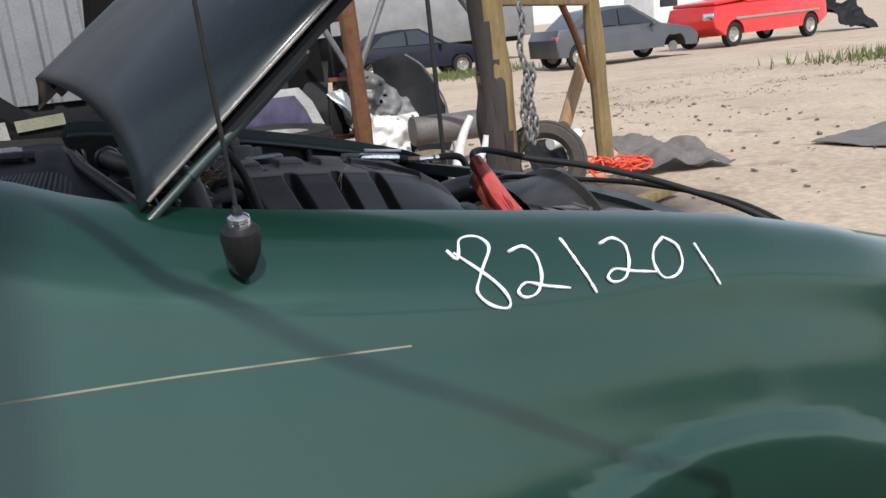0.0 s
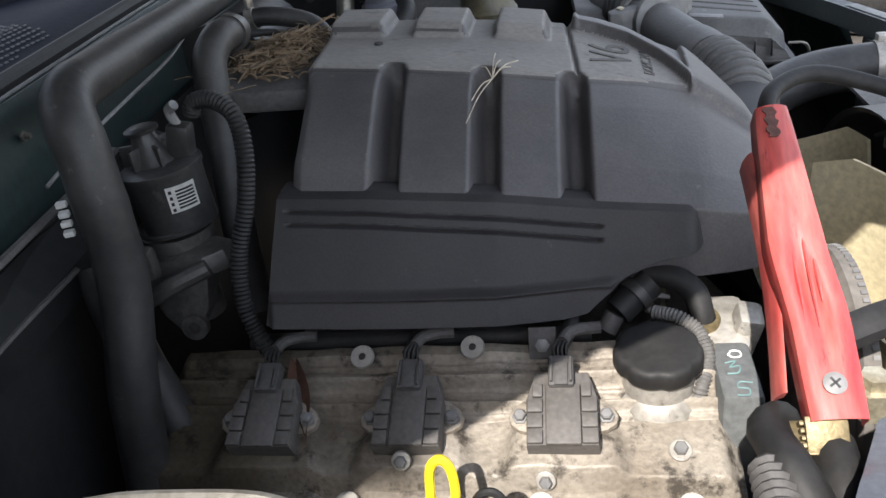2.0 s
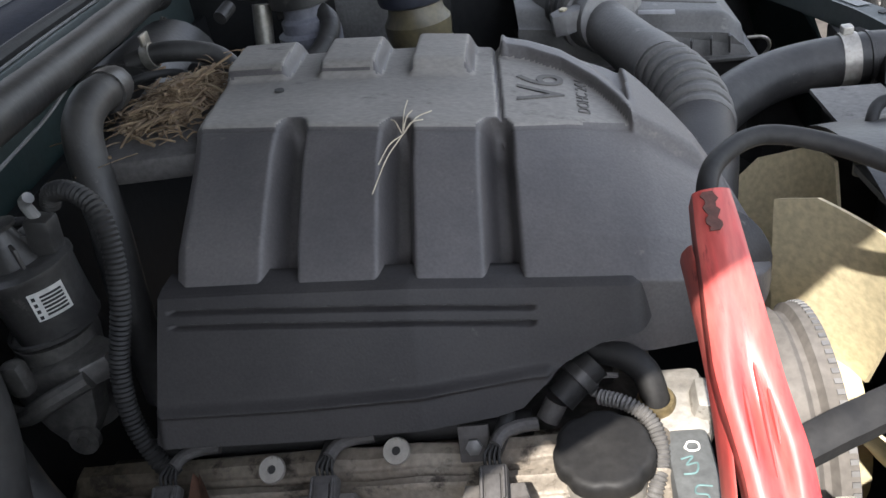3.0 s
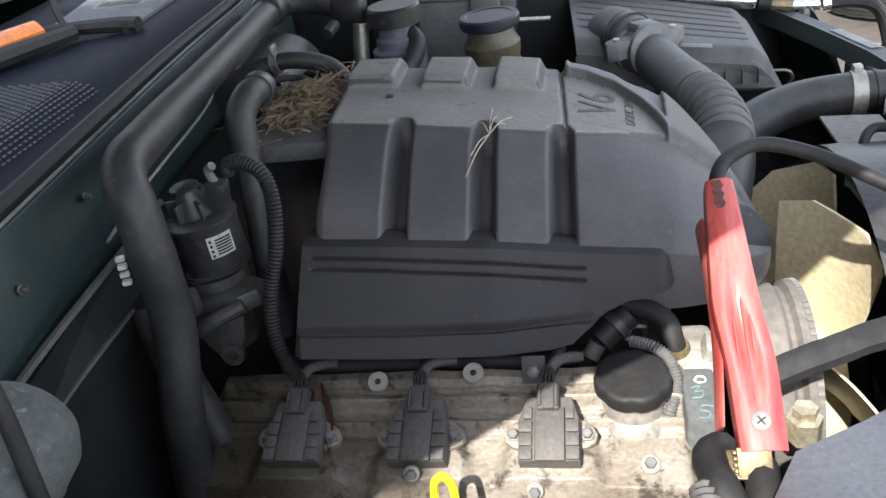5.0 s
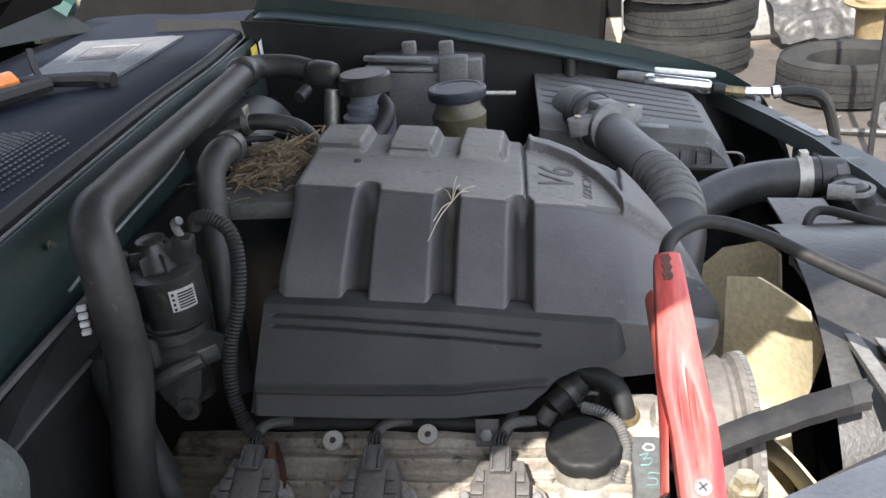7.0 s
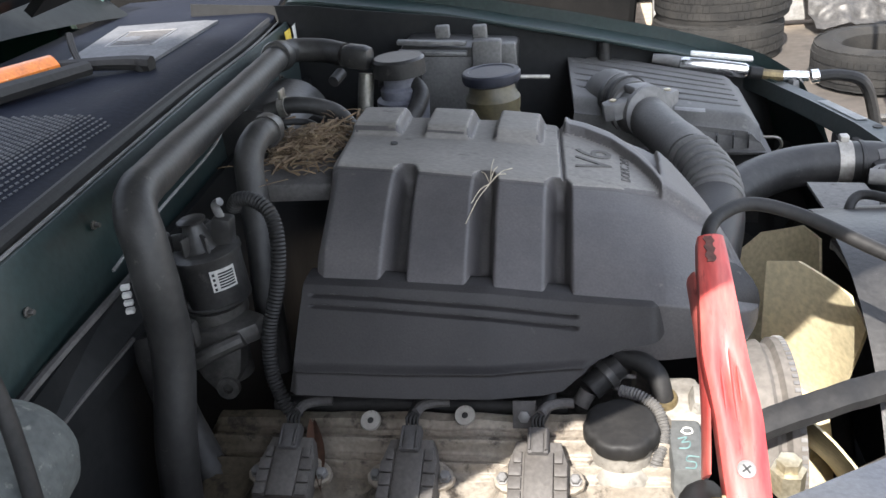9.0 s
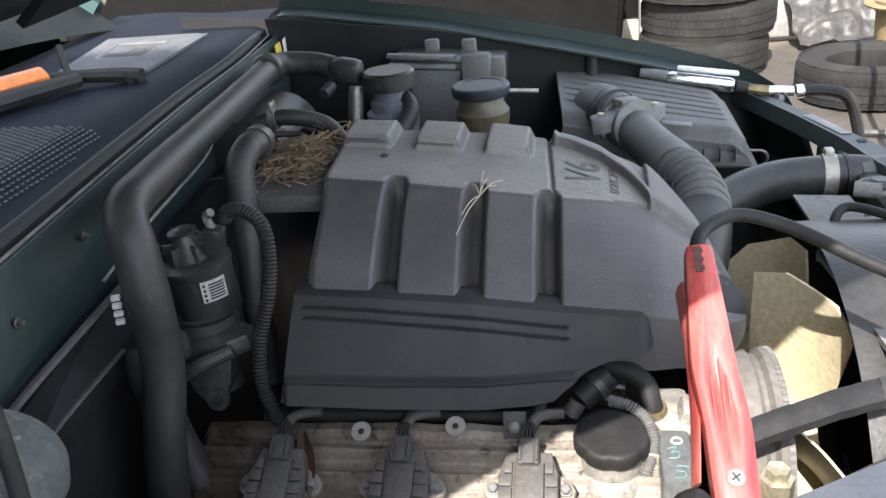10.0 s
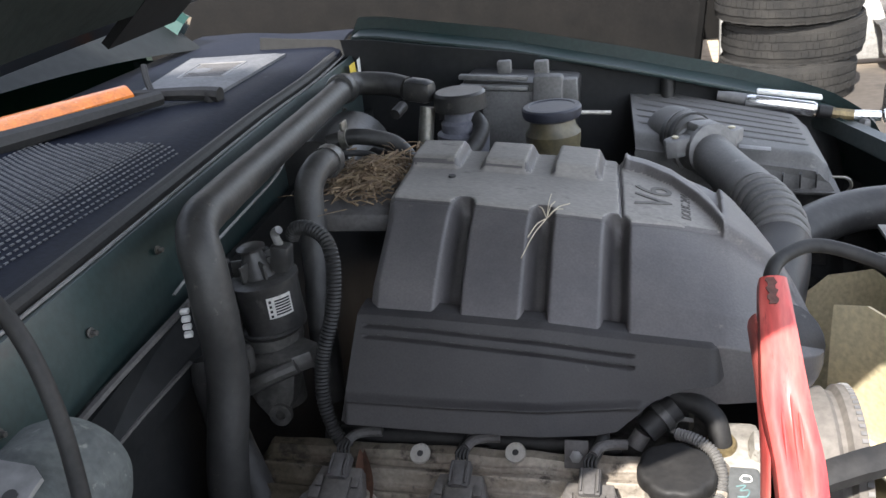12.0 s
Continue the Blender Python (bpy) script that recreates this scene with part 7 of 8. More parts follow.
# torn strips of dark rubber hung round the post
for k, (a0, wid, ztop, zlow) in enumerate(((200, 0.11, 1.9, 0.42), (222, 0.09, 1.35, 0.10), (236, 0.12, 1.10, 0.02), (258, 0.10, 0.98, 0.06), (275, 0.08, 0.62, 0.0), (188, 0.08, 1.02, 0.5), (290, 0.07, 0.45, 0.0))):
    def hang(u, v):
        z = lerp(ztop, zlow + 0.05 * math.sin(9 * v + k), u)
        a = radians(a0) + (v - 0.5) * wid / 0.13 * (1 + 0.25 * math.sin(5 * u + k))
        r = 0.128 + 0.012 * math.sin(7 * u + 2 * k) + 0.03 * u * ((k * 5) % 3) / 2
        return Vector((2.225 - 0.015 * z + r * math.cos(a), 3.78 + r * math.sin(a), z))
    part("hanging_strip", grid(B(), 24, 4, hang, (0.004, 0.004, 0)), BARK, hoist, "torn dark rubber strip")

# white moulded part by the post
chair = thing("white_bracket", "broken white plastic frame leaning against the post", "plastic frame")
part("prong", tube(B(), [(1.93, 3.60, 0.76), (1.875, 3.60, 0.67), (1.83, 3.60, 0.56), (1.80, 3.60, 0.42), (1.79, 3.60, 0.24)], lambda t: 0.022 + 0.022 * t, 12), WHITE_PAINT, chair)
part("foot", box_bm((0.16, 0.05, 0.22), 0.02, (1.86, 3.605, 0.26), (0, 8, 0)), WHITE_PAINT, chair)
part("arm", tube(B(), [(2.03, 3.60, 0.62), (2.01, 3.60, 0.54), (1.95, 3.60, 0.44), (1.89, 3.60, 0.34)], lambda t: 0.018 + 0.016 * t, 10), WHITE_PAINT, chair)

# bucket
bucket = thing("bucket", "dirty tan plastic bucket with a rim", "bucket", at=(2.07, 4.78, 0))
part("shell", lathe(B(), [(0.14, 0.0), (0.145, 0.02), (0.165, 0.33), (0.175, 0.335), (0.175, 0.36), (0.16, 0.36), (0.155, 0.30)], 32), TAN, bucket)
part("lid", lathe(B(), [(0.172, 0.330), (0.205, 0.333), (0.21, 0.345), (0.19, 0.352), (0.13, 0.338), (0.05, 0.34)], 32, (0, 0, 0.02), (4, -5, 0)), TAN, bucket, "warped tan lid")

# scrap heap: crumpled sheet, bumper bars, gearbox, hoods
def crumple(at, size, rot, material, name, label, cat, amp=0.06, freq=4.0, seed=0.0, arch=0.0, thick=0.008):
    m = pose(*at, *rot)
    def f(u, v):
        x, y = (u - 0.5) * size[0], (v - 0.5) * size[1]
        z = amp * noise.noise(Vector((x * freq, y * freq, seed))) + arch * (1 - (2 * v - 1) ** 2) + 0.3 * amp * noise.noise(Vector((x * freq * 3, y * freq * 3, seed + 5)))
        return m @ Vector((x, y, z))
    o = part(name, grid(B(), 36, 24, f, m.to_3x3() @ Vector((0, 0, -thick))), material)
    return tagged(o, label, cat)


def inside(x, z, poly):
    hit = False
    for (x0, z0), (x1, z1) in zip(poly, poly[1:] + poly[:1]):
        if (z0 > z) != (z1 > z) and x < (x1 - x0) * (z - z0) / (z1 - z0) + x0:
            hit = not hit
    return hit


def torn_sheet(name, label, cat, material, outline, y0, lean, amp, freq, seed, holes=(), folds=0.0, cell=0.011, dome=0.0):
    """A torn, bent sheet standing on edge: outline in x and z, with punched holes (x, z, half width, half height)."""
    xa, xb = min(p[0] for p in outline), max(p[0] for p in outline)
    za, zb = min(p[1] for p in outline), max(p[1] for p in outline)
    nx, nz = int((xb - xa) / cell) + 1, int((zb - za) / cell) + 1
    bm = B()
    verts = {}
    def vert(i, k):
        if (i, k) not in verts:
            x, z = xa + i * cell, za + k * cell
            q = Vector((x * freq, z * freq, seed))
            d = amp * noise.noise(q) + 0.35 * amp * noise.noise(q * 3) + folds * math.sin((x * 0.6 + z) * 26) + lean * (z - za)
            d -= dome * (1 - ((2 * (x - xa) / (xb - xa)) - 1) ** 2)
            verts[(i, k)] = bm.verts.new((x + 0.3 * amp * noise.noise(q * 2 + Vector((7, 0, 0))), y0 + d, z))
        return verts[(i, k)]
    for i in range(nx):
        for k in range(nz):
            x, z = xa + (i + 0.5) * cell, za + (k + 0.5) * cell
            if not inside(x, z, outline) or any(((x - hx) / hw) ** 2 + ((z - hz) / hh) ** 2 < 1 for hx, hz, hw, hh in holes):
                continue
            bm.faces.new((vert(i, k), vert(i + 1, k), vert(i + 1, k + 1), vert(i, k + 1)))
    o = part(name, bm, material, smooth=50)
    sol = o.modifiers.new("sheet", "SOLIDIFY")
    sol.thickness = 0.004
    return tagged(o, label, cat)


torn_sheet("body_panel", "crumpled torn white body panel with punched holes", "body panel", WHITE_PAINT,
           [(1.82, 0.83), (1.98, 0.87), (2.10, 0.69), (2.27, 0.57), (2.50, 0.54), (2.74, 0.55), (2.74, 0.36), (2.64, 0.29), (2.60, 0.10), (2.50, 0.02), (2.44, 0.18), (2.28, 0.22), (2.09, 0.36), (2.01, 0.50), (2.05, 0.57), (1.91, 0.73)],
           6.5, 0.15, 0.16, 4.0, 1, ((2.66, 0.42, 0.022, 0.05), (2.13, 0.47, 0.03, 0.03), (2.70, 0.51, 0.012, 0.012), (2.52, 0.50, 0.012, 0.012)), 0.022)
torn_sheet("splash_shield", "dented grey splash shield with slots", "shield", GREY_METAL,
           [(2.01, 0.86), (2.08, 0.98), (2.16, 1.03), (2.39, 1.01), (2.62, 0.87), (2.77, 0.72), (2.86, 0.54), (2.80, 0.20), (2.30, 0.02), (2.10, 0.45)],
           6.8, 0.3, 0.14, 3.5, 3, ((2.28, 0.87, 0.035, 0.011), (2.40, 0.80, 0.03, 0.012), (2.50, 0.84, 0.03, 0.012), (2.36, 0.93, 0.025, 0.010), (2.56, 0.72, 0.03, 0.012), (2.47, 0.67, 0.02, 0.02)), 0.008)
torn_sheet("scrap_hood", "dark curved hood standing on edge in the heap", "scrap hood", BLACK_PAINT,
           [(2.55, 1.08), (2.69, 1.12), (2.87, 1.09), (3.05, 0.96), (3.20, 0.75), (3.31, 0.52), (3.33, 0.10), (3.2, 0.0), (2.6, 0.0), (2.5, 0.5)],
           7.1, 0.2, 0.03, 2, 4, (), 0.0, 0.014, 0.25)
tagged(part("hood_seal", tube(B(), [(2.87, 7.10, 1.12), (3.05, 7.10, 0.985), (3.20, 7.14, 0.775), (3.315, 7.16, 0.54), (3.345, 7.12, 0.10), (3.34, 7.10, 0.0)], 0.013, 8), GREY_METAL), "pale edge strip along a scrap hood", "edge strip")
crumple((1.55, 6.9, 0.8), (0.7, 0.8, 0), (70, 5, -20), BLACK_PAINT, "scrap_shell", "dark broken body shell on the heap", "scrap shell", 0.06, 3, 5, 0.1)
tagged(part("muffler", tube(B(), [(2.55, 6.2, 0.40), (2.57, 6.2, 0.40), (3.18, 6.15, 0.39), (3.20, 6.15, 0.39)], lambda t: 0.142 if 0.04 < t < 0.96 else 0.12, 22, 6, None, 0, 0.05), GREY_BROWN), "dull grey-brown muffler drum lying in scrap", "muffler")
tagged(part("gearbox", tube(B(), [(2.25, 5.45, 0.16), (2.4, 5.4, 0.18), (2.6, 5.5, 0.15)], lambda t: 0.15 - 0.06 * t, 16, 6, None, 0, 0.5), GRIMY_CAST), "grimy cast gearbox case on the ground", "gearbox")
crumple((1.82, 5.35, 0.17), (0.55, 0.45, 0), (40, 2, 10), GRIMY_CAST, "sheet_scrap", "bent dark grey sheet scrap on the ground", "sheet metal", 0.06, 7, 6)

# white door behind the tyre stack
wd = thing("scrap_door", "white car door with dark window standing behind tyres", "car door")
DOOR_AT = pose(0, 5.52, 0, 88, 0, 0)
b = B()
slab(b, [(0.55, 0.02), (1.66, 0.02), (1.64, 0.15), (1.58, 0.34), (1.47, 0.62), (1.38, 0.86), (1.28, 0.985), (0.60, 0.985), (0.55, 0.80)], -0.05, 0.05, 0.02, DOOR_AT)
part("skin", b, DIM_WHITE, wd)
b = B()
slab(b, [(0.72, 0.66), (1.36, 0.66), (1.31, 0.80), (1.23, 0.925), (0.75, 0.93)], 0.051, 0.056, 0, DOOR_AT)
part("window", b, DOOR_GLASS, wd, "dark purplish window glass")
part("mirror_glass", box_bm((0.11, 0.03, 0.13), 0.01, (0.64, 5.45, 0.86)), GREY_METAL, wd)

# mats, cords, scraps
crumple((4.22, 4.45, 0.12), (0.85, 0.75, 0), (10, 4, -14), CARPET, "rubber_mat", "crumpled grey floor mat on the sand", "mat", 0.12, 4, 8)
crumple((6.4, 4.0, 0.02), (1.4, 0.7, 0), (0, 0, 10), CARPET, "grey_mat", "flat grey mat lying on the sand", "mat", 0.02, 3, 9)
cord = thing("orange_cord", "tangled orange-red cord in loops on the ground", "cord")
rng = random.Random(9)
for k in range(12):
    c = Vector((3.22 + 0.052 * k, 4.28 + rng.uniform(-0.14, 0.14), 0.05))
    pts = [c + Vector((rng.uniform(0.04, 0.17) * math.cos(a), rng.uniform(0.04, 0.20) * math.sin(a), 0.03 + 0.16 * rng.random() * (1 - k / 16))) for a in (2 * math.pi * i / 7 for i in range(10))]
    part("loop", tube(B(), pts, 0.009, 6, 5), ORANGE_CORD, cord)
plank = tagged(part("plank", box_bm((1.1, 0.10, 0.06), 0.006, (2.95, 3.25, 0.05), (0, 0, 22)), WOOD), "weathered plank lying on the ground", "plank")
tagged(part("block", box_bm((0.14, 0.12, 0.12), 0.01, (2.62, 3.42, 0.07), (0, 0, 15)), WOOD), "small pale wooden block", "block")
tagged(part("bottle_top", tube(B(), [(2.42, 3.40, 0.03), (2.52, 3.40, 0.03)], 0.028, 10), mat("blue_plastic", (0.02, 0.08, 0.5), 0.4)), "small bright blue plastic cap on the ground", "cap")
crumple((3.15, 4.9, 0.2), (0.7, 0.4, 0), (30, 10, 30), BLACK_PAINT, "black_trim", "black bumper trim lying behind the tyre", "trim", 0.08, 4, 11, 0.08)
tagged(part("white_pipe", tube(B(), [(3.2, 4.75, 0.30), (3.55, 4.85, 0.33)], 0.055, 12), WHITE_PAINT), "short white plastic pipe in the scrap", "pipe")
tagged(part("scrap_ring", ring(B(), [(0.03, -0.02), (0.075, -0.02), (0.08, 0.0), (0.075, 0.02), (0.03, 0.02)], 24, (1.66, 3.42, 0.05), (64, 0, 20)), GRIMY_CAST), "grimy steel ring lying on the dirt", "ring")
tagged(part("scrap_bar", tube(B(), [(1.40, 3.36, 0.02), (1.56, 3.28, 0.03), (1.72, 3.25, 0.02)], 0.016, 8), GRIMY_CAST), "bent dark metal bar on the dirt", "metal bar")
tagged(part("radio_mast", tube(B(), [(1.46, 3.02, 0.0), (1.45, 3.0, 0.9), (1.43, 2.98, 2.1)], 0.014, 8), RUBBER_DARK), "thin dark upright rod in the yard", "rod")
rng = random.Random(12)
b = B()
for k in range(260):
    x, y = rng.uniform(0.6, 7.5), rng.uniform(2.6, 9.5)
    s = rng.uniform(0.006, 0.03)
    box(b, (s * rng.uniform(1, 3), s * rng.uniform(0.7, 2), s * 0.6), (x, y, ground_z(x, y) + s * 0.1), 0, (rng.uniform(-20, 20), rng.uniform(-20, 20), rng.uniform(0, 180)))
tagged(part("debris", b, CARPET, smooth=0), "scattered small scraps and stones on the sand", "debris", kind="stuff")
rng = random.Random(5)
b = B()
for k in range(1500):
    g = rng.choice(((10.6, 21.5, 1.6), (11.0, 22.5, 2.0), (14.2, 10.6, 0.8), (10.2, 21.2, 1.2), (9.0, 20.5, 1.2)))
    x, y = g[0] + rng.gauss(0, g[2]), g[1] + rng.gauss(0, 0.5)
    h = rng.uniform(0.06, 0.30)
    a = rng.uniform(0, 6.28)
    w = 0.02
    p = [Vector((x - w * math.cos(a), y - w * math.sin(a), 0)), Vector((x + w * math.cos(a), y + w * math.sin(a), 0)), Vector((x + rng.uniform(-0.1, 0.1), y + rng.uniform(-0.1, 0.1), h))]
    b.faces.new([b.verts.new(q) for q in p])
tagged(part("weeds", b, GRASS, smooth=0), "green weed tufts along the yard edge", "weeds", kind="stuff")


rng = random.Random(31)
b = B()
for k in range(2600):
    y = rng.gauss(9.0, 0.7) + rng.choice((0, 0, 0, 2.4))
    x = rng.uniform(5.5, 17.5) + 0.25 * (y - 9)
    if noise.noise(Vector((x * 0.5, y * 0.9, 4))) < -0.05:
        continue
    h = rng.uniform(0.008, 0.035)
    a = rng.uniform(0, 6.28)
    w = rng.uniform(0.006, 0.02)
    p = [Vector((x - w * math.cos(a), y - w * math.sin(a), 0)), Vector((x + w * math.cos(a), y + w * math.sin(a), 0)), Vector((x + rng.uniform(-0.12, 0.12), y + rng.uniform(-0.12, 0.12), h))]
    b.faces.new([b.verts.new(q) for q in p])
tagged(part("dry_grass", b, mat("trodden_grass", (0.20, 0.16, 0.085), 0.95, 0.0, (0.11, 0.09, 0.05), 1.5, 0.5, 0.0), smooth=0), "trodden dry grass across the sandy yard", "dry grass", kind="stuff")


# ---- parked vehicles ----
def arc(cx, cz, r, a0, a1, n=8):
    return [(cx + r * math.cos(lerp(a0, a1, k / n)), cz + r * math.sin(lerp(a0, a1, k / n))) for k in range(n + 1)]


def vehicle(name, label, at, rz, paint, length, width, lower, upper, glass, wheels, wr, rim_m=ALU_BRIGHT, skip=(), tyre_m=TYRE, glass_m=GLASS_DARK):
    """lower and upper: side outlines (x forward, z up); glass: side window outlines; wheels: x of the axles."""
    v = thing(name, label, name.split("_")[-1], at=at, rot=(0, 0, rz))
    out = list(lower)
    turn = 1 if lower[-1][0] < 0 else -1
    for wx in sorted(wheels)[::turn]:
        out += arc(wx, wr, wr * 1.18, math.pi if turn > 0 else 0, 0 if turn > 0 else math.pi, 9)
    body = B()
    zm = 0.62 * max(z for _, z in lower)
    xm_ = max(abs(x) for x, _ in lower)
    layers = []
    for y, k in ((-width / 2, 0.06), (-width / 2 + 0.025, 0.02), (-width / 2 + 0.10, 0.0), (width / 2 - 0.10, 0.0), (width / 2 - 0.025, 0.02), (width / 2, 0.06)):
        row = []
        for x, z in out:
            hi = max(0.0, z - zm)
            row.append(body.verts.new((x * (1 - 0.4 * k * abs(x) / xm_), y * (1 - 0.10 * hi), z - (k if z > zm else 0))))
        layers.append(row)
    for ra, rb in zip(layers, layers[1:]):
        for k in range(len(out)):
            body.faces.new((ra[k], ra[(k + 1) % len(out)], rb[(k + 1) % len(out)], rb[k]))
    body.faces.new(layers[0])
    body.faces.new(layers[-1][::-1])
    part("body", body, paint, v, smooth=30)
    cab = B()
    lo = [cab.verts.new((x, s * (width / 2 - (0.03 if z < upper[0][1] + 0.02 else 0.20)), z)) for s in (-1, 1) for x, z in upper]
    n = len(upper)
    cab.faces.new(lo[:n])
    cab.faces.new(lo[n:][::-1])
    for k in range(n):
        cab.faces.new((lo[k], lo[(k + 1) % n], lo[n + (k + 1) % n], lo[n + k]))
    part("cabin", cab, paint, v, smooth=30)
    zb, zt = upper[0][1], max(z for _, z in upper)
    for g in glass:
        for s in (-1, 1):
            gb = B()
            f = [gb.verts.new((x, s * (width / 2 - 0.03 - 0.17 * (z - zb) / (zt - zb) + 0.012), z)) for x, z in g]
            gb.faces.new(f)
            part("side_window", gb, glass_m, v, smooth=0)
    for i, wx in enumerate(wheels):
        for s in (-1, 1):
            if (i, s) in skip:
                part("brake_disc", tube(B(), [(wx, s * (width / 2 - 0.16), wr), (wx, s * (width / 2 - 0.12), wr)], 0.14, 20), GREY_METAL, v)
                continue
            wheel("wheel", v, wr, 0.21, (wx, s * (width / 2 - 0.12), wr), (90 if s < 0 else -90, 0, 0), tyre_m, rim_m)
    return v


sedan_low = [(2.30, 0.305), (2.33, 0.6), (2.10, 0.807), (1.20, 0.981), (0.95, 1.014), (-1.60, 1.068), (-2.20, 1.068), (-2.32, 0.818), (-2.28, 0.327)]

sg = vehicle("grey_sedan", "dusty grey sedan missing a front wheel", (13.9, 18.9, 0), -3, GREY_CAR, 4.6, 1.75,
             sedan_low, [(1.05, 0.99), (-1.85, 1.045), (-1.25, 1.496), (-0.55, 1.584), (0.15, 1.562)],
             [[(0.80, 1.045), (-0.28, 1.056), (-0.28, 1.507), (0.10, 1.507)], [(-0.34, 1.056), (-1.45, 1.078), (-1.05, 1.43), (-0.34, 1.507)]], (-1.62, 1.52), 0.32, skip={(1, -1)})
part("tail_light", box_bm((0.10, 0.30, 0.15), 0.02, (-2.25, -0.70, 0.82)), RED, sg)
part("headlight", box_bm((0.16, 0.30, 0.10), 0.02, (2.12, -0.68, 0.66)), CHROME, sg)
part("mirror", box_bm((0.10, 0.16, 0.10), 0.03, (0.72, -0.95, 0.98)), GREY_CAR, sg)
sb = vehicle("blue_sedan", "dark blue sedan parked on the weeds", (9.35, 23.3, 0), -6, BLUE_CAR, 4.5, 1.72,
             sedan_low, [(1.05, 0.972), (-1.85, 1.026), (-1.25, 1.447), (-0.55, 1.534), (0.15, 1.512)],
             [[(0.80, 1.026), (-0.28, 1.037), (-0.28, 1.469), (0.10, 1.469)], [(-0.34, 1.037), (-1.45, 1.058), (-1.05, 1.382), (-0.34, 1.469)]], (-1.45, 1.42), 0.32)
part("mirror", box_bm((0.10, 0.16, 0.10), 0.03, (0.72, -0.93, 0.98)), BLUE_CAR, sb)
truck_low = [(-2.75, 0.632), (-2.80, 0.92), (-2.70, 1.288), (-0.95, 1.357), (2.85, 1.357), (2.90, 0.632)]
tr = vehicle("red_pickup", "bright red pickup truck with a bent hood", (20.3, 20.3, 0), 8, RED_CAR, 5.6, 1.95,
             truck_low, [(-1.25, 1.334), (1.05, 1.334), (0.95, 2.07), (0.3, 2.139), (-0.55, 2.116)],
             [[(-0.95, 1.38), (-0.05, 1.38), (-0.05, 2.024), (-0.48, 2.024)], [(0.05, 1.38), (0.92, 1.38), (0.86, 2.001), (0.05, 2.024)]], (-1.85, 2.0), 0.38, ALU_BRIGHT)
part("bent_hood", box_bm((1.5, 1.72, 0.12), 0.05, (-1.88, 0, 1.41), (0, -4, 0)), RED_CAR, tr)
part("headlight", box_bm((0.16, 0.40, 0.22), 0.03, (-2.72, -0.72, 0.98)), CHROME, tr)
part("side_moulding", box_bm((4.2, 0.03, 0.07), 0.008, (0.3, -0.985, 0.86)), ALU_BRIGHT, tr, "pale side moulding")
crumple((25.2, 20.6, 0.6), (2.6, 1.6, 0), (40, 10, 10), BLACK_PAINT, "wreck", "heap of dark wrecked car parts", "wreck", 0.5, 1.4, 15)

# corrugated shed behind the raised hood, pale trailer far off
shed = thing("shed_wall", "ribbed galvanised metal shed wall over a dark base", "shed", at=(0, 0, 0))
b = B()
grid(b, 260, 2, lambda u, v: Vector((lerp(-7.5, 0.16, u), 7.6 + 0.03 * (1 if math.sin(u * 7.66 * 2 * math.pi / 0.31) > 0.55 else 0), lerp(1.02, 4.2, v))), (0, 0.01, 0))
part("sheeting", b, SHED, shed, smooth=0)
part("base_wall", box_bm((8.0, 0.08, 1.0), 0.01, (-3.5, 7.7, 0.52)), BLACK_PAINT, shed, "dark base boards")
trailer = thing("box_trailer", "pale grey box trailer parked far off", "trailer", at=(13.0, 31.0, 0), rot=(0, 0, -8))
part("box", box_bm((9.0, 2.5, 2.6), 0.05, (0, 0, 2.2)), SHED, trailer)
part("frame", box_bm((8.6, 0.9, 0.2), 0.02, (0, 0, 0.8)), BLACK_PAINT, trailer)
for s in (-3.0, -2.0):
    wheel("wheel", trailer, 0.45, 0.25, (s, -1.0, 0.45), (90, 0, 0), TYRE, GREY_METAL)
van = thing("white_van", "white delivery van parked behind the cars", "van", at=(24.5, 28.5, 0), rot=(0, 0, 4))
part("body", box_bm((5.2, 2.0, 1.9), 0.15, (0, 0, 1.35)), WHITE_PAINT, van)
part("window", box_bm((1.0, 2.02, 0.6), 0.03, (-1.8, 0, 1.75)), GLASS_DARK, van)
for s in (-1.6, 1.6):
    wheel("wheel", van, 0.35, 0.22, (s, -0.9, 0.35), (90, 0, 0), TYRE, GREY_METAL)

# dark wreck close behind, with paper stickers on its window
wk = vehicle("dark_wreck", "dark wrecked car without wheels, paper stickers on its windows", (-1.75, 5.6, 0), 0, SHADE_BLACK, 4.4, 1.78,
             [(2.12, 0.0), (2.18, 0.60), (2.05, 0.86), (1.15, 0.98), (-1.9, 1.02), (-2.2, 0.95), (-2.25, 0.0)],
             [(1.15, 0.80), (-1.95, 0.85), (-1.75, 1.62), (-0.9, 1.74), (0.15, 1.70)],
             [[(0.95, 0.92), (-0.20, 0.92), (-0.20, 1.60), (0.12, 1.60)], [(-0.30, 0.92), (-1.70, 0.94), (-1.55, 1.55), (-0.30, 1.62)]], (), 0.33, SHADE_BLACK, tyre_m=SHADE_BLACK, glass_m=GLASS_DUSTY)
# stickers coloured dimmer for the shade over the wreck
for x0, z0, w, h, m, lab in ((-0.955, 0.96, 0.19, 0.12, DIM_WHITE, "white paper sticker"), (-0.66, 0.995, 0.30, 0.075, DULL_PAPER, "yellowed paper sticker")):
    part("sticker", box_bm((w, 0.002, h), 0, (x0 + 1.75, -0.885, z0), (8, -4, 0)), m, wk, lab)

# unseen ribbed wall added behind the camera to shade the cowl and hood
back = thing("workshop_wall", "unseen ribbed wall added to shade the cowl and hood", "wall", kind="structure")
b = B()
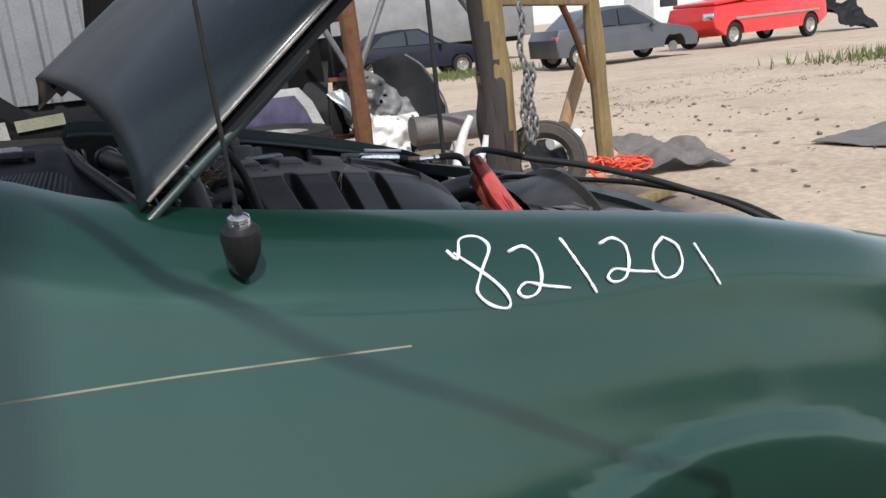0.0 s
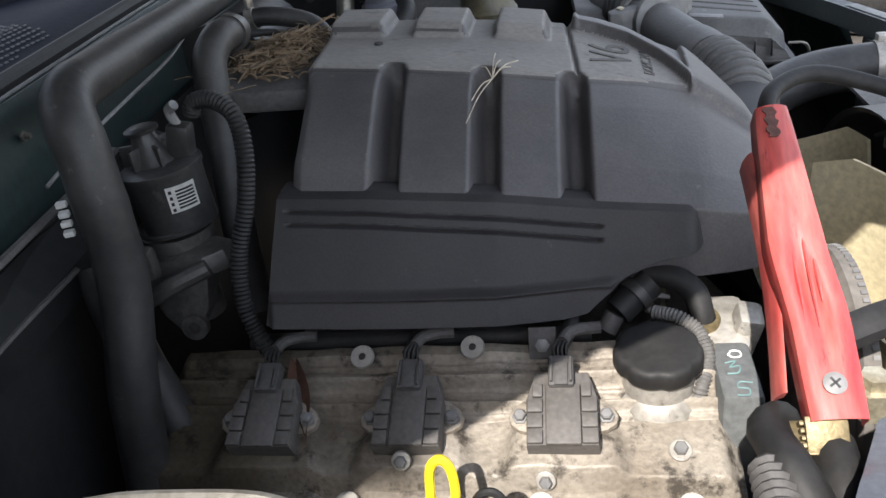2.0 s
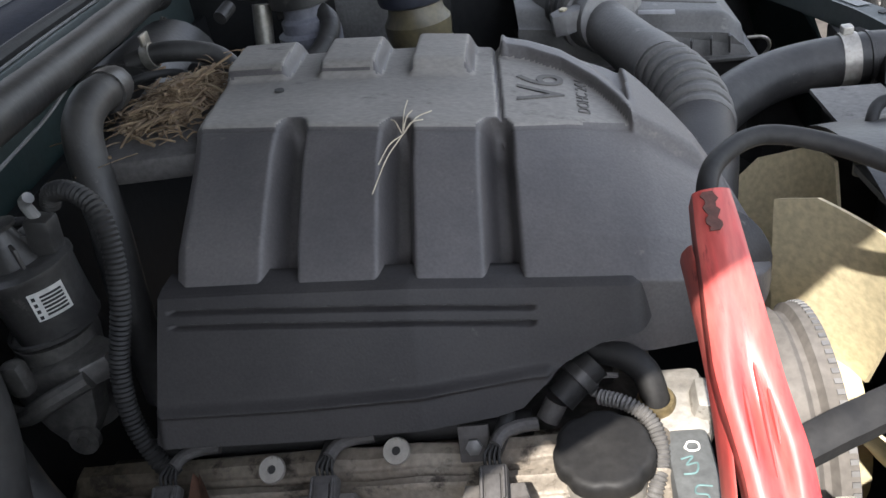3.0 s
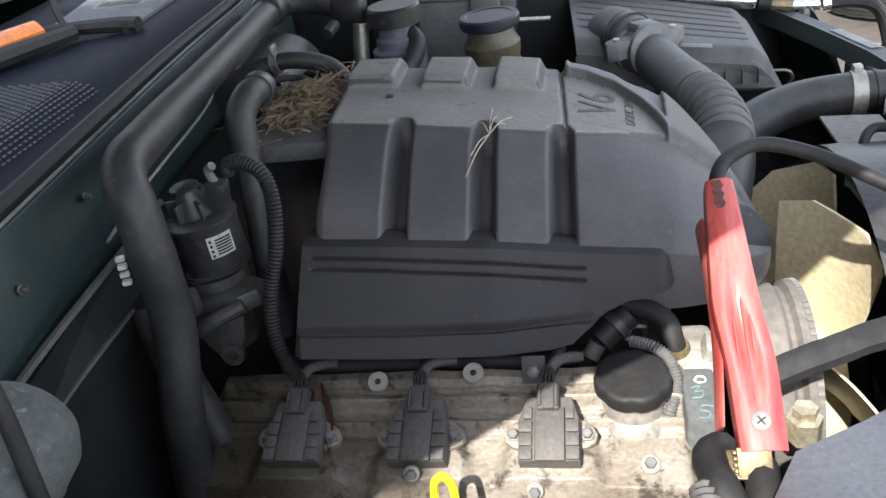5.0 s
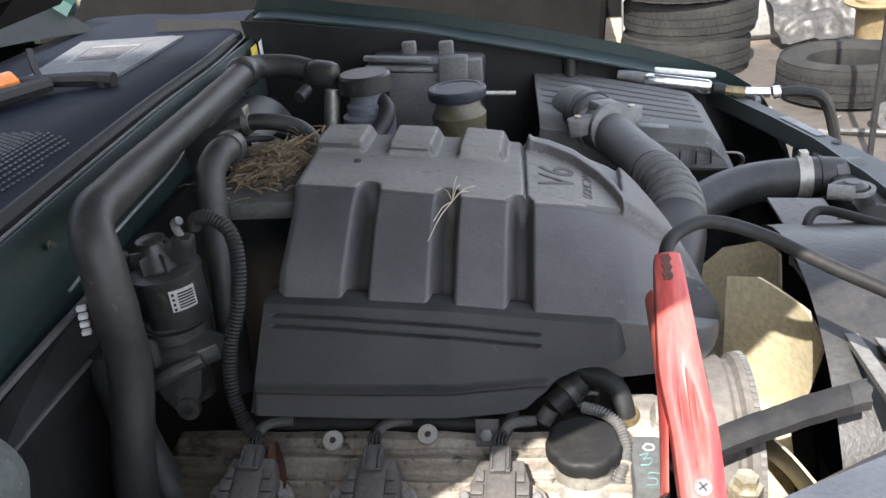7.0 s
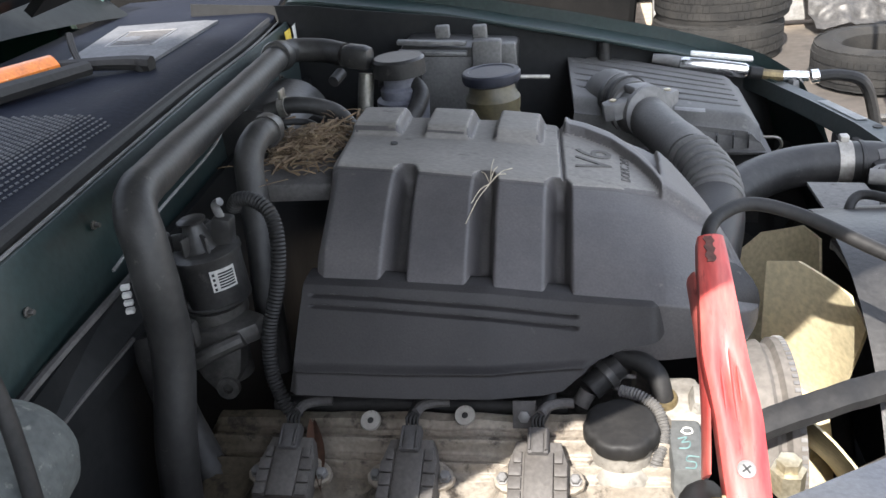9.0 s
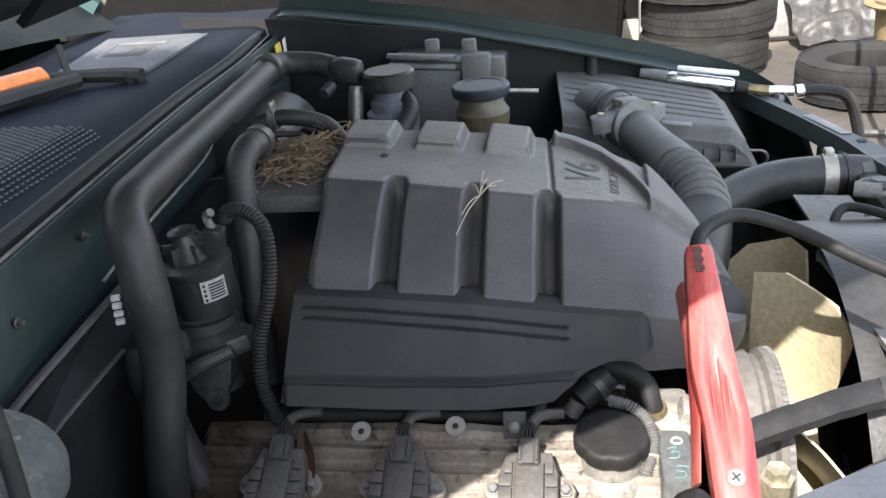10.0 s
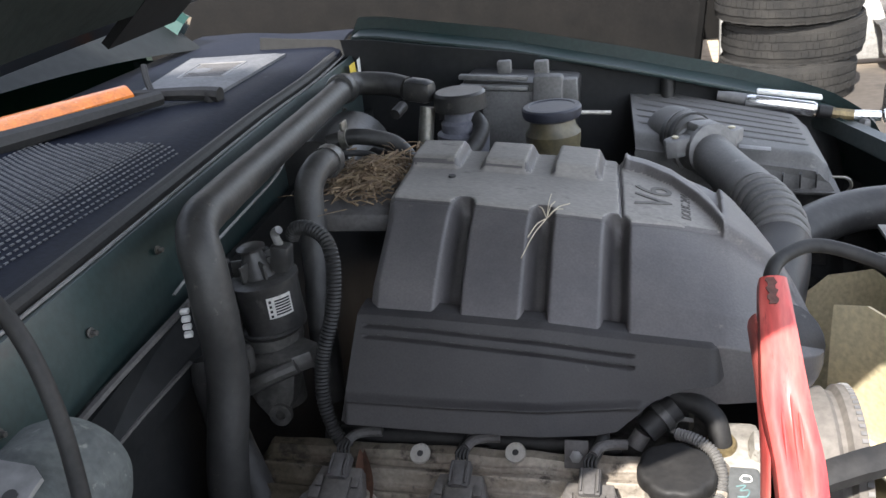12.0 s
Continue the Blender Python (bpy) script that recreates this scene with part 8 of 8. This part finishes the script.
grid(b, 240, 2, lambda u, v: Vector((lerp(-9.0, -0.94, u), -3.4 - 0.03 * (1 if math.sin(u * 8.06 * 2 * math.pi / 0.31) > 0.55 else 0), lerp(0.0, 4.5, v))), (0, -0.02, 0))
part("sheeting", b, DARK_SHEET, back, smooth=0)
part("fascia", box_bm((8.4, 0.05, 1.1), 0.01, (-4.82, -3.40, 5.05)), DARK_SHEET, back, "deep unseen fascia added to shade the hood")

# drooping cable over the near fender, hung from the added wall
CABLE = [(-0.50, 1.27), (-0.346, 1.155), (-0.308, 1.124), (-0.248, 1.066), (-0.179, 1.011), (-0.101, 0.958), (-0.013, 0.893), (0.053, 0.846), (0.163, 0.78), (0.6, 0.50)]
cab = tagged(part("overhead_cable", tube(B(), [Vector((-1.1, -3.38, 3.4))] + [Vector((x, -0.655, z)) + SUN_TO * 0.9 for x, z in CABLE] + [Vector((6.0, -2.6, 1.2)), Vector((9.0, -3.0, 0.0))], 0.0078, 8), RUBBER_DARK), "black cable drooping from the added wall", "cable")

# rack of dark parts behind the hoist
rack = thing("scrap_rack", "rusty steel rack loaded with dark car parts", "rack")
rng = random.Random(21)
for x in (0.55, 1.35, 2.2):
    for y in (7.0, 7.6):
        part("upright", box_bm((0.05, 0.05, 2.0), 0.004, (x, y, 1.0)), RUST, rack)
for z in (0.35, 0.95, 1.55):
    part("shelf", box_bm((1.75, 0.65, 0.04), 0.004, (1.38, 7.3, z)), RUST, rack)
for k in range(16):
    x, z = 0.62 + 0.10 * k, (0.37, 0.97)[k % 2]
    tagged(part("spare_part", box_bm((rng.uniform(0.16, 0.34), rng.uniform(0.2, 0.45), rng.uniform(0.18, 0.45)), 0.03, (x, 7.28, z + 0.2), (rng.uniform(-12, 12), rng.uniform(-12, 12), rng.uniform(0, 90))), (BLACK_PAINT, SHADE_BLACK, RUBBER_DARK)[k % 3]), "dark spare part stored on a rack, blackened for shade", "spare part", "parts on the rack")

# added dark panels filling the shadowy gap beside the rack
for k, (x, w, h, ry) in enumerate(((-0.05, 0.62, 1.95, 3), (0.42, 0.55, 2.1, -4), (0.86, 0.5, 1.75, 2), (1.22, 0.46, 1.9, -3), (1.62, 0.42, 1.6, 4))):
    m = pose(x, 6.62 + 0.05 * (k % 2), 0.0, -8, ry, 6 * (-1) ** k)
    def sheet(u, v):
        px = (u - 0.5) * w * (1 - 0.25 * v * v)
        return m @ Vector((px, 0.05 * math.sin(3 * u) + 0.02 * noise.noise(Vector((4 * u, 5 * v, k))), h * v))
    tagged(part("door_panel", grid(B(), 10, 24, sheet, (0, 0.012, 0)), SHADE_BLACK), "added dark panel filling the shadowy gap beside the rack", "car panel", "leaning dark panels")
